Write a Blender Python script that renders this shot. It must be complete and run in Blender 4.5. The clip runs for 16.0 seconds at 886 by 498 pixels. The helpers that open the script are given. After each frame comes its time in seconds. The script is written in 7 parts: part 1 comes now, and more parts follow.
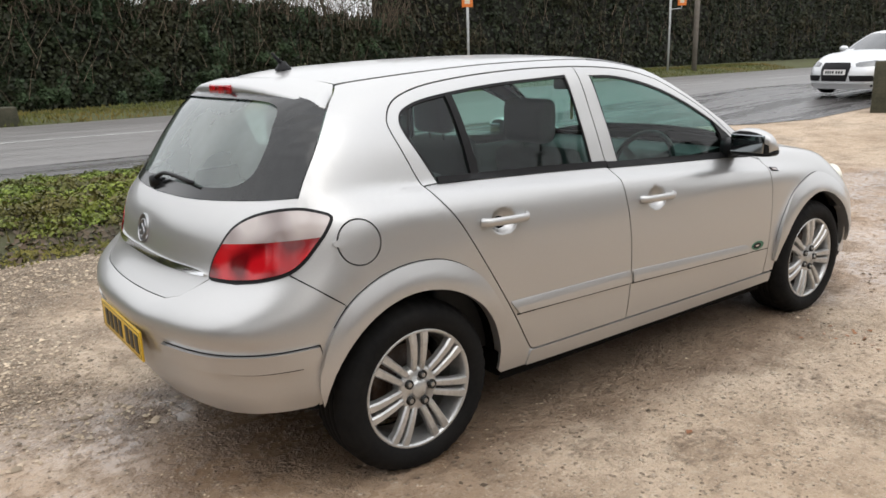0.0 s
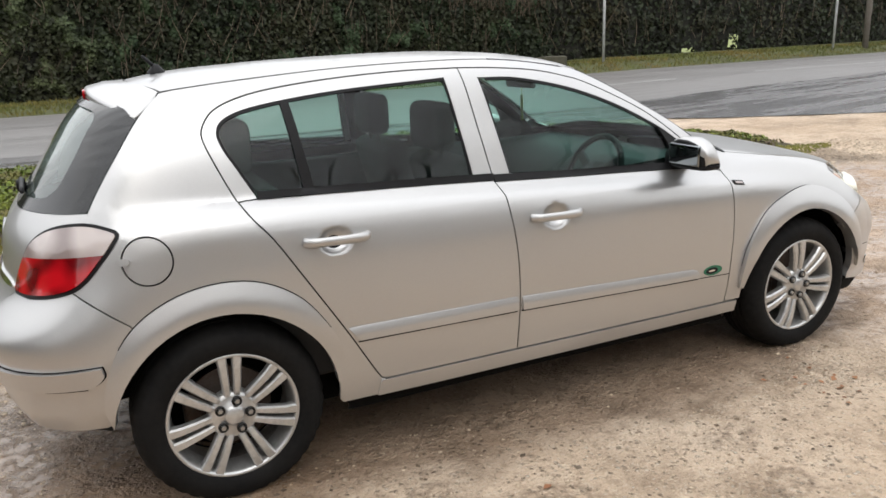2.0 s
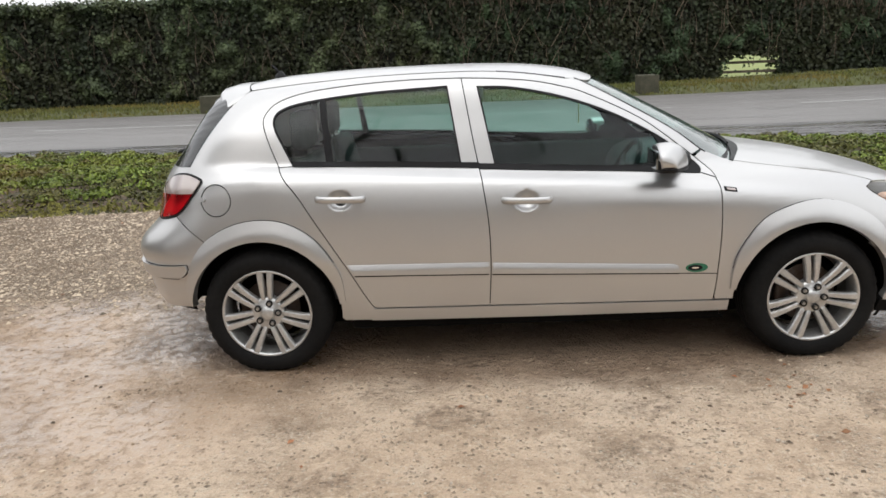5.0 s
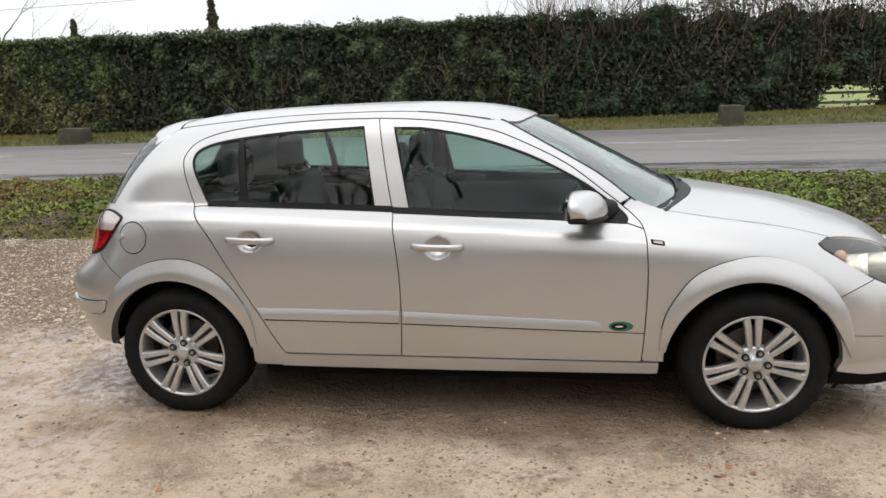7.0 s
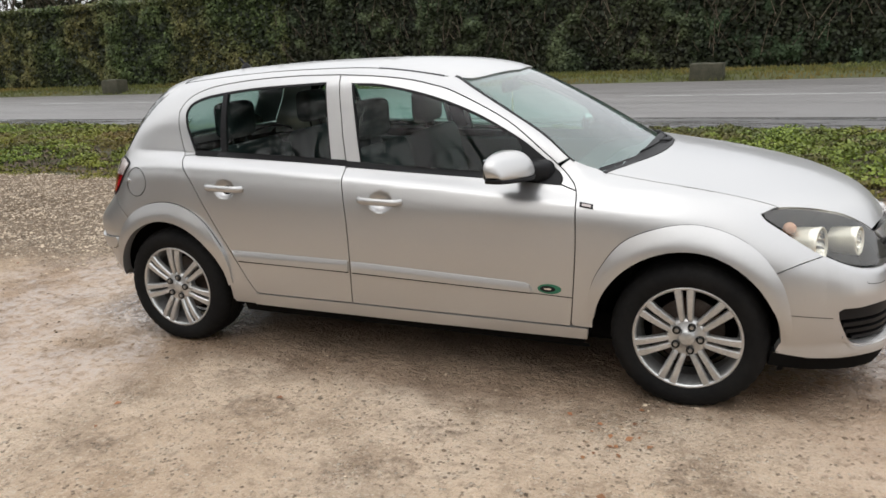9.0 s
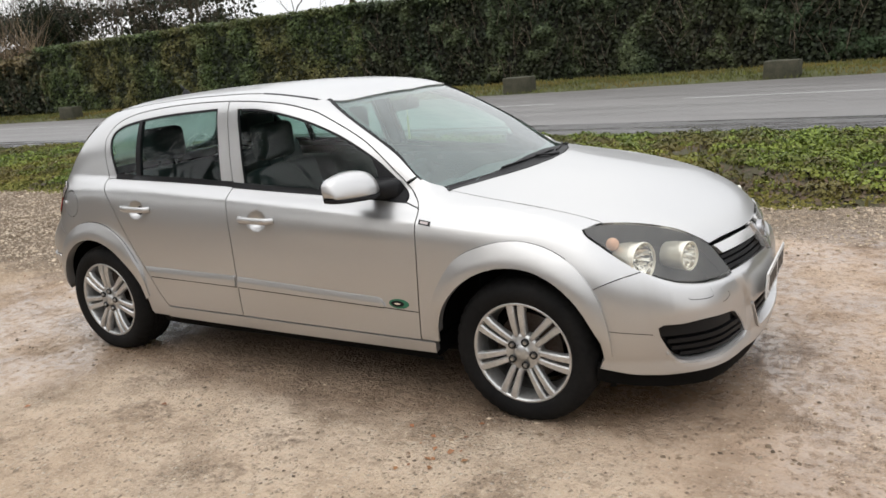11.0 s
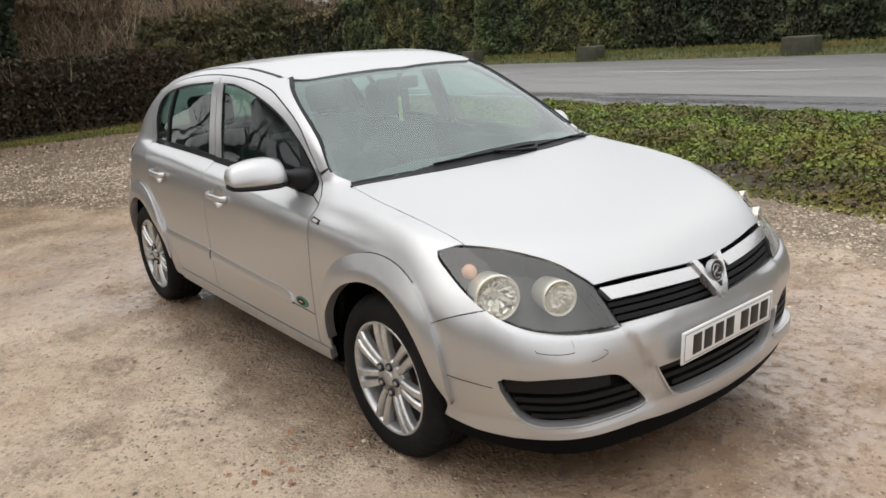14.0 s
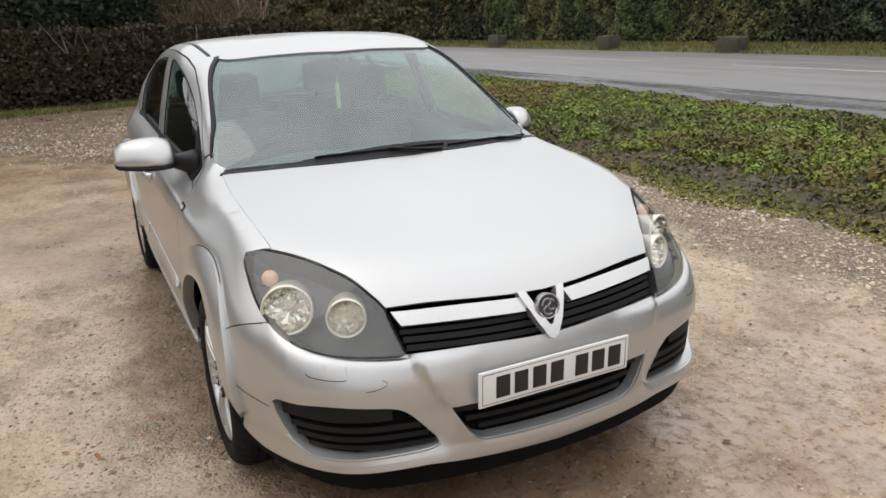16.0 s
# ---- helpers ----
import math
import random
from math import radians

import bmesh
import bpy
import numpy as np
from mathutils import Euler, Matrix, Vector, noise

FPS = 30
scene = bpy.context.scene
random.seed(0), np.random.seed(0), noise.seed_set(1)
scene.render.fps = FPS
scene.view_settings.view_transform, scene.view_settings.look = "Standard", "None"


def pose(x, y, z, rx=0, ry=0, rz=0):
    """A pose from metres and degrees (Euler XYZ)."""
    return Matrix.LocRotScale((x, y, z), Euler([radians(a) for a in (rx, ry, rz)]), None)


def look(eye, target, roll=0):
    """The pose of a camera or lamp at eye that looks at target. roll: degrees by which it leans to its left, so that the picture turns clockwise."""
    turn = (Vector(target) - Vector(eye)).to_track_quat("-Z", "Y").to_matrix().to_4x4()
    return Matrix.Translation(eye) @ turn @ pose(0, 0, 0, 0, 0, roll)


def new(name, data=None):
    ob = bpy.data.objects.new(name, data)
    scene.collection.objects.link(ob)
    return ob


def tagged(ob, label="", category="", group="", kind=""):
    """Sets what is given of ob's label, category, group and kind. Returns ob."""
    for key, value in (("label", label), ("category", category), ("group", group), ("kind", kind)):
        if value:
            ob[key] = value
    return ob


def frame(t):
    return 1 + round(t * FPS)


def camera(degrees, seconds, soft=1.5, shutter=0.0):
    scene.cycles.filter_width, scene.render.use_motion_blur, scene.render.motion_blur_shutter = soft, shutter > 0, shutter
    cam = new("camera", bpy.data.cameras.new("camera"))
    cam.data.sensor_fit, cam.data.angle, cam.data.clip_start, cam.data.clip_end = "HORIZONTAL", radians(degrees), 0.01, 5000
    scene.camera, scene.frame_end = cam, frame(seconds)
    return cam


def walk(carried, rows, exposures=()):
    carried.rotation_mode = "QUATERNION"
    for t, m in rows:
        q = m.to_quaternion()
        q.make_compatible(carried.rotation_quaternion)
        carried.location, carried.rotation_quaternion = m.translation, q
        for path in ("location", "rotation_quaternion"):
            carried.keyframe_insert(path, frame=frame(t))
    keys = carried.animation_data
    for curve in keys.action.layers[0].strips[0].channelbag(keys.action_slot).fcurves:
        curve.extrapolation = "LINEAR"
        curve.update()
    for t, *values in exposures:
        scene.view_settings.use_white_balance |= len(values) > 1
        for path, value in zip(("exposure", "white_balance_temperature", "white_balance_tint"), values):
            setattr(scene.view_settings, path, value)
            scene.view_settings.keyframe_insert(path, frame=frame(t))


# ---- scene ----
cam = camera(60.0, 16.0, soft=1.6)
METRES, EYE, TILT, LEAN, TURN = 8.99, 1.4345, 0.0, 0.0, -36.56
ROWS = [
    (0.0, 0.0, 0.0, 0.0, -0.41, -14.24, 1.61),
    (0.5, 0.0249, 0.0129, 0.0043, 1.29, -13.97, 1.37),
    (1.0, 0.0587, 0.0142, 0.0044, 7.52, -13.62, 1.87),
    (1.5, 0.0912, 0.0213, 0.0062, 10.76, -14.59, 2.61),
    (2.0, 0.1198, 0.0414, 0.0052, 11.2, -15.41, 2.22),
    (2.5, 0.1506, 0.0506, 0.0045, 17.36, -15.11, 1.86),
    (3.0, 0.1799, 0.0483, 0.0061, 25.59, -13.65, 2.45),
    (3.5, 0.2073, 0.0373, 0.0059, 27.44, -16.15, 1.69),
    (6.0, 0.3605, 0.0455, 0.0073, 42.04, -12.73, 2.55),
    (6.5, 0.3655, 0.0734, 0.0061, 40.81, -12.32, 2.76),
    (7.0, 0.3654, 0.1053, 0.01, 45.07, -12.29, 1.94),
    (7.5, 0.3761, 0.1385, 0.0097, 52.3, -12.26, 1.33),
    (8.0, 0.392, 0.1612, 0.0092, 57.82, -12.88, 5.46),
    (8.5, 0.4188, 0.1733, 0.0104, 57.15, -15.03, 2.87),
    (11.0, 0.5129, 0.297, 0.0108, 66.29, -14.61, 5.03),
    (11.5, 0.4992, 0.3237, 0.0114, 64.38, -13.88, 3.46),
    (12.0, 0.5007, 0.3492, 0.0108, 67.19, -14.47, 4.74),
    (12.5, 0.5107, 0.3831, 0.0128, 76.72, -14.67, 5.56),
    (13.0, 0.5034, 0.4139, 0.0074, 78.19, -14.76, 4.88),
    (13.5, 0.5043, 0.4438, 0.0087, 83.06, -14.37, 4.91),
    (14.0, 0.5089, 0.4769, 0.0084, 88.53, -16.11, 4.71),
    (14.5, 0.4976, 0.5041, 0.0061, 88.25, -15.18, 2.76),
    (15.0, 0.4936, 0.5332, 0.0069, 94.27, -14.85, 3.34),
    (15.5, 0.4927, 0.566, 0.0075, 99.77, -15.92, 4.65),
    (16.0, 0.4742, 0.5891, 0.0046, 100.07, -16.84, 2.41),
]
walk(cam, [(t, pose(-2.716, -2.907, EYE, TILT, LEAN, TURN) @ pose(METRES * x, METRES * y, METRES * z, 90 + pitch, roll, yaw)) for t, x, y, z, yaw, pitch, roll in ROWS],
     [(0, .05), (1.5, .17), (3.0, .20), (6.0, .05), (7.5, .05), (8.5, .0), (11.0, .04), (11.5, .03), (12.0, -.12), (13.0, -.10), (14.5, -.03), (16.0, -.06)])

# ---- world, sun ----
world = bpy.data.worlds.new("overcast_sky")
scene.world = world
world.use_nodes = True
wn, wl = world.node_tree.nodes, world.node_tree.links
bg = wn["Background"]
sky = wn.new("ShaderNodeTexSky")
sky.sky_type, sky.sun_disc = "NISHITA", False
sky.sun_elevation, sky.sun_rotation = radians(30), radians(200)
sky.air_density, sky.dust_density = 1.0, 4.0
grey = wn.new("ShaderNodeMixRGB")
grey.inputs["Fac"].default_value = 0.9
cloud_noise = wn.new("ShaderNodeTexNoise")
cloud_noise.inputs["Scale"].default_value = 2.2
cloud_noise.inputs["Detail"].default_value = 4
cloud_ramp = wn.new("ShaderNodeValToRGB")
cloud_ramp.color_ramp.elements[0].position, cloud_ramp.color_ramp.elements[0].color = 0.3, (9.8, 10.0, 10.5, 1)
cloud_ramp.color_ramp.elements[1].position, cloud_ramp.color_ramp.elements[1].color = 0.7, (12.6, 12.6, 12.6, 1)
wl.new(cloud_noise.outputs["Fac"], cloud_ramp.inputs["Fac"])
wl.new(sky.outputs["Color"], grey.inputs["Color1"])
# an overcast sky is brightest overhead
up = wn.new("ShaderNodeSeparateXYZ")
wco = wn.new("ShaderNodeTexCoord")
wl.new(wco.outputs["Generated"], up.inputs[0])
lift = wn.new("ShaderNodeMapRange")
lift.inputs["From Min"].default_value, lift.inputs["From Max"].default_value = 0.05, 0.95
lift.inputs["To Min"].default_value, lift.inputs["To Max"].default_value = 1.22, 2.3
wl.new(up.outputs["Z"], lift.inputs["Value"])
high = wn.new("ShaderNodeMixRGB")
high.blend_type, high.inputs["Fac"].default_value = "MULTIPLY", 1.0
wl.new(cloud_ramp.outputs["Color"], high.inputs["Color1"])
wl.new(lift.outputs["Result"], high.inputs["Color2"])
wl.new(high.outputs["Color"], grey.inputs["Color2"])
wl.new(grey.outputs["Color"], bg.inputs["Color"])
bg.inputs["Strength"].default_value = 0.078
sun = new("sun", bpy.data.lights.new("sun", "SUN"))
sun.data.energy, sun.data.angle, sun.data.color = 0.35, radians(40), (1.0, 0.97, 0.93)
sun.matrix_world = look((0, 0, 30), (4, 10, 12))

# ---- materials ----
def material(name, colour, rough=0.5, metal=0.0, coat=0.0, vary=0.0, scale=20.0, bump=0.0, bump_scale=None, second=None, spec=0.5, ramp=(0.35, 0.65), island=False, coat_rough=0.05, detail=6, fine=0.4):
    """A surface whose colour drifts between two tones at two scales, with fine relief."""
    m = bpy.data.materials.new(name)
    m.use_nodes = True
    nt = m.node_tree
    b = nt.nodes["Principled BSDF"]
    b.inputs["Roughness"].default_value = rough
    b.inputs["Metallic"].default_value = metal
    b.inputs["Coat Weight"].default_value = coat
    b.inputs["Coat Roughness"].default_value = coat_rough
    b.inputs["Specular IOR Level"].default_value = spec
    b.inputs["Base Color"].default_value = (*colour, 1)
    co = nt.nodes.new("ShaderNodeTexCoord")
    if vary or second:
        two = second or tuple(c * (1 - vary) for c in colour)
        n1, n2 = nt.nodes.new("ShaderNodeTexNoise"), nt.nodes.new("ShaderNodeTexNoise")
        n1.inputs["Scale"].default_value, n2.inputs["Scale"].default_value = scale, scale * 7.3
        n1.inputs["Detail"].default_value = detail
        mix = nt.nodes.new("ShaderNodeMath")
        mix.operation = "MULTIPLY_ADD"
        mix.inputs[1].default_value = fine
        add = nt.nodes.new("ShaderNodeMath")
        add.operation = "MULTIPLY"
        add.inputs[1].default_value = 1 - fine
        nt.links.new(co.outputs["Object"], n1.inputs["Vector"])
        nt.links.new(co.outputs["Object"], n2.inputs["Vector"])
        nt.links.new(n1.outputs["Fac"], add.inputs[0])
        nt.links.new(n2.outputs["Fac"], mix.inputs[0])
        nt.links.new(add.outputs[0], mix.inputs[2])
        r = nt.nodes.new("ShaderNodeValToRGB")
        r.color_ramp.elements[0].position, r.color_ramp.elements[0].color = ramp[0], (*colour, 1)
        r.color_ramp.elements[1].position, r.color_ramp.elements[1].color = ramp[1], (*two, 1)
        nt.links.new(mix.outputs[0], r.inputs["Fac"])
        out = r.outputs["Color"]
        if island:
            g = nt.nodes.new("ShaderNodeNewGeometry")
            hsv = nt.nodes.new("ShaderNodeHueSaturation")
            mr = nt.nodes.new("ShaderNodeMapRange")
            mr.inputs["To Min"].default_value, mr.inputs["To Max"].default_value = 0.45, 1.6
            nt.links.new(g.outputs["Random Per Island"], mr.inputs["Value"])
            nt.links.new(mr.outputs["Result"], hsv.inputs["Value"])
            nt.links.new(out, hsv.inputs["Color"])
            out = hsv.outputs["Color"]
        nt.links.new(out, b.inputs["Base Color"])
    if bump:
        n3 = nt.nodes.new("ShaderNodeTexNoise")
        n3.inputs["Scale"].default_value = bump_scale or scale * 10
        n3.inputs["Detail"].default_value = 5
        bp = nt.nodes.new("ShaderNodeBump")
        bp.inputs["Strength"].default_value, bp.inputs["Distance"].default_value = bump, 0.01
        nt.links.new(co.outputs["Object"], n3.inputs["Vector"])
        nt.links.new(n3.outputs["Fac"], bp.inputs["Height"])
        nt.links.new(bp.outputs["Normal"], b.inputs["Normal"])
    return m


def glass_material(name, tint, rough=0.0, mirror=0.12, mist=0.0, bloom=(0.56, 0.73, 0.68)):
    """Thin pane: tinted see-through with a glossy face."""
    m = bpy.data.materials.new(name)
    m.use_nodes = True
    nt = m.node_tree
    nt.nodes.remove(nt.nodes["Principled BSDF"])
    out = nt.nodes["Material Output"]
    tr, gl, mx, fr = (nt.nodes.new(k) for k in ("ShaderNodeBsdfTransparent", "ShaderNodeBsdfGlossy", "ShaderNodeMixShader", "ShaderNodeLayerWeight"))
    tr.inputs["Color"].default_value = (*tint, 1)
    gl.inputs["Roughness"].default_value = rough
    gl.inputs["Color"].default_value = (1, 1, 1, 1)
    # a thin pane is as glossy from within as from without
    fr.inputs["Blend"].default_value = 0.5
    edge, gloss = nt.nodes.new("ShaderNodeMath"), nt.nodes.new("ShaderNodeMath")
    edge.operation, edge.inputs[1].default_value = "POWER", 5.0
    gloss.operation, gloss.inputs[1].default_value, gloss.inputs[2].default_value = "MULTIPLY_ADD", 1 - mirror * .6, mirror * .6
    nt.links.new(fr.outputs["Facing"], edge.inputs[0])
    nt.links.new(edge.outputs[0], gloss.inputs[0])
    nt.links.new(gloss.outputs[0], mx.inputs["Fac"])
    body = tr.outputs[0]
    if mist:
        # damp bloom on the inside of the pane
        df, tl, m1, m2 = (nt.nodes.new(k) for k in ("ShaderNodeBsdfDiffuse", "ShaderNodeBsdfTranslucent", "ShaderNodeMixShader", "ShaderNodeMixShader"))
        for q in (df, tl):
            q.inputs["Color"].default_value = (*bloom, 1)
        nt.links.new(df.outputs[0], m1.inputs[1])
        nt.links.new(tl.outputs[0], m1.inputs[2])
        m2.inputs["Fac"].default_value = mist
        co, nz_, rp = nt.nodes.new("ShaderNodeTexCoord"), nt.nodes.new("ShaderNodeTexNoise"), nt.nodes.new("ShaderNodeMapRange")
        nz_.inputs["Scale"].default_value, nz_.inputs["Detail"].default_value = 3.0, 4
        rp.inputs["From Min"].default_value, rp.inputs["From Max"].default_value = 0.3, 0.7
        rp.inputs["To Min"].default_value, rp.inputs["To Max"].default_value = mist * 0.6, mist * 1.3
        nt.links.new(co.outputs["Object"], nz_.inputs["Vector"])
        nt.links.new(nz_.outputs["Fac"], rp.inputs["Value"])
        nt.links.new(rp.outputs["Result"], m2.inputs["Fac"])
        nt.links.new(tr.outputs[0], m2.inputs[1])
        nt.links.new(m1.outputs[0], m2.inputs[2])
        body = m2.outputs[0]
    nt.links.new(body, mx.inputs[1])
    nt.links.new(gl.outputs[0], mx.inputs[2])
    nt.links.new(mx.outputs[0], out.inputs["Surface"])
    return m


PAINT = material("silver_paint", (0.530, 0.527, 0.522), 0.34, 0.80, 0.5, 0.06, 300, coat_rough=0.05)
BLACK = material("black_plastic", (0.009, 0.009, 0.010), 0.5, vary=0.4, scale=40, bump=0.1, bump_scale=900, spec=0.22)
RUBBER = material("tyre_rubber", (0.005, 0.005, 0.0053), 0.75, second=(0.0115, 0.011, 0.0105), scale=7, bump=0.2, bump_scale=220, spec=0.14)
ALLOY = material("alloy_wheel_paint", (0.60, 0.60, 0.59), 0.3, 0.7, 0.3, 0.28, 9)
CHROME = material("chrome", (0.85, 0.85, 0.86), 0.1, 1.0)
DARK = material("underbody_black", (0.005, 0.005, 0.005), 0.85, vary=0.5, scale=6, spec=0.1)
GLASS = glass_material("tinted_side_glass", (0.66, 0.88, 0.82), mirror=0.055)
SCREEN = glass_material("windscreen_glass", (0.54, 0.78, 0.72), mirror=0.15, mist=0.26, bloom=(0.56, 0.70, 0.67))

# ---- building helpers ----
def mesh_of(name, bm, material, smooth=True):
    me = bpy.data.meshes.new(name)
    bm.normal_update()
    bm.to_mesh(me)
    bm.free()
    me.materials.append(material)
    if smooth:
        for p in me.polygons:
            p.use_smooth = True
    return me


def part(name, bm, material, parent=None, label="", smooth=True):
    """Links a bmesh as one mesh object under a thing or a part."""
    ob = new(name, mesh_of(name, bm, material, smooth))
    ob.parent = parent
    if label:
        ob["label"] = label
    return ob


def thing(name, label, category, group="", kind="", at=None):
    ob = new(name)
    ob.empty_display_size = 0.2
    if at is not None:
        ob.matrix_world = at
    return tagged(ob, label, category, group, kind)


def box(bm, lo, hi, bevel=0.0, m=None, seg=2):
    """A box between two corners, with rounded edges."""
    c = [(a + b) / 2 for a, b in zip(lo, hi)]
    d = [abs(b - a) for a, b in zip(lo, hi)]
    r = bmesh.ops.create_cube(bm, size=1, matrix=Matrix.LocRotScale(c, None, d))
    vs = r["verts"]
    if bevel:
        es = list({e for v in vs for e in v.link_edges})
        g = bmesh.ops.bevel(bm, geom=es, offset=bevel, segments=seg, affect="EDGES", profile=0.6)
        vs = list({v for f in g["faces"] for v in f.verts} | {v for v in vs if v.is_valid})
    if m is not None:
        bmesh.ops.transform(bm, matrix=m, verts=vs)
    return vs


def tube(bm, pts, radii, sides=8, cap=True):
    """A round bar through points."""
    rings = []
    pts = [Vector(p) for p in pts]
    if not hasattr(radii, "__len__"):
        radii = [radii] * len(pts)
    for i, p in enumerate(pts):
        d = (pts[min(i + 1, len(pts) - 1)] - pts[max(i - 1, 0)]).normalized()
        a = d.orthogonal().normalized() if i == 0 else (a - d * a.dot(d)).normalized()
        b = d.cross(a)
        rings.append([bm.verts.new(p + (a * math.cos(k * math.tau / sides) + b * math.sin(k * math.tau / sides)) * radii[i]) for k in range(sides)])
    for r0, r1 in zip(rings, rings[1:]):
        for k in range(sides):
            bm.faces.new((r0[k], r0[(k + 1) % sides], r1[(k + 1) % sides], r1[k]))
    if cap:
        bm.faces.new(rings[0][::-1])
        bm.faces.new(rings[-1])
    return rings


def lathe(bm, profile, n=48, axis="y", arc=math.tau):
    """Turns (radius, along) pairs round an axis."""
    rings = []
    for k in range(n):
        a = arc * k / n
        ring = []
        for r, h in profile:
            p = {"y": (r * math.cos(a), h, r * math.sin(a)), "z": (r * math.cos(a), r * math.sin(a), h), "x": (h, r * math.cos(a), r * math.sin(a))}[axis]
            ring.append(bm.verts.new(p))
        rings.append(ring)
    for k in range(n):
        r0, r1 = rings[k], rings[(k + 1) % n]
        for i in range(len(profile) - 1):
            bm.faces.new((r0[i], r0[i + 1], r1[i + 1], r1[i]))
    return rings


def curve(pts, n=6, closed=False):
    """A smooth line through points, n steps a span."""
    P = [np.array(p, float) for p in pts]
    out = []
    m = len(P)
    for i in range(m if closed else m - 1):
        if closed:
            p0, p1, p2, p3 = P[i - 1], P[i], P[(i + 1) % m], P[(i + 2) % m]
        else:
            p1, p2 = P[i], P[i + 1]
            p0 = P[i - 1] if i else 2 * p1 - p2
            p3 = P[i + 2] if i + 2 < m else 2 * p2 - p1
        for k in range(n):
            t = k / n
            out.append(tuple(0.5 * (2 * p1 + (p2 - p0) * t + (2 * p0 - 5 * p1 + 4 * p2 - p3) * t * t + (3 * p1 - p0 - 3 * p2 + p3) * t ** 3)))
    if not closed:
        out.append(tuple(P[-1]))
    return out

# ---- setting ----
rng = np.random.default_rng(7)


def node(nt, kind, **values):
    n = nt.nodes.new(kind)
    for k, v in values.items():
        if k in ("op", "blend"):
            if k == "op":
                n.operation = v
            else:
                n.blend_type = v
        else:
            n.inputs[k.replace("_", " ")].default_value = v
    return n


def ramp_of(nt, src, stops):
    r = nt.nodes.new("ShaderNodeValToRGB")
    el = r.color_ramp.elements
    while len(el) < len(stops):
        el.new(0.5)
    for e, (p, c) in zip(el, stops):
        e.position, e.color = p, (*c, 1) if hasattr(c, "__len__") else (c, c, c, 1)
    nt.links.new(src, r.inputs["Fac"])
    return r.outputs["Color"]


def mixed(nt, fac, a, b, blend="MIX"):
    m = nt.nodes.new("ShaderNodeMixRGB")
    m.blend_type = blend
    for s, v in ((m.inputs["Fac"], fac), (m.inputs["Color1"], a), (m.inputs["Color2"], b)):
        if isinstance(v, bpy.types.NodeSocket):
            nt.links.new(v, s)
        elif hasattr(v, "__len__"):
            s.default_value = (*v, 1)
        else:
            s.default_value = v
    return m.outputs["Color"]


def noise_of(nt, co, scale, detail=5.0, rough=0.55):
    n = node(nt, "ShaderNodeTexNoise", Scale=scale, Detail=detail, Roughness=rough)
    nt.links.new(co, n.inputs["Vector"])
    return n.outputs["Fac"]


def math_of(nt, op, a, b=0.0, c=0.0, clamp=False):
    m = nt.nodes.new("ShaderNodeMath")
    m.operation, m.use_clamp = op, clamp
    for s, v in zip(m.inputs, (a, b, c)):
        if isinstance(v, bpy.types.NodeSocket):
            nt.links.new(v, s)
        else:
            s.default_value = v
    return m.outputs[0]


def pool(nt, co, cx, cy, rx, ry):
    """1 inside a soft oval on the ground, 0 outside."""
    s = nt.nodes.new("ShaderNodeSeparateXYZ")
    nt.links.new(co, s.inputs[0])
    a = math_of(nt, "POWER", math_of(nt, "ABSOLUTE", math_of(nt, "MULTIPLY_ADD", s.outputs[0], 1 / rx, -cx / rx)), 2)
    b = math_of(nt, "POWER", math_of(nt, "ABSOLUTE", math_of(nt, "MULTIPLY_ADD", s.outputs[1], 1 / ry, -cy / ry)), 2)
    return math_of(nt, "SUBTRACT", 1.0, math_of(nt, "ADD", a, b), 0, True)


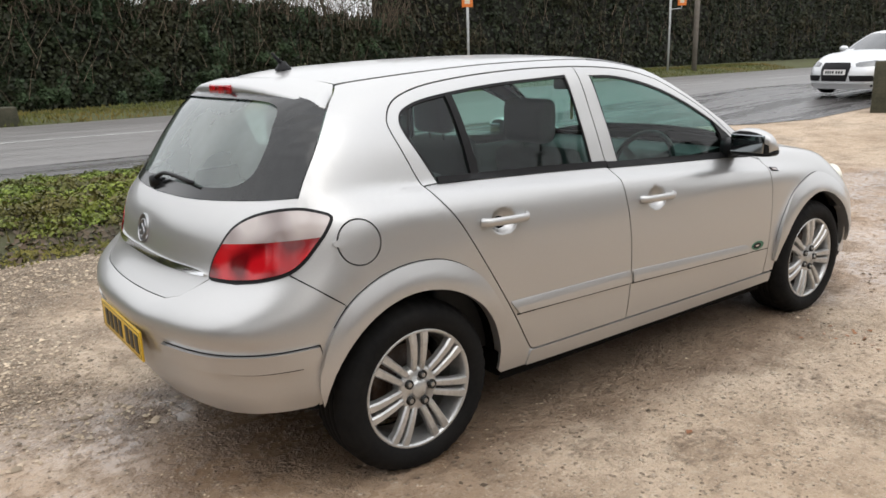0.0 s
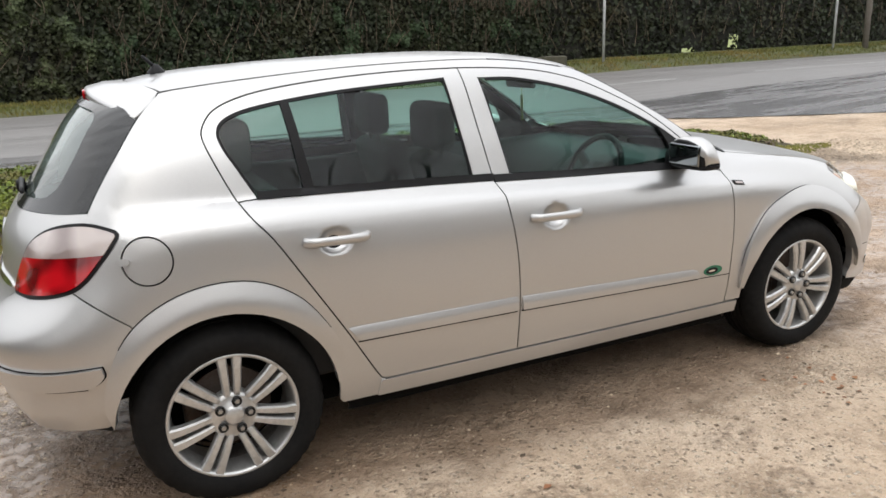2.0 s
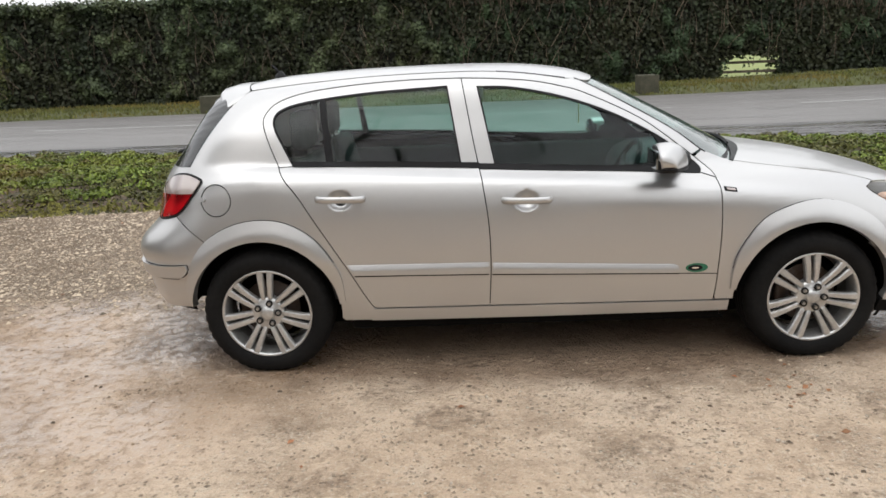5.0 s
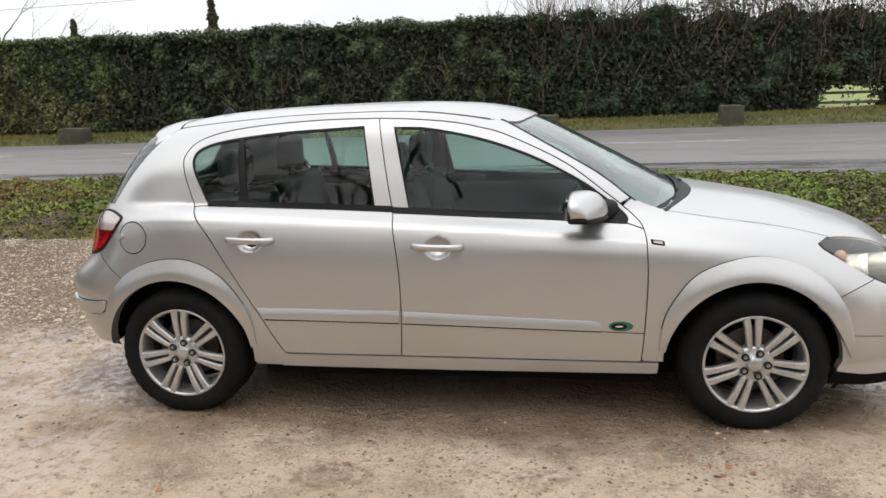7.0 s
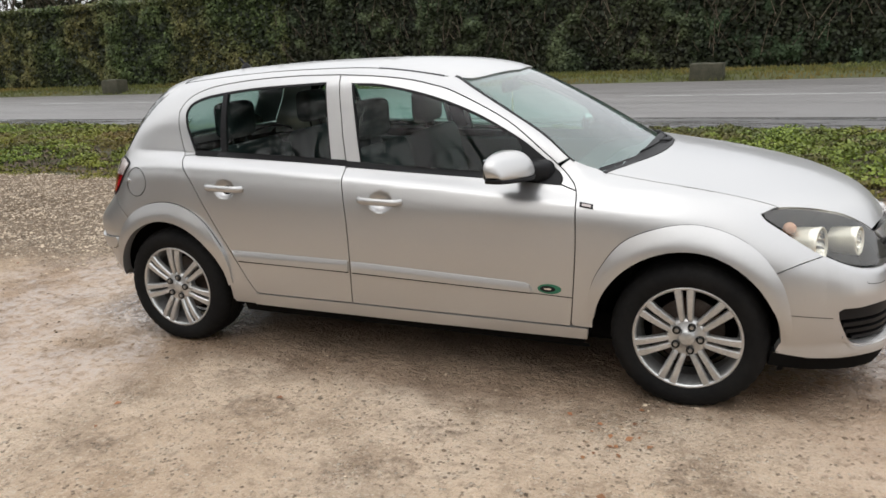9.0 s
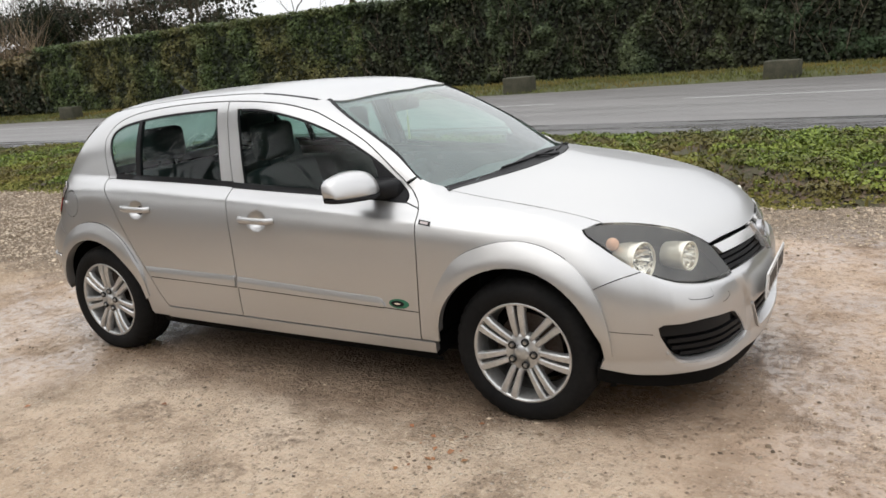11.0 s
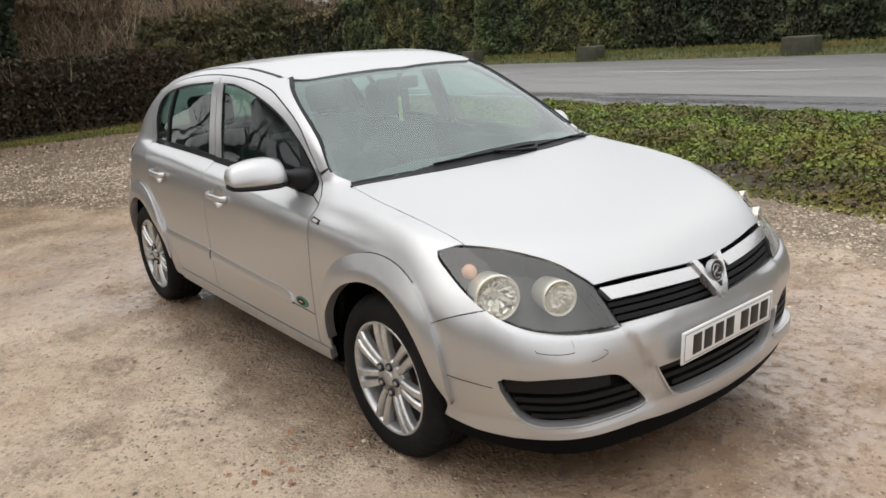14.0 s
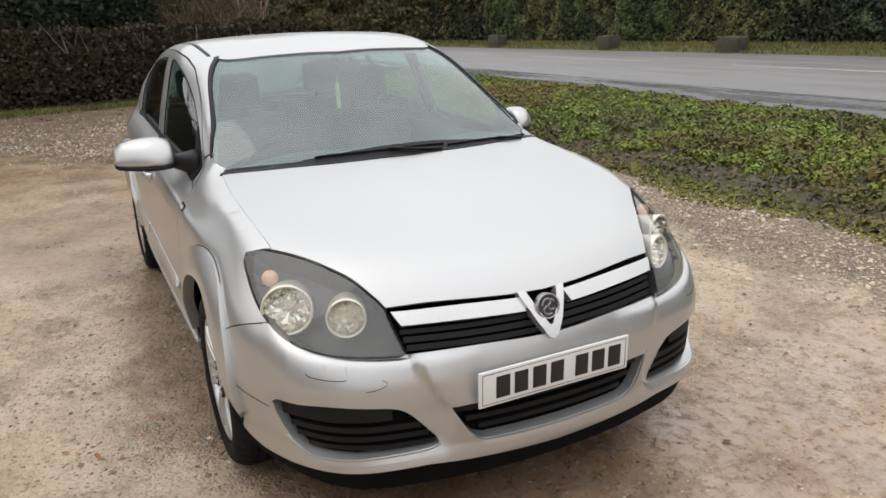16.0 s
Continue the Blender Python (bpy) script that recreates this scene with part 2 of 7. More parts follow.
def gravel_material():
    """Trodden pale dirt with grit, coarse gravel along the verge and behind the tail, soft wet mud at both ends of the car."""
    m = bpy.data.materials.new("gravel_lot")
    m.use_nodes = True
    nt = m.node_tree
    b = nt.nodes["Principled BSDF"]
    co = nt.nodes.new("ShaderNodeTexCoord").outputs["Object"]
    s = nt.nodes.new("ShaderNodeSeparateXYZ")
    nt.links.new(co, s.inputs[0])
    X, Y = s.outputs[0], s.outputs[1]
    big, mid, crumb, fin = noise_of(nt, co, .5, 4), noise_of(nt, co, 2.3, 7, .62), noise_of(nt, co, 17, 6, .66), noise_of(nt, co, 70, 4, .65)
    # packed dirt: pale crust, brown scuffs a hand wide, crumbs and grit
    dirt = ramp_of(nt, big, [(.32, (.47, .342, .232)), (.5, (.59, .452, .325)), (.68, (.68, .545, .415))])
    dirt = mixed(nt, ramp_of(nt, mid, [(.46, .0), (.66, .75)]), dirt, (.30, .212, .138))
    dirt = mixed(nt, ramp_of(nt, mid, [(.30, .55), (.43, .0)]), dirt, (.62, .515, .40))
    dirt = mixed(nt, ramp_of(nt, crumb, [(.51, .0), (.68, .62)]), dirt, (.25, .176, .115))
    dirt = mixed(nt, ramp_of(nt, crumb, [(.34, .6), (.45, .0)]), dirt, (.60, .50, .385))
    dirt = mixed(nt, ramp_of(nt, fin, [(.56, .0), (.68, .6)]), dirt, (.66, .575, .465))
    dirt = mixed(nt, ramp_of(nt, fin, [(.33, .5), (.42, .0)]), dirt, (.20, .145, .10))
    # stones: two sizes, each with a tone of its own
    wob = nt.nodes.new("ShaderNodeMixRGB")
    wob.inputs["Fac"].default_value = .010
    nz_ = node(nt, "ShaderNodeTexNoise", Scale=34.0)
    nt.links.new(co, nz_.inputs["Vector"])
    nt.links.new(co, wob.inputs["Color1"])
    nt.links.new(nz_.outputs["Color"], wob.inputs["Color2"])
    v = node(nt, "ShaderNodeTexVoronoi", Scale=66.0, Randomness=1.0)
    nt.links.new(wob.outputs["Color"], v.inputs["Vector"])
    tone = nt.nodes.new("ShaderNodeSeparateColor")
    nt.links.new(v.outputs["Color"], tone.inputs[0])
    stones = ramp_of(nt, tone.outputs[0], [(.0, (.22, .160, .110)), (.4, (.37, .285, .205)), (.75, (.55, .45, .34)), (1.0, (.72, .64, .53))])
    body = ramp_of(nt, v.outputs["Distance"], [(.30, 1.0), (.62, 0.0)])
    # coarse gravel: the strip before the verge and the ground behind the tail
    strip = math_of(nt, "MINIMUM", math_of(nt, "SUBTRACT", Y, 2.25), math_of(nt, "SUBTRACT", 6.6, X))
    behind = math_of(nt, "MINIMUM", math_of(nt, "SUBTRACT", Y, .15), math_of(nt, "SUBTRACT", -2.0, X))
    beyond = math_of(nt, "MULTIPLY_ADD", math_of(nt, "MULTIPLY_ADD", X, -.75, Y), .6, -2.0)
    edge = math_of(nt, "MAXIMUM", math_of(nt, "MAXIMUM", strip, behind), beyond)
    coarse = math_of(nt, "ADD", math_of(nt, "MULTIPLY", edge, 2.2), math_of(nt, "MULTIPLY_ADD", mid, 2.4, -1.0), 0, True)
    patches = ramp_of(nt, noise_of(nt, co, 1.1, 6, .65), [(.50, .0), (.64, .65)])
    where = math_of(nt, "MULTIPLY", math_of(nt, "MAXIMUM", coarse, patches), body)
    few = math_of(nt, "MULTIPLY", ramp_of(nt, tone.outputs[1], [(.86, 0), (.89, .85)]), body)
    cover = math_of(nt, "MAXIMUM", where, few)
    bed = mixed(nt, math_of(nt, "MULTIPLY", coarse, .8), dirt, (.20, .145, .098))
    col = mixed(nt, cover, bed, stones)
    # browner, littered ground towards the end of the lot
    far_end = math_of(nt, "MULTIPLY", math_of(nt, "MULTIPLY_ADD", X, -.30, -.62, True), math_of(nt, "MULTIPLY_ADD", mid, .9, .5, True))
    col = mixed(nt, far_end, col, mixed(nt, 1.0, col, (.50, .435, .34), "MULTIPLY"))
    # trodden leaf mash in small brown patches
    mash = None
    for cx, cy, rx, ry in ((-.42, -1.40, .20, .13), (.39, -1.36, .15, .10), (1.42, -1.42, .20, .13), (-.76, -1.15, .12, .08), (.33, -1.66, .15, .10), (-.33, -.80, .12, .09), (-.9, -1.9, .16, .10), (2.1, -1.5, .2, .12), (1.0, -2.1, .18, .1)):
        q = pool(nt, co, cx, cy, rx, ry)
        mash = q if mash is None else math_of(nt, "MAXIMUM", mash, q)
    mash = math_of(nt, "MULTIPLY", math_of(nt, "MULTIPLY", mash, 2.0, 0, True), ramp_of(nt, noise_of(nt, co, 24, 5, .7), [(.42, .0), (.62, .62)]))
    spots = ramp_of(nt, noise_of(nt, co, 11, 5, .7), [(.66, 0.0), (.74, .6)])
    col = mixed(nt, math_of(nt, "MAXIMUM", mash, spots), col, (.15, .102, .066))
    # wet: mud before the nose, behind and beside the tail
    nose_wet = math_of(nt, "MULTIPLY", pool(nt, co, 4.0, .6, 3.3, 2.7), 2.4, 0, True)
    tail_wet = math_of(nt, "MULTIPLY", pool(nt, co, -2.35, -.75, 1.55, 1.45), 2.0, 0, True)
    mud = math_of(nt, "MAXIMUM", nose_wet, tail_wet)
    film = math_of(nt, "MULTIPLY", mud, ramp_of(nt, noise_of(nt, co, 1.7, 7, .66), [(.40, .0), (.52, 1.0)]))
    film = math_of(nt, "MULTIPLY", film, ramp_of(nt, crumb, [(.46, 1.0), (.60, .25)]))
    # damp ground under the car, with the car's shade darkened into it
    damp_shade = math_of(nt, "MULTIPLY", math_of(nt, "ADD", pool(nt, co, 0, -.05, 2.6, 1.17), math_of(nt, "MULTIPLY_ADD", mid, .5, -.30)), 3.2, 0, True)
    col = mixed(nt, math_of(nt, "ADD", math_of(nt, "MULTIPLY", tail_wet, .5), math_of(nt, "MULTIPLY", nose_wet, .9), 0, True), col, mixed(nt, 1.0, col, (.72, .66, .62), "MULTIPLY"))
    col = mixed(nt, math_of(nt, "MULTIPLY", math_of(nt, "MAXIMUM", damp_shade, math_of(nt, "MULTIPLY", film, .42)), .85), col, mixed(nt, 1.0, col, (.38, .32, .27), "MULTIPLY"))
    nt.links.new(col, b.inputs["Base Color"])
    rough = math_of(nt, "MULTIPLY_ADD", film, -.58, .86)
    nt.links.new(math_of(nt, "MULTIPLY_ADD", damp_shade, -.22, rough), b.inputs["Roughness"])
    nt.links.new(math_of(nt, "MULTIPLY", film, .55), b.inputs["Coat Weight"])
    b.inputs["Coat Roughness"].default_value = .2
    h = math_of(nt, "MULTIPLY", cover, math_of(nt, "MULTIPLY_ADD", v.outputs["Distance"], -1.0, 1.0))
    h = math_of(nt, "ADD", h, math_of(nt, "ADD", math_of(nt, "MULTIPLY", crumb, 1.9), math_of(nt, "MULTIPLY_ADD", mid, 1.8, math_of(nt, "MULTIPLY", fin, .35))))
    bp = nt.nodes.new("ShaderNodeBump")
    bp.inputs["Distance"].default_value = .024
    nt.links.new(math_of(nt, "MULTIPLY_ADD", film, -.86, 1.0), bp.inputs["Strength"])
    nt.links.new(h, bp.inputs["Height"])
    nt.links.new(bp.outputs["Normal"], b.inputs["Normal"])
    return m


def asphalt_material():
    m = bpy.data.materials.new("wet_asphalt")
    m.use_nodes = True
    nt = m.node_tree
    b = nt.nodes["Principled BSDF"]
    co = nt.nodes.new("ShaderNodeTexCoord").outputs["Object"]
    s = nt.nodes.new("ShaderNodeSeparateXYZ")
    nt.links.new(co, s.inputs[0])
    st = nt.nodes.new("ShaderNodeMapping")
    st.inputs["Scale"].default_value = (.12, 1.0, 1.0)
    nt.links.new(co, st.inputs["Vector"])
    streak = noise_of(nt, st.outputs["Vector"], 1.6, 6, .6)
    fin = noise_of(nt, co, 160, 3)
    col = ramp_of(nt, streak, [(.3, (.130, .123, .118)), (.7, (.178, .168, .162))])
    col = mixed(nt, ramp_of(nt, fin, [(.4, 0), (.65, .5)]), col, (.172, .163, .156))
    old = math_of(nt, "LESS_THAN", math_of(nt, "ADD", s.outputs[1], math_of(nt, "MULTIPLY", streak, .12)), 9.72)
    col = mixed(nt, math_of(nt, "MULTIPLY", old, .75), col, (.062, .058, .058))
    edge = math_of(nt, "LESS_THAN", math_of(nt, "ABSOLUTE", math_of(nt, "SUBTRACT", math_of(nt, "ADD", s.outputs[1], math_of(nt, "MULTIPLY", streak, .12)), 9.72)), .045)
    col = mixed(nt, edge, col, (.035, .033, .032))
    # water lying along the near side and in the lot entrance
    lying = math_of(nt, "MAXIMUM", old, math_of(nt, "MULTIPLY", pool(nt, co, 12.5, 7.2, 5.5, 3.2), 2.5, 0, True))
    water = math_of(nt, "MULTIPLY", lying, ramp_of(nt, noise_of(nt, st.outputs["Vector"], 2.1, 5, .6), [(.47, .0), (.56, 1.0)]))
    col = mixed(nt, math_of(nt, "MULTIPLY", water, .5), col, (.04, .038, .037))
    nt.links.new(col, b.inputs["Base Color"])
    r = math_of(nt, "ADD", ramp_of(nt, streak, [(.40, .36), (.64, .50)]), math_of(nt, "MULTIPLY", old, -.10))
    nt.links.new(math_of(nt, "MULTIPLY_ADD", water, -.27, r), b.inputs["Roughness"])
    bp = nt.nodes.new("ShaderNodeBump")
    bp.inputs["Strength"].default_value, bp.inputs["Distance"].default_value = .5, .006
    nt.links.new(fin, bp.inputs["Height"])
    nt.links.new(bp.outputs["Normal"], b.inputs["Normal"])
    return m


def leaf_material(name, a, b_, rough=.55, dry=(1.45, .95, 1.0)):
    """Leaves that differ from one to the next, a little light coming through them."""
    m = bpy.data.materials.new(name)
    m.use_nodes = True
    nt = m.node_tree
    b = nt.nodes["Principled BSDF"]
    g = nt.nodes.new("ShaderNodeNewGeometry")
    col = ramp_of(nt, g.outputs["Random Per Island"], [(0, a), (.7, b_), (1, tuple(c * 1.3 for c in b_))])
    co = nt.nodes.new("ShaderNodeTexCoord").outputs["Object"]
    n = noise_of(nt, co, .9, 4)
    col = mixed(nt, ramp_of(nt, n, [(.35, .0), (.65, .6)]), col, tuple((x + y) * .35 for x, y in zip(a, b_)))
    col = mixed(nt, ramp_of(nt, noise_of(nt, co, .30, 5, .65), [(.46, .0), (.62, .8)]), col, tuple(b_[k] * q for k, q in enumerate(dry)))
    col = mixed(nt, ramp_of(nt, noise_of(nt, co, 1.7, 4, .65), [(.52, .0), (.66, .7)]), col, tuple(b_[k] * q for k, q in enumerate((.45, .45, .5))))
    nt.links.new(col, b.inputs["Base Color"])
    b.inputs["Roughness"].default_value = rough
    b.inputs["Specular IOR Level"].default_value = .25
    return m


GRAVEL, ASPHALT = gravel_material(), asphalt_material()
SOIL = material("verge_soil", (0.060, 0.044, 0.026), 0.95, second=(0.050, 0.054, 0.018), scale=2.2, bump=.8, bump_scale=40)
TURF = material("short_turf", (0.080, 0.092, 0.028), 0.95, second=(0.062, 0.060, 0.024), scale=1.2, bump=.8, bump_scale=60)
LINE = material("road_paint", (0.62, 0.62, 0.60), 0.6, second=(0.36, 0.36, 0.35), scale=5)
STONE = material("mossy_concrete", (0.075, 0.068, 0.045), 0.9, second=(0.034, 0.036, 0.02), scale=4, bump=.6, bump_scale=50)
BARK = material("bark", (0.075, 0.06, 0.048), 0.95, second=(0.12, 0.11, 0.085), scale=5, bump=.8, bump_scale=40)
TWIG = material("twigs", (0.15, 0.115, 0.08), 0.95, vary=.5, scale=3, island=True)
PALETWIG = material("pale_twigs", (0.34, 0.25, 0.165), 0.95, vary=.5, scale=3, island=True)
# hedge leaf in a paler green for the stretch from x -15 to 0
PALER_HEDGE = leaf_material("paler_hedge_leaf", (.027, .043, .020), (.084, .112, .052), .5, dry=(1.1, .95, .88))
DEAD_HEDGE = leaf_material("winter_hedge_leaf", (.022, .017, .010), (.066, .050, .030), .7, dry=(1.2, .95, .9))
HOLLY = leaf_material("hedge_leaf", (.017, .032, .015), (.050, .080, .036), .6, dry=(.98, .95, .9))
# darker hedge leaf for the stretches past x 16
DARK_HEDGE = leaf_material("dark_hedge_leaf", (.012, .016, .008), (.034, .038, .020), .75, dry=(1.3, .95, .8))
TRIM = leaf_material("clipped_hedge_leaf", (.040, .063, .021), (.120, .158, .054), .45)
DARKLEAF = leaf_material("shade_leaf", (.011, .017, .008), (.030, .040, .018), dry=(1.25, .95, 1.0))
OLIVE = leaf_material("olive_leaf", (.045, .048, .022), (.135, .125, .060), dry=(1.2, .95, .9))
BROWN = leaf_material("brown_leaf", (.055, .042, .028), (.14, .105, .066), dry=(1.1, .95, .9))
IVY = leaf_material("verge_leaf", (.048, .078, .012), (.205, .265, .042), .5, dry=(1.0, .70, .75))
DOCK = leaf_material("dull_weed_leaf", (.045, .055, .014), (.150, .150, .040), .5, dry=(1.1, .75, .8))
MOSS = leaf_material("moss", (.085, .095, .018), (.215, .205, .050), .8, dry=(1.05, .85, .9))
BLADE = leaf_material("grass_blade", (.052, .060, .013), (.135, .145, .036))
# near-black stand-in for the shade deep inside the hedges
SHADE_CORE = material("hedge_core", (0.015, 0.015, 0.010), 1.0, vary=.4, scale=1.5)


def sheet(name, xs, ys, hf, mat, label, category):
    """A ground sheet on a grid, with a height."""
    V = [(x, y, hf(x, y)) for x in xs for y in ys]
    n = len(ys)
    F = [(i * n + j, (i + 1) * n + j, (i + 1) * n + j + 1, i * n + j + 1) for i in range(len(xs) - 1) for j in range(n - 1)]
    me = bpy.data.meshes.new(name)
    me.from_pydata(V, [], F)
    me.materials.append(mat)
    for p in me.polygons:
        p.use_smooth = True
    return tagged(new(name, me), label, category, kind="structure")


def scatter(name, P, N, size, mat, label, category, aspect=1.6, fold=.25, parent=None, spin=None):
    """Many small leaves: at points P, facing roughly N, each a folded blade of four triangles. One object of kind stuff."""
    P, N = np.asarray(P, float), np.asarray(N, float)
    n = len(P)
    N = N / (np.linalg.norm(N, axis=1)[:, None] + 1e-9)
    R = rng.normal(size=(n, 3))
    if spin is not None:
        R = np.asarray(spin, float) + rng.normal(size=(n, 3)) * .35
    U = R - N * (R * N).sum(1)[:, None]
    U /= np.linalg.norm(U, axis=1)[:, None] + 1e-9
    W = np.cross(N, U)
    s = np.asarray(size)[:, None] if np.ndim(size) else size * rng.uniform(.6, 1.4, (n, 1))
    a, w = U * s * .5 * aspect, W * s * .5
    lift = N * s * fold
    V = np.stack([P - a, P + w + lift, P + a, P - w + lift], 1).reshape(-1, 3)
    base = np.arange(n) * 4
    F = np.concatenate([np.stack([base, base + 1, base + 2], 1), np.stack([base, base + 2, base + 3], 1)])
    me = bpy.data.meshes.new(name)
    me.vertices.add(len(V))
    me.vertices.foreach_set("co", V.ravel())
    me.loops.add(len(F) * 3)
    me.loops.foreach_set("vertex_index", F.ravel())
    me.polygons.add(len(F))
    me.polygons.foreach_set("loop_start", np.arange(len(F)) * 3)
    me.update(calc_edges=True)
    me.materials.append(mat)
    ob = new(name, me)
    if parent is not None:
        ob.parent = parent
        ob["kind"] = "stuff"
        return ob
    return tagged(ob, label, category, kind="stuff")


def nz(x, y, z=0.0):
    return noise.noise(Vector((x, y, z)))


# ground, road, verges
def grow(lo, hi, near, fine_, k=1.35):
    """Grid lines: fine inside near, growing outwards."""
    out = list(np.arange(near[0], near[1] + 1e-6, fine_))
    s, x = fine_, near[1]
    while x < hi:
        s *= k
        x += s
        out.append(min(x, hi))
    s, x = fine_, near[0]
    while x > lo:
        s *= k
        x -= s
        out.insert(0, max(x, lo))
    return out


def rise(x, y=0.0):
    """The land climbs gently to the lot entrance and falls away again across the road."""
    return max(0.0, min(x, 17) - 8) * (.035 - .025 * max(0.0, min(1.0, (y - 6) / 10)))


def lot_height(x, y):
    if abs(x) < 25 and -12 < y < 7.5:
        h = .012 * nz(x * .8, y * .8) + .006 * nz(x * 3, y * 3, 4)
        if -7 < x < 8 and y < 4:
            h += .007 * nz(x * 7, y * 7, 9) + .004 * nz(x * 15, y * 15, 2)
        tyre = min(math.hypot(x - sx * 1.307, y - sy * .76) for sx in (-1, 1) for sy in (-1, 1))
        return h * min(1, max(0, tyre - .15)) - .002 + rise(x, y)
    return -.03 + rise(x, y)


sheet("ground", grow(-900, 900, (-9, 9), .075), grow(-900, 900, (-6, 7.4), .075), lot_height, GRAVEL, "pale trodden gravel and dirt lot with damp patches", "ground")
near_edge = lambda x: 7.72 - .035 * x if x < 7 else max(4.3, 7.47 - .9 * (x - 7))
far_edge = lambda x: 18.55 + .055 * max(-40, min(x, 40))
xs = sorted(set(list(np.arange(-240, -60, 12.0)) + list(np.arange(-60, 60, 1.0)) + list(np.arange(60, 300, 12.0))))
V, F = [], []
for x in xs:
    a, b = near_edge(x) + .05 * nz(x, 0), far_edge(x) + .04 * nz(x, 9)
    for j in range(9):
        y = a + (b - a) * j / 8
        V.append((x, y, .008 + .022 * math.sin(math.pi * j / 8) + rise(x, y)))
for i in range(len(xs) - 1):
    for j in range(8):
        F.append((i * 9 + j, (i + 1) * 9 + j, (i + 1) * 9 + j + 1, i * 9 + j + 1))
me = bpy.data.meshes.new("road")
me.from_pydata(V, [], F)
me.materials.append(ASPHALT)
tagged(new("road", me), "wet grey asphalt road with a darker edge strip", "road", kind="structure")
for k in range(-7, 9):
    x0 = -1.4 + 9 * k
    bm = bmesh.new()
    r = []
    for i in range(13):
        x = x0 + 6 * i / 12
        zz = .0355 + rise(x, 13.8)
        r.append([bm.verts.new((x, 13.75 + .01 * nz(x * 4, 1), zz)), bm.verts.new((x, 13.86 + .01 * nz(x * 4, 5), zz))])
    for a, b in zip(r, r[1:]):
        bm.faces.new((a[0], b[0], b[1], a[1]))
    tagged(part("road_line", bm, LINE), "worn white painted dash on the road", "road marking", "dashes along the road", "structure")


def verge_height(x, y):
    e0, e1 = 3.32 + .18 * nz(x * .5, 2), near_edge(x) + .1
    if x > 4.6:
        e1 = min(e1, 7.6 - (x - 4.6) * 1.45)
    t = (y - e0) / (e1 - e0) if e1 > e0 else -1
    if t <= 0 or t >= 1:
        return -.06
    up = min(1, t / .32) ** .8 * min(1, (1 - t) / .30)
    end = max(0.0, min(1.0, (7.0 - x) / 1.8))
    return -.01 - .05 * (1 - end) + end * up * (.15 + .07 * nz(x * .7, y * .7) + .04 * nz(x * 2.3, y * 2.3, 3))


sheet("verge", list(np.arange(-70, -18, .8)) + list(np.arange(-18, 9.4, .12)), list(np.arange(3.1, 7.95, .12)), verge_height, SOIL, "rough roadside verge with weeds and dead leaves", "verge")
bank = lambda x: .30 if x > 14 else .14 + .16 * max(0, min(1, (x - 2) / 12))
hedge_y = lambda x: 22.3 + .085 * max(-42, min(x, 45))


def far_verge_height(x, y):
    t = (y - far_edge(x)) / (hedge_y(x) - far_edge(x))
    if t > 1.15:
        return rise(x, y) + .01
    return rise(x, y) - .04 if t < 0 else rise(x, y) + min(1, t / .25) * bank(x) * (.7 + .3 * min(t, 1)) + .02 * nz(x, y)


sheet("far_verge", list(np.arange(-120, 120, .8)), list(np.arange(16.0, 34, .5)), far_verge_height, TURF, "mown grass verge beyond the road", "verge")

# weeds on the near verge: low domed clumps with bare, leaf-strewn soil between them
n = 8200
X, Y = rng.uniform(-15, 9.2, n), 3.62 + 4.1 * rng.random(n) ** .85
patch = np.array([nz(x * .8, y * 1.0, 8) + .55 * nz(x * 2.7, y * 2.7, 1) for x, y in zip(X, Y)])
Z = np.array([verge_height(x, y) for x, y in zip(X, Y)])
ok = (Z > .015) & (patch + .75 * np.clip((Y - 3.7) / .8, 0, 1) + rng.normal(0, .18, n) > .32)
X, Y, Z = X[ok], Y[ok], Z[ok]
m_ = len(X)
R = np.exp(rng.normal(-2.3, .35, m_)).clip(.04, .19)
H = R * rng.uniform(.25, .72, m_) + .012
K = (44 * (R / .1) ** 1.6).clip(11, 115).astype(int)
who = np.repeat(np.arange(m_), K)
n = len(who)
az, up = rng.uniform(0, 6.283, n), rng.random(n) ** .6
sn = np.sqrt(1 - up ** 2)
D = np.stack([np.cos(az) * sn, np.sin(az) * sn, up], 1)
P = np.stack([X[who], Y[who], Z[who]], 1) + D * np.stack([R[who], R[who], H[who]], 1) * rng.uniform(.72, 1.06, n)[:, None]
size = rng.uniform(.018, .038, n) * (R[who] / .1) ** .3
dull = rng.random(m_) < np.clip(.38 + 1.1 * np.array([nz(x * .9, y * .9, 77) for x, y in zip(X, Y)]), .05, .9)
pick = dull[who]
scatter("verge_weeds", P[~pick], (D + rng.normal(0, .35, (n, 3)))[~pick], size[~pick], IVY, "low bright green clumps of weeds on the verge", "weeds", 1.3, .22)
scatter("verge_weeds", P[pick], (D + rng.normal(0, .35, (n, 3)))[pick], size[pick] * .9, DOCK, "duller olive clumps of weeds on the verge", "weeds", 1.5, .22)
n = 36000
X, Y = rng.uniform(-15, 9.2, n), rng.uniform(3.4, 7.8, n)
Z = np.array([verge_height(x, y) for x, y in zip(X, Y)])
drift = np.array([nz(x * 1.3, y * 1.6, 18) for x, y in zip(X, Y)])
ok = (Z > .0) & (rng.random(n) < np.clip(.30 + drift * .9 + .7 * np.exp(-((Y - 3.95) / .35) ** 2), .05, 1))
Pb = np.stack([X, Y, Z + .010], 1)[ok]
N = np.stack([rng.normal(0, .5, len(Pb)), rng.normal(-.3, .5, len(Pb)), np.ones(len(Pb))], 1)
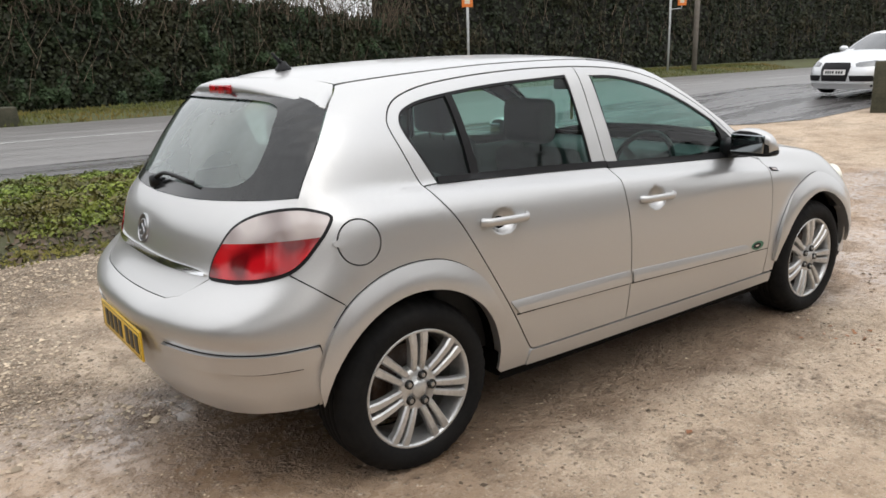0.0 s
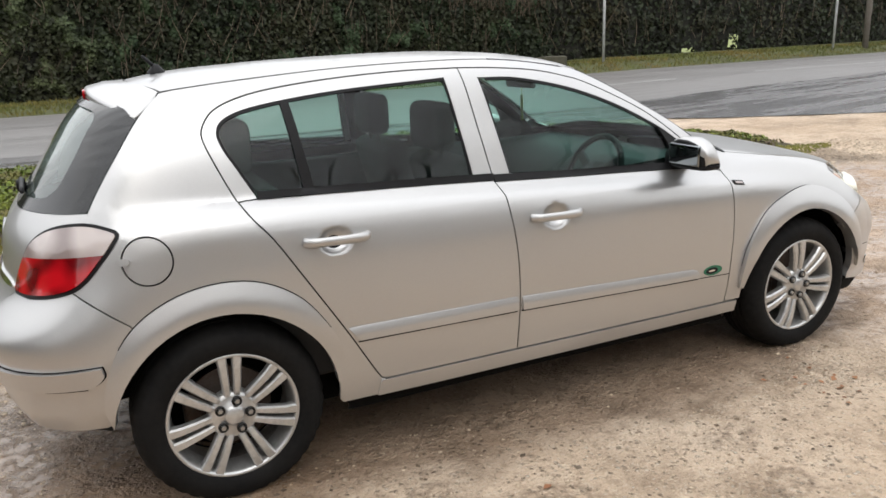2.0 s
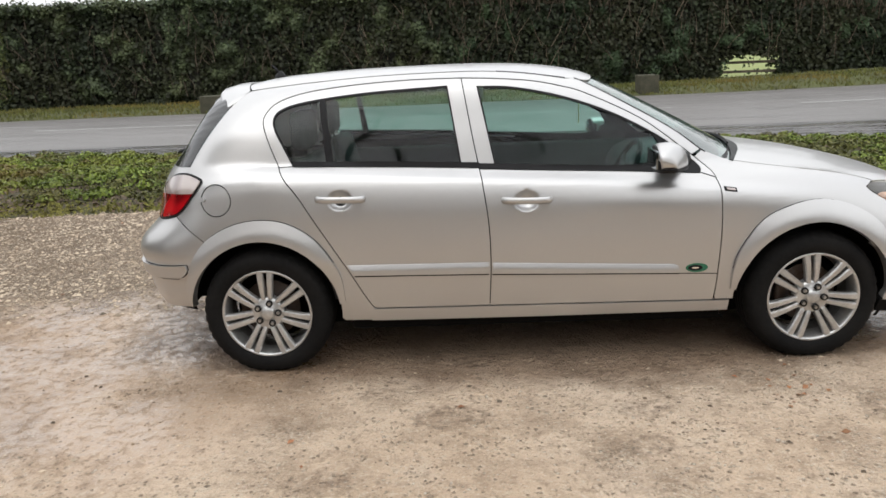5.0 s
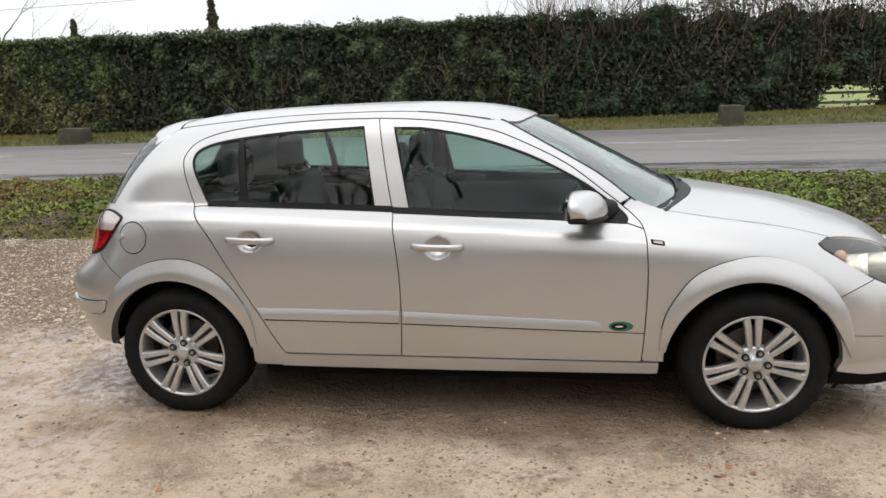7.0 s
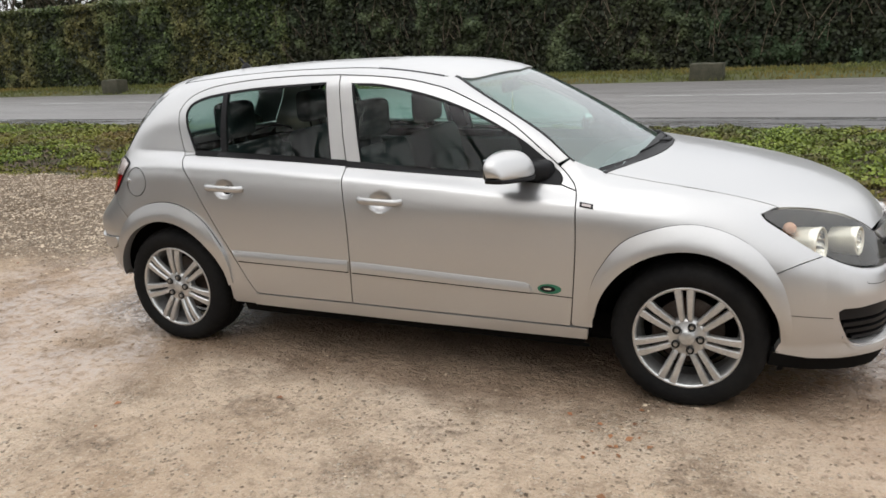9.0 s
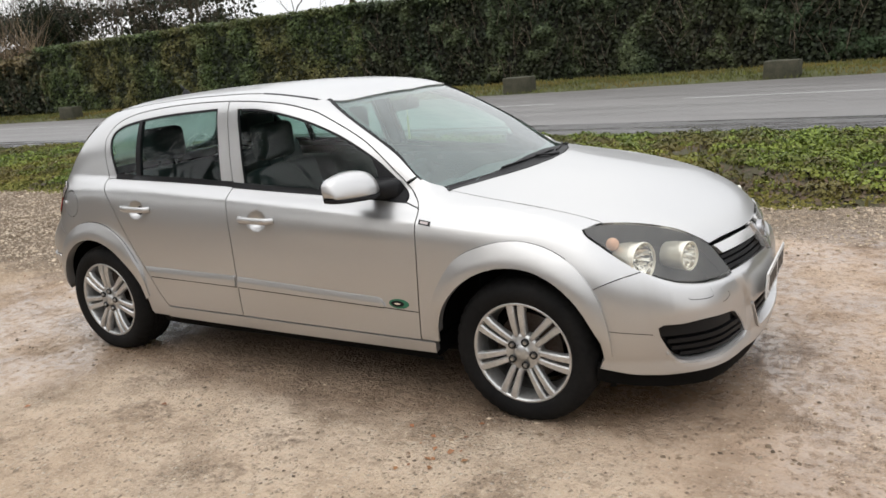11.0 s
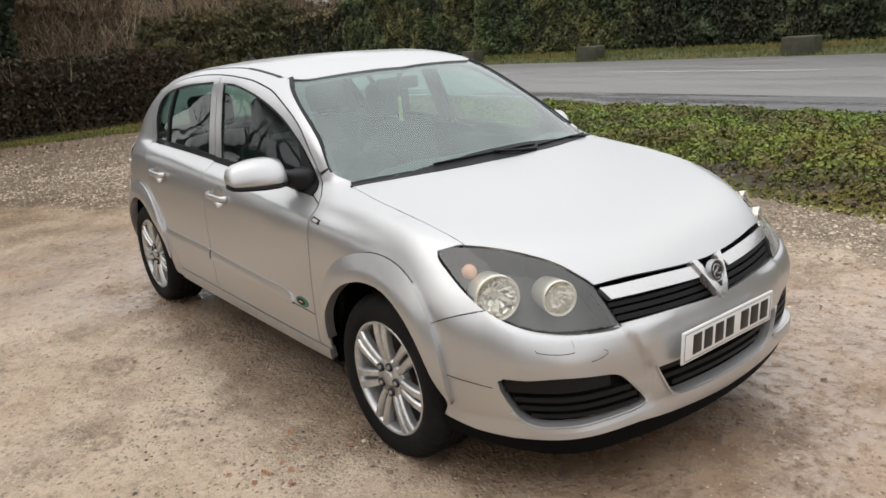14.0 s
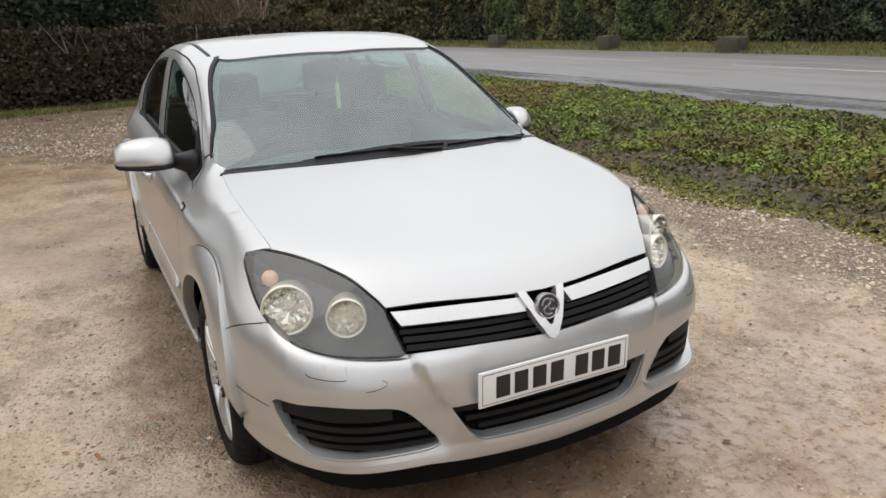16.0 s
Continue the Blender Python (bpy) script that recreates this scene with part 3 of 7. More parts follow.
scatter("dead_leaves", Pb, N, .042, BROWN, "brown dead leaves lying on the verge", "dead leaves", 1.4)
# moss and thin turf creeping out from the verge over the gravel
n = 52000
X = rng.uniform(-15, 7.0, n)
Y = 3.05 + 1.0 * rng.random(n)
thin = np.array([nz(x * 1.1, y * 1.4, 44) + .5 * nz(x * 4, y * 4, 45) for x, y in zip(X, Y)])
Z = np.array([max(verge_height(x, y), lot_height(x, y)) for x, y in zip(X, Y)])
ok = thin + .9 * (1 - np.abs(Y - 3.52) / .32) + rng.normal(0, .15, n) > .42
P = np.stack([X, Y, Z + .004], 1)[ok]
N = np.stack([rng.normal(0, .7, len(P)), rng.normal(-.3, .6, len(P)), np.ones(len(P))], 1)
scatter("moss_edge", P, N, .022, MOSS, "thin yellow-green moss and turf at the edge of the gravel", "moss", 1.6, .2)
n = 26000
X, Y = rng.uniform(-34, 9, n), rng.uniform(3.3, 7.8, n)
Z = np.array([verge_height(x, y) for x, y in zip(X, Y)])
ok = (Z > .0) & ((X < -11) | (rng.random(n) < .5))
P = np.stack([X, Y, Z + .02], 1)[ok]
N = np.stack([rng.normal(0, 1, len(P)), rng.normal(-.8, .8, len(P)), np.full(len(P), .15)], 1)
scatter("verge_grass", P, N, .02, BLADE, "grass blades among the weeds", "grass", 4.2, .1, None, np.tile((0, 0, 1.0), (len(P), 1)))
n = 26000
X = rng.uniform(-40, 40, n)
Y = np.array([far_edge(x) for x in X]) + rng.uniform(.02, 3.6, n)
P = np.stack([X, Y, [far_verge_height(x, y) + .03 for x, y in zip(X, Y)]], 1)
N = np.stack([rng.normal(0, 1, n), rng.normal(-.8, .8, n), np.full(n, .15)], 1)
scatter("far_verge_grass", P, N, .035, BLADE, "short grass on the far verge", "grass", 3.6, .1, None, np.tile((0, 0, 1.0), (n, 1)))

# loose stones and fallen leaves on the lot
def pebbles(name, P, S, mat, label):
    ico = [Vector((1, 0, 0)), Vector((-1, 0, 0)), Vector((0, 1, 0)), Vector((0, -1, 0)), Vector((0, 0, .6))]
    tri = [(0, 2, 4), (2, 1, 4), (1, 3, 4), (3, 0, 4)]
    V, F = [], []
    for p, s in zip(P, S):
        a = rng.uniform(0, 6.28)
        c, sn = math.cos(a), math.sin(a)
        k = rng.uniform(.65, 1.25, 3)
        b = len(V)
        for q in ico:
            x, y, z = q.x * k[0] * s, q.y * k[1] * s, q.z * k[2] * s
            V.append((p[0] + x * c - y * sn, p[1] + x * sn + y * c, p[2] + z))
        F += [(i + b, j + b, k_ + b) for i, j, k_ in tri]
    me = bpy.data.meshes.new(name)
    me.from_pydata(V, [], F)
    me.materials.append(mat)
    for q in me.polygons:
        q.use_smooth = True
    return tagged(new(name, me), label, "stones", kind="stuff")


GREYSTONE = material("grey_gravel", (0.22, 0.165, 0.112), 0.85, second=(0.46, 0.375, 0.275), scale=1.2, island=True)
PEBBLE = material("pebble", (0.25, 0.185, 0.125), 0.85, second=(0.46, 0.375, 0.275), scale=1.2, island=True)
n = 84000
X, Y = rng.uniform(-13, 7.5, n), rng.uniform(-2.2, 3.75, n)
edge = np.maximum(np.maximum(Y - 2.25, np.minimum(Y - .15, -2.0 - X)), (Y - .75 * X) * .6 - 2.0)
lump = np.array([nz(x * 1.6, y * 1.6, 61) for x, y in zip(X, Y)])
ok = rng.random(n) < np.clip(edge * 1.6 + .25 + lump * .9, .0, .95) * np.clip((X + 13) / 6, 0, 1)
X, Y = X[ok], Y[ok]
S = np.exp(rng.normal(-4.52, .34, len(X))).clip(.005, .024)
pebbles("gravel_strip", np.stack([X, Y, [lot_height(x, y) + .002 for x, y in zip(X, Y)]], 1), S, GREYSTONE, "loose grey and buff gravel along the verge and behind the car")
PALESTONE = material("pale_gravel", (0.27, 0.205, 0.142), 0.85, second=(0.50, 0.415, 0.315), scale=1.2, island=True)
n = 30000
X, Y = rng.uniform(-8, 4.5, n), rng.uniform(-.4, 3.6, n)
edge = np.maximum(np.maximum(Y - 2.2, np.minimum(Y - .1, -2.0 - X)), (Y - .75 * X) * .6 - 2.0)
ok = rng.random(n) < np.clip(edge * 1.6 + .15, 0, .9)
X, Y = X[ok], Y[ok]
S = np.exp(rng.normal(-4.85, .35, len(X))).clip(.004, .016)
pebbles("pale_gravel", np.stack([X, Y, [lot_height(x, y) + .004 for x, y in zip(X, Y)]], 1), S, PALESTONE, "pale chips of gravel lying loose on the lot")
n = 62000
X, Y = rng.uniform(-5.5, 6.5, n), rng.uniform(-4.6, 1.6, n)
dense = np.array([nz(x * 1.1, y * 1.1, 12) for x, y in zip(X, Y)])
ok = (rng.random(n) < np.clip(.38 + dense * 1.6, .10, 1)) & ~((abs(X) < 1.9) & (abs(Y) < .7))
X, Y = X[ok], Y[ok]
S = rng.uniform(.0022, .0072, len(X)) * np.where(rng.random(len(X)) < .04, 2.0, 1)
pebbles("loose_stones", np.stack([X, Y, [lot_height(x, y) + .001 for x, y in zip(X, Y)]], 1), S, PEBBLE, "small loose stones lying on the dirt")
n = 6000
X, Y = rng.uniform(-6, 7, n), rng.uniform(-4.6, 2.2, n)
dense = np.array([nz(x * .7, y * .7, 31) + .6 * nz(x * 2.6, y * 2.6, 33) for x, y in zip(X, Y)])
ok = (dense > .22) & ~((abs(X) < 1.9) & (abs(Y) < .7))
X, Y = X[ok], Y[ok]
CLOD = material("mud_clod", (0.13, 0.09, 0.058), 0.9, second=(0.22, 0.16, 0.105), scale=3, island=True)
pebbles("mud_clods", np.stack([X, Y, [lot_height(x, y) + .001 for x, y in zip(X, Y)]], 1), rng.uniform(.004, .014, len(X)), CLOD, "dark crumbs of mud and rotted leaf")
n = 170
X, Y = rng.uniform(-6, 6.5, n), rng.uniform(-4.4, 3.2, n)
X[:14], Y[:14] = rng.normal(1.12, .16, 14), rng.normal(-1.27, .08, 14)
ok = ~((abs(X) < 2.0) & (abs(Y) < .9))
P = np.stack([X, Y, [lot_height(x, y) + .004 for x, y in zip(X, Y)]], 1)[ok]
N = np.stack([rng.normal(0, .2, len(P)), rng.normal(0, .2, len(P)), np.ones(len(P))], 1)
LITTER = leaf_material("fallen_leaf", (.085, .058, .036), (.27, .165, .075))
scatter("fallen_leaves", P, N, .022, LITTER, "small fallen leaves on the gravel", "fallen leaves", 1.4, .15)
n = 1500
X, Y = rng.uniform(-14.5, -8, n), rng.uniform(-6, 5, n)
P = np.stack([X, Y, np.full(n, .006)], 1)[rng.random(n) < np.clip((-8.5 - X) / 6, .03, 1)]
N = np.stack([rng.normal(0, .3, len(P)), rng.normal(0, .3, len(P)), np.ones(len(P))], 1)
scatter("leaf_litter", P, N, .05, LITTER, "leaf litter below the dark hedge", "fallen leaves", 1.4, .2)

n = 22000
Y = 5.5 - 12 * rng.random(n) ** 1.9
X = -15.0 + 1.3 * (4.9 - Y) / 12 + rng.uniform(-.2, 1, n) ** 2 * (1.4 + 1.6 * np.clip(Y / 5, 0, 1)) + .1
P = np.stack([X, Y, np.full(n, .02)], 1)
N = np.stack([np.full(n, .8) + rng.normal(0, .8, n), rng.normal(0, 1, n), np.full(n, .2)], 1)
scatter("hedge_foot_grass", P, N, .028, BLADE, "thin yellowish grass at the foot of the lot hedge", "grass", 3.2, .1, None, np.tile((0, 0, 1.0), (n, 1)))

n = 60000
X, Y = rng.uniform(-16, -9, n), rng.uniform(-3, 6.2, n)
ok = ((Y > 2.4 + .39 * (X + 12.3) + .5 * np.array([nz(x * .9, y * .9, 52) for x, y in zip(X, Y)])) & (Y > 1.0)) | (X < -13.4 - .09 * Y + .3 * np.array([nz(x, y * .7, 53) for x, y in zip(X, Y)]))
X, Y = X[ok], Y[ok]
P = np.stack([X, Y, [max(verge_height(x, y), 0) + .012 for x, y in zip(X, Y)]], 1)
N = np.stack([rng.normal(.2, .7, len(P)), rng.normal(-.2, .7, len(P)), np.ones(len(P))], 1)
scatter("lot_turf", P, N, .042, MOSS, "short yellow-green turf before the lot hedge", "grass", 1.8, .25)

# squat concrete blocks on the far verge
for k, (x, w, h, turn) in enumerate(((-28.0, .9, .5, 2), (-20.4, .8, .5, -3), (-14.57, .84, .46, 3), (-7.45, .92, .46, 4), (-.02, .88, .44, -3), (5.35, .58, .55, 5), (13.35, 1.0, .62, -2))):
    y = far_edge(x) + .45
    bm = bmesh.new()
    box(bm, (-w / 2, -.25, -.1), (w / 2, .25, h), .035, None, 2)
    bmesh.ops.subdivide_edges(bm, edges=bm.edges[:], cuts=2, use_grid_fill=True)
    for v in bm.verts:
        v.co += Vector((nz(*(v.co * 5 + Vector((k, 0, 0)))), nz(*(v.co * 5 + Vector((0, k, 3)))), nz(*(v.co * 5 + Vector((7, 0, k)))))) * .022
    b = part("concrete_block", bm, STONE)
    b.matrix_world = pose(x, y, far_verge_height(x, y) * .6, 0, 0, turn)
    tagged(b, "squat mossy concrete block on the grass verge", "block", "blocks along the far verge")


# hedges: a core coloured as inner shade, a thick skin of leaves, bare twigs
def in_gap(x, z, gap):
    """Whether a place on the hedge's face lies in a ragged gap x0, x1, z0, z1."""
    x0, x1, z0, z1 = gap
    u, v = (2 * x - x0 - x1) / (x1 - x0), (2 * z - z0 - z1) / (z1 - z0)
    return x0 - .3 < x < x1 + .3 and z0 - .3 < z < z1 + .3 and abs(u) ** 4 + abs(v) ** 4 < 1 + .75 * nz(x * 4.3, z * 4.3, 3) + .4 * nz(x * 13, z * 13, 5)


def hedge(name, line, depth, height, mat, label, leaves, size, holes=(), rough=.25, twig=0, twigs_up=0.0, core=True, limb=1.0, lean=.35, stick=None, solid=lambda t: .96):
    """line: the front foot of the hedge, t in 0..1 -> (x, y); depth goes to its left-hand side."""
    root = thing(name, label, "hedge")
    n = 60
    core_v, core_f = [], []
    prof = [(0.12, 0), (.10, .1), (.10, .2), (.10, .3), (.10, .4), (.10, .5), (.10, .6), (.10, .7), (.12, .82), (.14, .93), (.3, .99), (.7, .99), (.9, .93), (.95, .5), (.95, 0)]
    m = len(prof)
    foot = [np.array(line(i / n)) for i in range(n + 1)]
    side = []
    for i in range(n + 1):
        d = foot[min(i + 1, n)] - foot[max(i - 1, 0)]
        d = d / np.linalg.norm(d)
        side.append(np.array([-d[1], d[0]]))
    for i in range(n + 1):
        h = height(i / n)
        for u, w in prof:
            jig = .22 * nz(i * .7, w * 3, u * 5)
            q = foot[i] + side[i] * (u * depth + jig + .18)
            core_v.append((q[0], q[1], max(0, w * h * solid(i / n)) - .05 + rise(q[0], q[1])))
    for i in range(n):
        for j in range(m - 1):
            core_f.append((i * m + j, (i + 1) * m + j, (i + 1) * m + j + 1, i * m + j + 1))
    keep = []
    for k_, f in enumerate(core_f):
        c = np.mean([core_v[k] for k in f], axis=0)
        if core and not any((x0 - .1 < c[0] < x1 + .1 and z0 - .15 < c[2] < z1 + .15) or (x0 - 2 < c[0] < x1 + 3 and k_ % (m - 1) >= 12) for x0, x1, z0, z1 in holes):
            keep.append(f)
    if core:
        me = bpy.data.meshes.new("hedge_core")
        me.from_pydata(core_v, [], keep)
        me.materials.append(SHADE_CORE)
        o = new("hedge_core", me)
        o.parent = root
    t = rng.random(leaves)
    top = rng.random(leaves) < abs(depth) / (abs(depth) + 3.2)
    i = np.minimum((t * n).astype(int), n - 1)
    fr = (t * n - i)[:, None]
    ft = np.array(foot)
    sd = np.array(side)
    B = ft[i] * (1 - fr) + ft[i + 1] * fr
    D = sd[i] * (1 - fr) + sd[i + 1] * fr
    H = np.array([height(v) for v in t])
    K_ = np.array([solid(v) for v in t])
    w = rng.random(leaves) ** .85
    lump = np.array([nz(b[0] * .9, z * .9, 2) * .8 + nz(b[0] * 2.4, z * 2.4, 7) * .6 for b, z in zip(B, w * H)])
    inn = rough * (.5 - lump) + np.abs(rng.normal(0, .12, leaves))
    z = w * H + rng.normal(0, .03, leaves)
    u = np.where(top, rng.random(leaves) * depth, inn + np.clip((w - .93) * 3, 0, .3) + np.clip((.10 - w) * 3, 0, .4))
    loose = ~top & (w > K_ * .96) & (rng.random(leaves) < .55)
    u = np.where(loose, rng.random(leaves) * depth * .8, u)
    z = np.where(top, H + lump * rough * .5 - np.abs(rng.normal(0, .10, leaves)) - (1 - K_) * H * rng.random(leaves) ** 2 * .6, z)
    P = np.concatenate([B + D * u[:, None], np.maximum(z, .05)[:, None] + .010 * np.clip((B + D * u[:, None])[:, :1] - 8, 0, 9)], 1)
    N = np.concatenate([-D * np.where(top, .2, 1.0)[:, None], np.where(top, 1.0, .45)[:, None]], 1) + rng.normal(0, .55, (leaves, 3))
    ok = np.ones(leaves, bool)
    for x0, x1, z0, z1 in holes:
        ok &= ~np.array([in_gap(p[0], p[2], (x0, x1, z0, z1)) for p in P]) | (rng.random(leaves) < .05)
    gaps = np.array([nz(p[0] * .55, p[2] * .8, 21) for p in P])
    ok &= ~((gaps > .42) & (rng.random(leaves) < .35))
    ok &= ~((P[:, 2] > K_ * H) & (K_ < .94) & (rng.random(leaves) < .90))
    sc = scatter("leaves", P[ok], N[ok], size, mat, "", "", 1.5, .2, root)
    if core:
        # darker leaves just before the core: shade among the foliage, given by colour
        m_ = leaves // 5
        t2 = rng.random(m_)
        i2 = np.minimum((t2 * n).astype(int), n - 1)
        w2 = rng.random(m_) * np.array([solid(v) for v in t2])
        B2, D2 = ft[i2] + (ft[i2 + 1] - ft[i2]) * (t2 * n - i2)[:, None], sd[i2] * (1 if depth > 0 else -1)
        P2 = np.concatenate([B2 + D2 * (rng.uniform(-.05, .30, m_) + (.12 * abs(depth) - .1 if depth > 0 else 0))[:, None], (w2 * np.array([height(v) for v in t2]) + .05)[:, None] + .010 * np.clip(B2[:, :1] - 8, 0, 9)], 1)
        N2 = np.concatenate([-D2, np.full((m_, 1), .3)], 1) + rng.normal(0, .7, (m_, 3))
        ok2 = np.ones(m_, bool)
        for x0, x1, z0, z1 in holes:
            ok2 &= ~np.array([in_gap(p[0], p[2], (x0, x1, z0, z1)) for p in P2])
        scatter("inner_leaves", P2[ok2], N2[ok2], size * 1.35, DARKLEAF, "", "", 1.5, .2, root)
    if twig:
        bm = bmesh.new()
        for _ in range(twig):
            tt = rng.random()
            k = min(int(tt * n), n - 1)
            b, d, h = ft[k], sd[k], height(tt)
            up = rng.random() < twigs_up
            a = np.array([b[0] + rng.normal(0, .3), b[1], 0]) + np.array([d[0], d[1], 0]) * (rng.uniform(-.12, .35) if not up else rng.uniform(.1, .8))
            z0 = rng.uniform(.1, .8) * h if not up else h * solid(tt) - .4
            L = limb * (rng.uniform(.4, 1.1) if not up else rng.uniform(.5, 1.3))
            dr = np.array([rng.normal(0, lean), rng.normal(0, lean * .6), 1.0])
            p0 = Vector((a[0], a[1], z0))
            p1 = p0 + Vector(dr * L * .5) + Vector((rng.normal(0, .05), 0, 0))
            p2 = p1 + Vector(dr * L * .5) + Vector((rng.normal(0, .12), 0, 0))
            tube(bm, [p0, p1, p2], [.014, .009, .004], 3, False)
        o = part("twig_mass", bm, stick or TWIG, root)
        o["kind"] = "stuff"
    return root


seg = lambda x0, x1: (lambda t: (x0 + (x1 - x0) * t, hedge_y(x0 + (x1 - x0) * t)))
hedge("clipped_hedge", seg(-33, -15), 2.2, lambda t: 3.26 + .20 * t + .05 * nz(t * 30, 3), TRIM, "tall clipped evergreen hedge beyond the road", 74000, .068, (), rough=.34)
hedge("roadside_hedge", seg(-15.4, 0), 2.4, lambda t: 3.40 + .12 * t + .07 * nz(t * 11, 5), PALER_HEDGE, "tall holly hedge beyond the road", 80000, .071, (), rough=.75, twig=260, twigs_up=.06, limb=.7)
tall = lambda t: 3.58 + 2.0 * min(1, max(0, (t - .28) / .4)) + .2 * nz(t * 11, 5)
hedge("roadside_hedge", seg(-.4, 16), 2.4, tall, HOLLY, "tall rough holly hedge with bare twigs beyond the road", 105000, .071, ((9.0, 10.85, -.1, .95),), rough=.95, twig=1500, twigs_up=.82, limb=1.25, solid=lambda t: min(.95, (3.35 - .55 * min(1, max(0, (t - .62) / .2)) + .35 * nz(t * 17, 7)) / tall(t)))
hedge("roadside_hedge", seg(16, 62), 3.0, lambda t: 6.9 + .3 * nz(t * 22, 15), DARK_HEDGE, "tall dense dark hedge along the road", 80000, .10, ((23.4, 24.2, .35, .70), (26.5, 27.3, .45, .85)), rough=1.1, twig=1100, twigs_up=.6, limb=1.4, solid=lambda t: .80 + .08 * nz(t * 22, 7))
hedge("roadside_hedge", seg(61, 150), 3.5, lambda t: 7.0 + .8 * nz(t * 22, 25), DARK_HEDGE, "tall dark hedge where the road runs out of sight", 26000, .22, (), rough=1.2, twig=300, twigs_up=.6, limb=1.4)
hedge("lot_hedge", lambda t: (-15.0 + 1.3 * t, 4.45 - 11.6 * t), -2.0, lambda t: 1.55 + .16 * nz(t * 14, 2), DEAD_HEDGE, "low brown winter hedge at the end of the lot", 34000, .06, (), rough=.35, twig=60, twigs_up=.7, limb=.5, lean=.6)
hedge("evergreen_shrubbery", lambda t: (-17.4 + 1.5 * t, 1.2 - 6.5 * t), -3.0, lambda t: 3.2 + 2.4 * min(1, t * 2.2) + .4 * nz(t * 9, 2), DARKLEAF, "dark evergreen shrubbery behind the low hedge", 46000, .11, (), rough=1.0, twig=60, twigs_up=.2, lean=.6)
hedge("evergreen_shrubbery", seg(-39, -32.6), 2.5, lambda t: 2.5 + .5 * t + .3 * nz(t * 7, 3), OLIVE, "dark ragged shrubs at the end of the clipped hedge", 14000, .10, (), rough=.7, twig=80, twigs_up=.3)
hedge("brown_thicket", lambda t: (-18.4, 4.2 - 7.5 * t), -2.5, lambda t: 3.0 + 1.1 * t + .8 * nz(t * 9, 12), BROWN, "brown leafless thicket behind the low hedge", 1500, .05, (), rough=1.8, twig=3400, twigs_up=.45, core=False, limb=1.3, lean=.75, stick=PALETWIG)
hedge("evergreen_shrubbery", lambda t: (-23.5 - 3 * t, 6.0 - 13 * t), -3.0, lambda t: 2.6 + 3.6 * min(1, t * 1.6) + .7 * nz(t * 7, 22), OLIVE, "tall olive-brown evergreens behind the thicket", 26000, .14, (), rough=1.3, twig=900, twigs_up=.6, limb=1.8)
hedge("roadside_woodland", lambda t: (-38 - 9.5 * math.sin(t * 1.57), 23 - 22 * t), -5.0, lambda t: 3.5 + 1.3 * nz(t * 8, 31), OLIVE, "olive-brown woodland edge where the road bends", 42000, .17, (), rough=1.9, twig=2600, twigs_up=.7, limb=2.2, lean=.6, stick=PALETWIG)
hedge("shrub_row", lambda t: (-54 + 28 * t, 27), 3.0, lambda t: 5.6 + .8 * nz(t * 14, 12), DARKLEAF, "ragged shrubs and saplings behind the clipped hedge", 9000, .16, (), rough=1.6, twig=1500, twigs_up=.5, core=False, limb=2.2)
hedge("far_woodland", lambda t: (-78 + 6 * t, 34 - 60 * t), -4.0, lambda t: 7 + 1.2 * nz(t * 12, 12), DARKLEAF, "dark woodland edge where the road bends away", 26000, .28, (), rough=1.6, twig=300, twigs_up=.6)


# bare trees
def bare_tree(name, at, height, seed, label, spread=.55, levels=5, group="", ivy=0, girth=.022):
    r = random.Random(seed)
    stem, bm = bmesh.new(), bmesh.new()
    tips = []

    def grow_limb(p, d, L, rad, lev):
        n = 4
        pts, rads = [p], [rad]
        for i in range(n):
            d = (d + Vector((r.gauss(0, .16), r.gauss(0, .16), r.gauss(.05, .10)))).normalized()
            p = p + d * L / n
            pts.append(p)
            rads.append(rad * (1 - .42 * (i + 1) / n))
        k = 2 if lev > 3 else 1
        tube(bm if lev else stem, pts[::k], rads[::k], 7 if lev == 0 else 5 if lev < 2 else 3, False)
        tips.append(p)
        if lev >= levels:
            return
        k = 3 if lev < 2 else r.choice((2, 3, 3))
        for j in range(k):
            q = pts[-1] if j == 0 else pts[r.randint(2, n)]
            ax = Vector((r.gauss(0, 1), r.gauss(0, 1), r.gauss(0, .4)))
            nd = (d + ax.normalized() * spread * r.uniform(.6, 1.4)).normalized()
            grow_limb(q, nd, L * r.uniform(.58, .82), rads[-1] * (.85 if j == 0 else .62), lev + 1)

    root = thing(name, label, "tree", group)
    grow_limb(Vector((0, 0, -.1)), Vector((r.gauss(0, .08), r.gauss(0, .08), 1)), height * .34, height * girth, 0)
    part("trunk", stem, BARK, root)
    part("branch_crown", bm, BARK, root)["kind"] = "stuff"
    if ivy:
        T = np.array([tuple(t) for t in tips])
        idx = rng.integers(0, len(T), ivy)
        P = T[idx] + rng.normal(0, .35, (ivy, 3))
        scatter("leaves", P, rng.normal(0, 1, (ivy, 3)) + (0, 0, .6), .12, DARKLEAF, "", "", 1.5, .2, root)
    root.matrix_world = pose(*at)
    return root


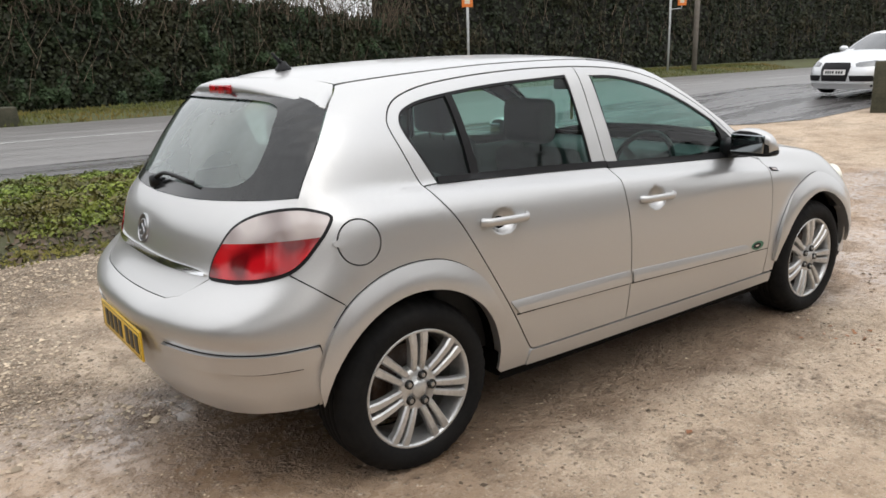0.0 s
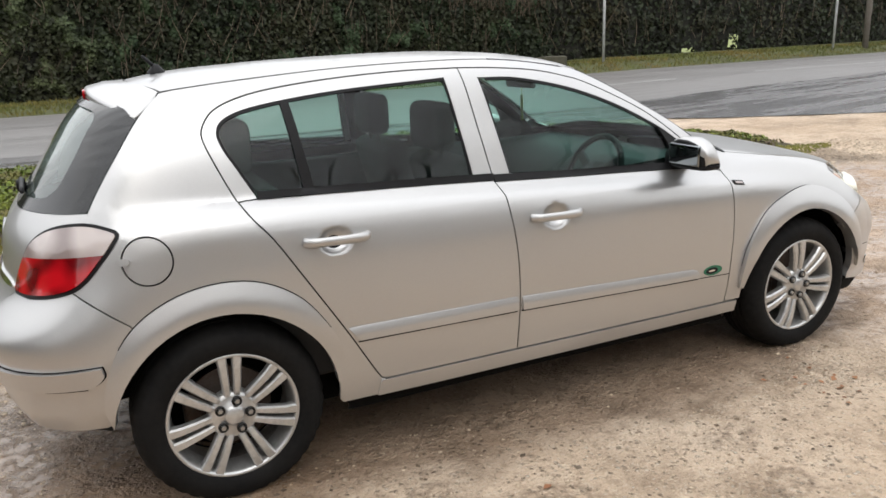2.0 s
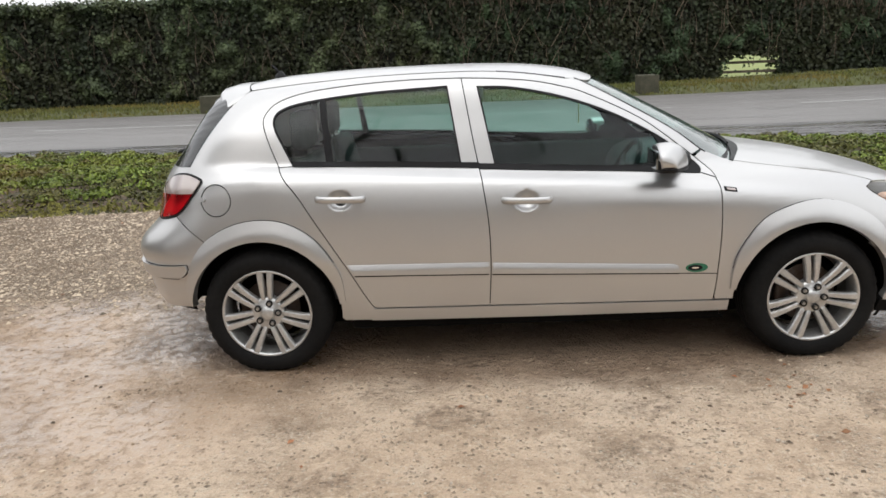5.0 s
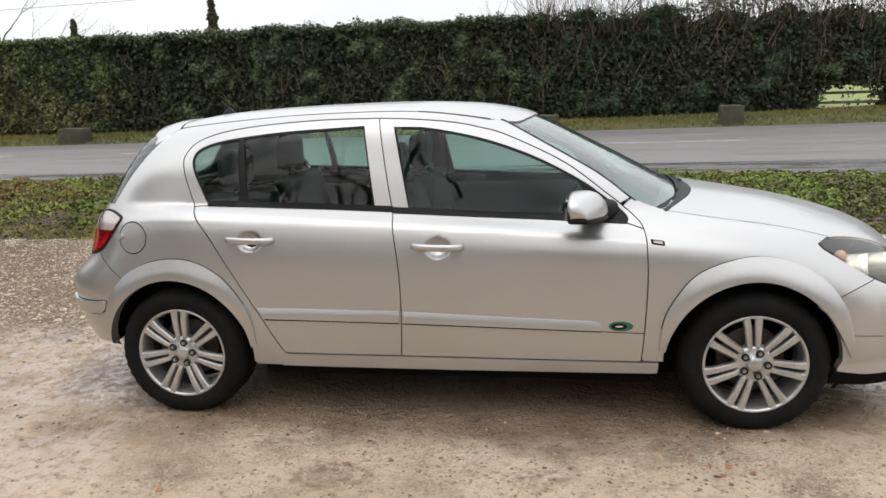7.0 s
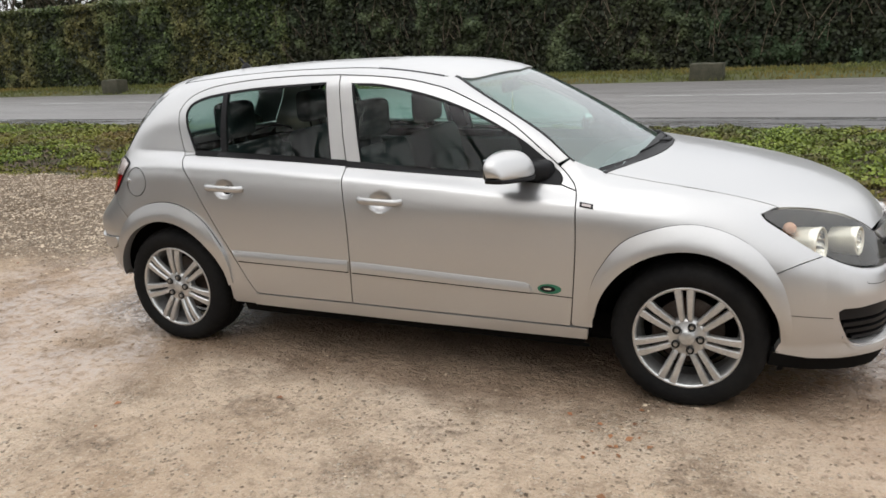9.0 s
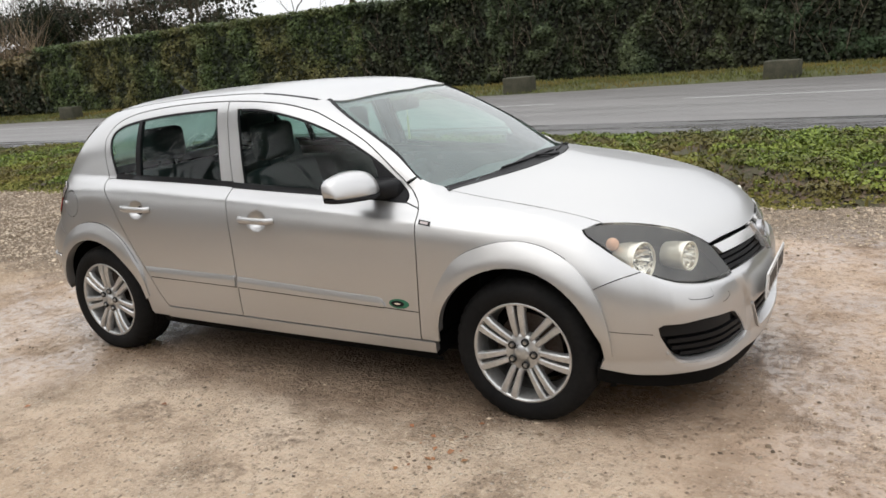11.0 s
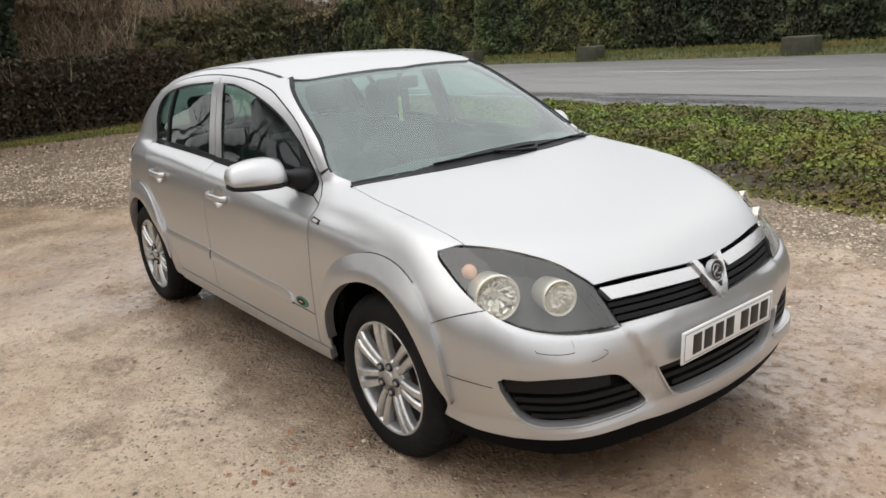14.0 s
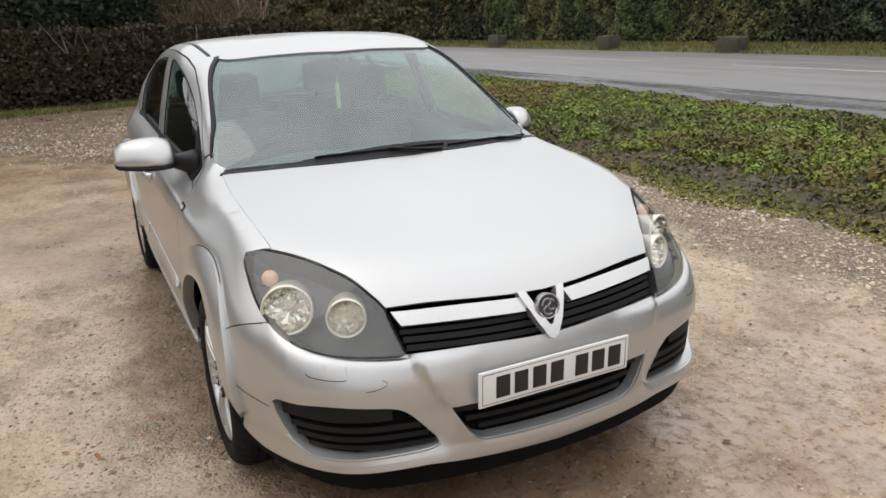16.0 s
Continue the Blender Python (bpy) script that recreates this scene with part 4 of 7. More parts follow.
G_T = "bare trees beyond the hedge"
for i, (x, y, h) in enumerate(((-40, 33, 10), (-33.5, 30, 11), (-30, 35, 9.5), (-46, 37, 12), (-27, 38, 7), (-55, 36, 12), (-50, 28, 9), (-64, 30, 12), (-37, 27, 8), (-43, 30, 10), (-29, 27, 6.5))):
    bare_tree("bare_tree", (x, y, 0), h, 20 + i, "leafless winter tree behind the hedge", .6, 6, G_T)
for i, (x, y, h) in enumerate(((-41, 26, 6.5), (-47, 27, 7.5), (-36, 30, 6.0), (-30, 29, 5.4))):
    bare_tree("evergreen_tree", (x, y, 0), h, 50 + i, "dark evergreen tree behind the clipped hedge", .5, 4, "evergreens beyond the hedge", 5200)
for i, (x, y, h) in enumerate(((3, 27, 7.5), (8, 28, 8), (14, 28, 9), (20, 28, 9), (-2, 29, 7), (27, 29, 9))):
    bare_tree("bare_tree", (x, y, 0), h, 70 + i, "leafless tree rising out of the rough hedge", .6, 5, G_T)
# across the road end and behind the lot
for i, (x, y, h) in enumerate(((-24, 1, 8.5), (-27, -4, 10), (-29, 3, 9), (-22, -8, 9), (-43, 22, 11), (-46, 18, 12), (-49, 14, 11), (-50, 9, 12), (-48, 4, 11), (-41, 25, 10), (-26, -1, 9))):
    bare_tree("bare_tree", (x, y, 0), h, 90 + i, "brown leafless tree behind the lot hedge", .65, 5, "bare trees behind the lot")
for i, (x, y, h) in enumerate(((-62, 22, 8), (-70, 17, 9), (-46, 21.5, 9), (-50, 11.5, 9.5), (-56, 3, 9), (-48, 16, 8))):
    bare_tree("evergreen_tree", (x, y, 0), h, 110 + i, "dark evergreen tree where the road bends away", .5, 4, "evergreens at the bend", 6500)
for i, (x, y, h) in enumerate(((-7.5, -11.5, 11), (-3.5, -12.5, 13), (0.5, -10.5, 9.5), (4.5, -12.5, 12), (-12.5, -12, 12), (8.5, -11, 11), (13, -12.5, 12), (-18, -10, 11))):
    bare_tree("bare_tree", (x, y, 0), h, 130 + i, "leafless tree at the back of the lot", .8, 7, "bare trees at the back of the lot", 0, .016)
for i, (x, y, h) in enumerate(((-9.5, -15.5, 12), (-5.5, -14.5, 11), (-1.5, -15, 12), (2.5, -14.2, 10.5), (6.5, -15.5, 12), (10.5, -14.5, 11))):
    bare_tree("bare_tree", (x, y, 0), h, 160 + i, "leafless tree at the back of the lot", .8, 6, "bare trees at the back of the lot", 0, .016)
for i, (x, y, h) in enumerate(((-9.0, -8.8, 12), (-13.0, -8.0, 12.5), (-11.2, -11.0, 12), (-15.8, -7.4, 11))):
    bare_tree("ivy_clad_tree", (x, y, 0), h, 190 + i, "bare tree with ivy in its crown beside the lot", .75, 6, "ivy-clad trees at the lot corner", 5200, .018)
hedge("back_hedge", lambda t: (30 - 64 * t, -12.6), 2.0, lambda t: 3.0 + .8 * nz(t * 20, 3), DARKLEAF, "tall dark field hedge behind the lot", 20000, .16, (), rough=.6, twig=1200, twigs_up=.8, limb=1.6)


# conifer poking over the hedge
def conifer(at, h, seed):
    root = thing("conifer", "small conifer showing over the hedge", "tree")
    bm = bmesh.new()
    tube(bm, [(0, 0, 0), (.03, 0, h * .5), (0, .02, h)], [.10, .07, .015], 7)
    part("trunk", bm, BARK, root)
    n = 2600
    z = rng.uniform(.25, 1, n) * h
    rad = (1.05 - z / h) * 1.0 * rng.uniform(.1, 1, n) ** .5 * (1 + .35 * np.sin(z * 9))
    a = rng.uniform(0, 6.28, n)
    P = np.stack([rad * np.cos(a), rad * np.sin(a), z - rad * .25], 1)
    scatter("foliage", P, rng.normal(0, 1, (n, 3)) + (0, 0, .5), .11, OLIVE, "", "", 2.0, .2, root)
    root.matrix_world = pose(*at)


conifer((-16.4, 33, 0), 6.0, 1)
conifer((-24.5, 34, 0), 5.3, 2)

# poles and signs
STEEL = material("galvanised_steel", (0.55, 0.56, 0.56), 0.5, 0.3, vary=.25, scale=8)
WOOD = material("weathered_wood", (0.16, 0.135, 0.10), 0.9, second=(0.09, 0.075, 0.055), scale=6, bump=.5, bump_scale=30)
ORANGE = material("orange_sign", (0.75, 0.20, 0.03), 0.5, vary=.1, scale=6)
CREAM = material("pale_sign_panel", (0.70, 0.62, 0.50), 0.5, vary=.1, scale=6)


GREYWOOD = material("silvered_wood", (0.20, 0.18, 0.155), 0.9, second=(0.14, 0.12, 0.10), scale=6, bump=.3, bump_scale=30)


def sign_pole(x, y, h, rad, label, sign_z=None, arm=0.0, wood=False):
    root = thing("sign_post" if sign_z else "wooden_pole", label, "post")
    bm = bmesh.new()
    tube(bm, [(0, 0, -.1), (.01, 0, h * .5), (0, 0, h)], rad, 12)
    part("pole", bm, GREYWOOD if wood else STEEL, root)
    if arm:
        bm = bmesh.new()
        tube(bm, [(0, 0, sign_z - .16), (arm, 0, sign_z - .13), (arm, 0, sign_z)], .02, 8)
        part("bracket", bm, STEEL, root)
    if sign_z:
        bm = bmesh.new()
        box(bm, (arm - .21, -.05, sign_z), (arm + .21, -.03, sign_z + .75), .008)
        part("sign_plate", bm, ORANGE, root, "orange sign plate")
        bm = bmesh.new()
        box(bm, (arm - .10, -.056, sign_z + .12), (arm + .10, -.051, sign_z + .64), .002)
        part("sign_panel", bm, CREAM, root)
    root.matrix_world = pose(x, y, far_verge_height(x, y) - .05, 0, 0, -35)


sign_pole(16.3, 20.75, 4.4, .05, "grey steel post with an orange sign", 2.85)
sign_pole(29.1, 21.2, 5.0, .05, "grey steel post with a bracket and orange sign", 3.12, .55)
sign_pole(31.2, 21.2, 6.5, .13, "weathered wooden pole by the road", None, 0, True)
bm = bmesh.new()
box(bm, (-.2, -.22, -.2), (.2, .22, .93), .03)
bm.transform(pose(12.62, 3.78, rise(12.6), 0, 0, 20))
tagged(part("gate_post", bm, STONE), "stout dark timber post by the lot entrance", "post")

# white-topped marker posts at the far bend
for y in (16.4, 17.8):
    post = thing("marker_post", "short dark post with a white top by the road bend", "post", "posts at the bend")
    bm = bmesh.new()
    tube(bm, [(-42, y, 0), (-42, y, 1.05)], .06, 10)
    part("pole", bm, WOOD, post)
    bm = bmesh.new()
    tube(bm, [(-42, y, 1.05), (-42, y, 1.5)], .075, 10)
    part("white_top", bm, LINE, post, "white painted top")

# rails in the hedge gap and the pale field behind
FIELD = material("pale_field", (0.19, 0.235, 0.065), 0.95, second=(0.24, 0.26, 0.10), scale=.6)
sheet("field", list(np.arange(-120, 130, 10.0)), list(np.arange(24.4, 200, 6.0)), lambda x, y: .05 + rise(x, y) + .006 * max(0, y - 30), FIELD, "pale green winter field behind the hedge", "field")
fence = thing("rail_fence", "weathered two-rail fence in the hedge gap", "fence")
for z in (.36, .68):
    bm = bmesh.new()
    box(bm, (8.6, hedge_y(10) + .55, z), (11.8, hedge_y(10) + .60, z + .09), .008)
    part("rail", bm, WOOD, fence)
for x in (8.8, 11.6):
    bm = bmesh.new()
    box(bm, (x, hedge_y(10) + .60, .1), (x + .1, hedge_y(10) + .70, .95), .01)
    part("fence_post", bm, WOOD, fence)

# overhead cables
line_ = thing("power_line", "overhead cables on tall wooden poles", "power line")
for k, (za, zb) in enumerate(((11.6, 8.6), (12.6, 9.7), (15.0, 12.3))):
    bm = bmesh.new()
    tube(bm, [(-90 + 13 * i, 62, za + (zb - za) * (1 - i / 10) + .0 - .35 * math.sin(math.pi * i / 10)) for i in range(11)], .022, 4)
    part("cable", bm, BLACK, line_, "thin black cable")

for x in (-90.2, 40.2):
    bm = bmesh.new()
    tube(bm, [(x, 62, 0), (x, 62, 16.5)], [.17, .12], 10)
    part("pole", bm, WOOD, line_)

# house beyond the bend
BRICK = material("dull_brick", (0.16, 0.085, 0.06), 0.9, second=(0.11, 0.07, 0.055), scale=2)
SLATE = material("roof_slate", (0.07, 0.07, 0.075), 0.8, vary=.3, scale=2)
house = thing("house", "dull brick house half hidden by trees", "house")
bm = bmesh.new()
box(bm, (-4.5, -3, 0), (4.5, 3, 4.2))
part("wall", bm, BRICK, house)
bm = bmesh.new()
vs = [bm.verts.new(p) for p in ((-4.9, -3.4, 4.1), (4.9, -3.4, 4.1), (4.9, 3.4, 4.1), (-4.9, 3.4, 4.1), (-4.9, 0, 6.9), (4.9, 0, 6.9))]
for f in ((0, 1, 5, 4), (2, 3, 4, 5), (0, 4, 3), (1, 2, 5), (3, 2, 1, 0)):
    bm.faces.new([vs[i] for i in f])
roof_ = part("roof", bm, SLATE, house, "", False)
bm = bmesh.new()
box(bm, (-.5, -.4, 6.2), (.5, .4, 8.1))
box(bm, (-.56, -.46, 7.9), (.56, .46, 8.05))
part("chimney", bm, BRICK, roof_)
for x in (-2.6, 1.6):
    bm = bmesh.new()
    box(bm, (x, -3.06, 1.2), (x + 1.1, -2.98, 2.4), .02)
    part("window", bm, BLACK, house, "dark window")
house.matrix_world = pose(-88, 21, 0, 0, 0, 62)

# ---- the car's skin: hoops from rear centre round the side to front centre, one above the other ----
SV = [0, .35, .63, .95, 1.38, 1.95, 2.5, 3.1, 3.55, 4.0, 4.42, 4.72, 5.0, 5.35]
# each hoop: x, half width, height at the fourteen stations
LOW = [
    ([-1.94, -1.92, -1.84, -1.66, -1.307, -.75, -.2, .4, .85, 1.307, 1.69, 1.957, 2.04, 2.075],
     [0, .34, .59, .75, .80, .82, .82, .82, .82, .80, .765, .595, .36, 0],
     [.20, .20, .20, .20, .19, .18, .18, .18, .18, .17, .15, .135, .13, .13]),
    ([-1.97, -1.95, -1.87, -1.68, -1.307, -.75, -.2, .4, .85, 1.307, 1.715, 1.985, 2.07, 2.105],
     [0, .35, .61, .77, .825, .845, .847, .847, .845, .828, .79, .62, .37, 0],
     [.265, .265, .27, .28, .26, .245, .245, .245, .245, .24, .225, .205, .20, .20]),
    ([-2.03, -2.005, -1.92, -1.71, -1.307, -.75, -.2, .4, .85, 1.307, 1.735, 2.014, 2.11, 2.15],
     [0, .35, .63, .80, .855, .864, .866, .866, .864, .855, .828, .648, .37, 0],
     [.38, .38, .38, .38, .38, .36, .36, .36, .36, .36, .345, .325, .32, .32]),
    ([-2.055, -2.03, -1.94, -1.715, -1.307, -.75, -.2, .4, .85, 1.307, 1.735, 2.0, 2.10, 2.145],
     [0, .35, .64, .815, .862, .872, .875, .875, .872, .862, .836, .655, .37, 0],
     [.53, .53, .53, .53, .53, .53, .53, .53, .53, .52, .51, .50, .50, .50]),
    ([-2.07, -2.04, -1.945, -1.715, -1.307, -.75, -.2, .4, .85, 1.307, 1.718, 1.96, 2.07, 2.115],
     [0, .35, .64, .81, .86, .87, .872, .872, .868, .855, .815, .634, .36, 0],
     [.605, .605, .617, .645, .675, .68, .68, .68, .68, .67, .635, .605, .60, .60]),
    ([-1.965, -1.94, -1.845, -1.655, -1.307, -.75, -.2, .4, .85, 1.307, 1.67, 1.90, 2.01, 2.055],
     [0, .35, .63, .795, .85, .858, .858, .856, .848, .825, .765, .585, .35, 0],
     [.738, .738, .752, .79, .81, .81, .80, .80, .79, .78, .735, .705, .70, .695]),
    ([-1.93, -1.905, -1.80, -1.62, -1.307, -.75, -.2, .4, .85, 1.25, 1.58, 1.80, 1.93, 1.98],
     [0, .35, .62, .775, .825, .828, .828, .822, .80, .76, .70, .53, .33, 0],
     [.89, .89, .895, .915, .925, .908, .888, .868, .868, .878, .83, .80, .775, .77]),
    ([-1.895, -1.87, -1.765, -1.605, -1.28, -.75, -.2, .4, .84, 1.09, 1.33, 1.46, 1.53, 1.56],
     [0, .35, .61, .75, .79, .795, .795, .787, .765, .712, .62, .44, .24, 0],
     [.95, .95, .955, .965, .965, .948, .926, .902, .908, .917, .892, .89, .895, .897]),
    ([-1.85, -1.83, -1.73, -1.60, -1.25, -.75, -.2, .4, .82, .90, .97, 1.04, 1.09, 1.11],
     [0, .35, .595, .725, .757, .762, .76, .752, .72, .66, .55, .40, .2, 0],
     [1.0, 1.0, 1.005, 1.01, .997, .982, .96, .93, .955, .955, .957, .962, .967, .967]),
]
HIGH = [
    LOW[-1],
    ([-1.74, -1.72, -1.64, -1.52, -1.22, -.75, -.2, .28, .55, .602, .648, .685, .712, .722],
     [0, .33, .555, .67, .71, .715, .712, .70, .665, .61, .52, .38, .2, 0],
     [1.165, 1.165, 1.16, 1.155, 1.15, 1.15, 1.15, 1.145, 1.14, 1.15, 1.16, 1.165, 1.17, 1.17]),
    ([-1.62, -1.60, -1.53, -1.42, -1.18, -.75, -.3, .0, .22, .252, .282, .306, .322, .326],
     [0, .32, .50, .59, .622, .635, .635, .625, .58, .53, .44, .32, .17, 0],
     [1.305, 1.30, 1.29, 1.275, 1.295, 1.34, 1.358, 1.345, 1.325, 1.335, 1.345, 1.352, 1.358, 1.36]),
    ([-1.38, -1.36, -1.31, -1.23, -1.05, -.72, -.33, -.1, .05, .082, .103, .119, .131, .135],
     [0, .27, .41, .50, .545, .56, .56, .54, .49, .43, .35, .25, .13, 0],
     [1.382, 1.378, 1.37, 1.36, 1.368, 1.388, 1.397, 1.392, 1.383, 1.388, 1.393, 1.397, 1.40, 1.402]),
    ([-1.0, -.99, -.97, -.93, -.82, -.66, -.42, -.28, -.18, -.15, -.13, -.12, -.11, -.11],
     [0, .12, .2, .26, .3, .31, .31, .29, .25, .2, .15, .1, .05, 0],
     [1.414, 1.413, 1.411, 1.41, 1.412, 1.417, 1.42, 1.419, 1.418, 1.419, 1.42, 1.421, 1.422, 1.422]),
    ([-.85, -.84, -.83, -.80, -.73, -.62, -.48, -.40, -.35, -.33, -.32, -.31, -.30, -.30],
     [0, .0, .0, .0, .0, .0, .0, .0, .0, .0, .0, .0, .0, 0],
     [1.421, 1.421, 1.421, 1.422, 1.424, 1.426, 1.428, 1.428, 1.428, 1.428, 1.428, 1.428, 1.428, 1.428]),
]


def spline(ts, P, q):
    """Smooth values at q of points P given at ts."""
    ts, P, q = np.array(ts, float), np.array(P, float), np.array(q, float)
    h = np.diff(ts)
    d = np.diff(P, axis=0) / h[:, None]
    m = np.zeros_like(P)
    m[1:-1] = (d[:-1] * h[1:, None] + d[1:] * h[:-1, None]) / (h[1:] + h[:-1])[:, None]
    m[0], m[-1] = d[0], d[-1]
    i = np.clip(np.searchsorted(ts, q, side="right") - 1, 0, len(h) - 1)
    t = ((q - ts[i]) / h[i])[:, None]
    hh = h[i][:, None]
    return (2 * t**3 - 3 * t**2 + 1) * P[i] + (t**3 - 2 * t**2 + t) * hh * m[i] + (-2 * t**3 + 3 * t**2) * P[i + 1] + (t**3 - t**2) * hh * m[i + 1]


def hoop_lines(hoops, n=220):
    q = np.linspace(SV[0], SV[-1], n)
    ts = [-SV[1]] + SV + [2 * SV[-1] - SV[-2]]
    lines = []
    for xs, ws, zs in hoops:
        P = [(x, -w, z) for x, w, z in zip(xs, ws, zs)]
        P = [(P[1][0], -P[1][1], P[1][2])] + P + [(P[-2][0], -P[-2][1], P[-2][2])]
        L = spline(ts, P, q)
        L[:, 1] = np.minimum(L[:, 1], 0)
        lines.append(L)
    return np.array(lines)


def loft(hoops, steps=8):
    """Grid of points: bands between the hoops, smooth across them."""
    L = hoop_lines(hoops)
    cols = []
    for i in range(L.shape[1]):
        P = L[:, i]
        c = np.sqrt(np.maximum(np.linalg.norm(np.diff(P, axis=0), axis=1), 1e-4))
        ts = np.concatenate([[0], np.cumsum(c)])
        q = np.concatenate([np.linspace(a, b, steps, endpoint=False) for a, b in zip(ts, ts[1:])] + [[ts[-1]]])
        cols.append(spline(ts, P, q))
    return np.array(cols)


def skin_data():
    verts, faces = [], []
    for grid in (loft(LOW), loft(HIGH)):
        for sgn in (1, -1):
            base = len(verts)
            n, m = grid.shape[:2]
            for p in grid.reshape(-1, 3):
                verts.append((p[0], p[1] * sgn, p[2]))
            for i in range(n - 1):
                for j in range(m - 1):
                    a, b, c, d = (base + k for k in (i * m + j, (i + 1) * m + j, (i + 1) * m + j + 1, i * m + j + 1))
                    faces.append((a, b, c, d) if sgn > 0 else (d, c, b, a))
    return verts, faces


SKIN_V, SKIN_F = skin_data()
from mathutils.bvhtree import BVHTree
SKIN = BVHTree.FromPolygons(SKIN_V, SKIN_F)


def skin_point(mode, u, v):
    """The place and outward normal of the skin, seen from the side (x, z), from above (x, y), from behind (y, z),
    or round the nose or tail (degrees from straight ahead, z)."""
    if mode == "side":
        o, d = Vector((u, -3, v)), Vector((0, 1, 0))
    elif mode == "plan":
        o, d = Vector((u, v, 3)), Vector((0, 0, -1))
    elif mode == "back":
        o, d = Vector((-4, u, v)), Vector((1, 0, 0))
    else:
        sg, a = (1, radians(u)) if mode == "front" else (-1, radians(u))
        out = Vector((sg * math.cos(a), math.sin(a), 0))
        o, d = Vector((sg * 1.2, 0, v)) + out * 3, -out
    p, n, i, _ = SKIN.ray_cast(o, d)
    if p is None:
        p, n, i, _ = SKIN.find_nearest(o + d * (3 - 0.85))
    if n.dot(d) > 0:
        n = -n
    return p, n


def to_side(mode, pts):
    return [(p.x, p.z) for p in (skin_point(mode, *q)[0] for q in pts)]


def to_plan(mode, pts):
    return [(p.x, p.y) for p in (skin_point(mode, *q)[0] for q in pts)]


def to_front(pts):
    return [(math.degrees(math.atan2(p.y, p.x - 1.2)), p.z) for p in (skin_point("side", *q)[0] for q in pts)]


def to_rear(pts):
    return [(math.degrees(math.atan2(p.y, -1.2 - p.x)), p.z) for p in (skin_point("side", *q)[0] for q in pts)]


def inset(poly, d, k=1.0):
    """The outline moved inwards by d (k: how much a step along the first axis counts, for degrees)."""
    P = np.array(poly, float)
    P[:, 0] *= k
    area = sum(P[i - 1][0] * P[i][1] - P[i][0] * P[i - 1][1] for i in range(len(P)))
    out = []
    for i in range(len(P)):
        a, b, c = P[i - 1], P[i], P[(i + 1) % len(P)]
        t1, t2 = b - a, c - b
        t1, t2 = t1 / (np.linalg.norm(t1) + 1e-9), t2 / (np.linalg.norm(t2) + 1e-9)
        n = np.array([-(t1 + t2)[1], (t1 + t2)[0]])
        n = n / (np.linalg.norm(n) + 1e-9) * (1 if area > 0 else -1)
        f = min(1 / max(math.sqrt(max((1 + t1.dot(t2)) / 2, 0.1)), 0.4), 1.8)
        q = b + n * d * f
        out.append((q[0] / k, q[1]))
    return out


def ribbon(path, w):
    """A strip of that width along a path, as an outline."""
    P = np.array(path, float)
    t = np.gradient(P, axis=0)
    n = np.stack([-t[:, 1], t[:, 0]], 1)
    n /= np.linalg.norm(n, axis=1)[:, None] + 1e-9
    return [tuple(p) for p in P + n * w / 2] + [tuple(p) for p in (P - n * w / 2)[::-1]]


def shoulder(x, z):
    """The crease that runs below the windows from the tail lamp to the front wing."""
    crest = float(np.interp(x, (-1.54, -1.18, -.74, -.35, .07, .53, .89, 1.35), (.982, .961, .933, .909, .883, .849, .819, .775)))
    ends = max(0.0, min(1.0, (x + 1.56) / .26)) * max(0.0, min(1.0, (1.40 - x) / .45))
    f = 1 - (z - crest) / .048 if z > crest else max(0.0, 1 - (crest - z) / .22) ** 2.6
    return .015 * ends * max(0.0, f)


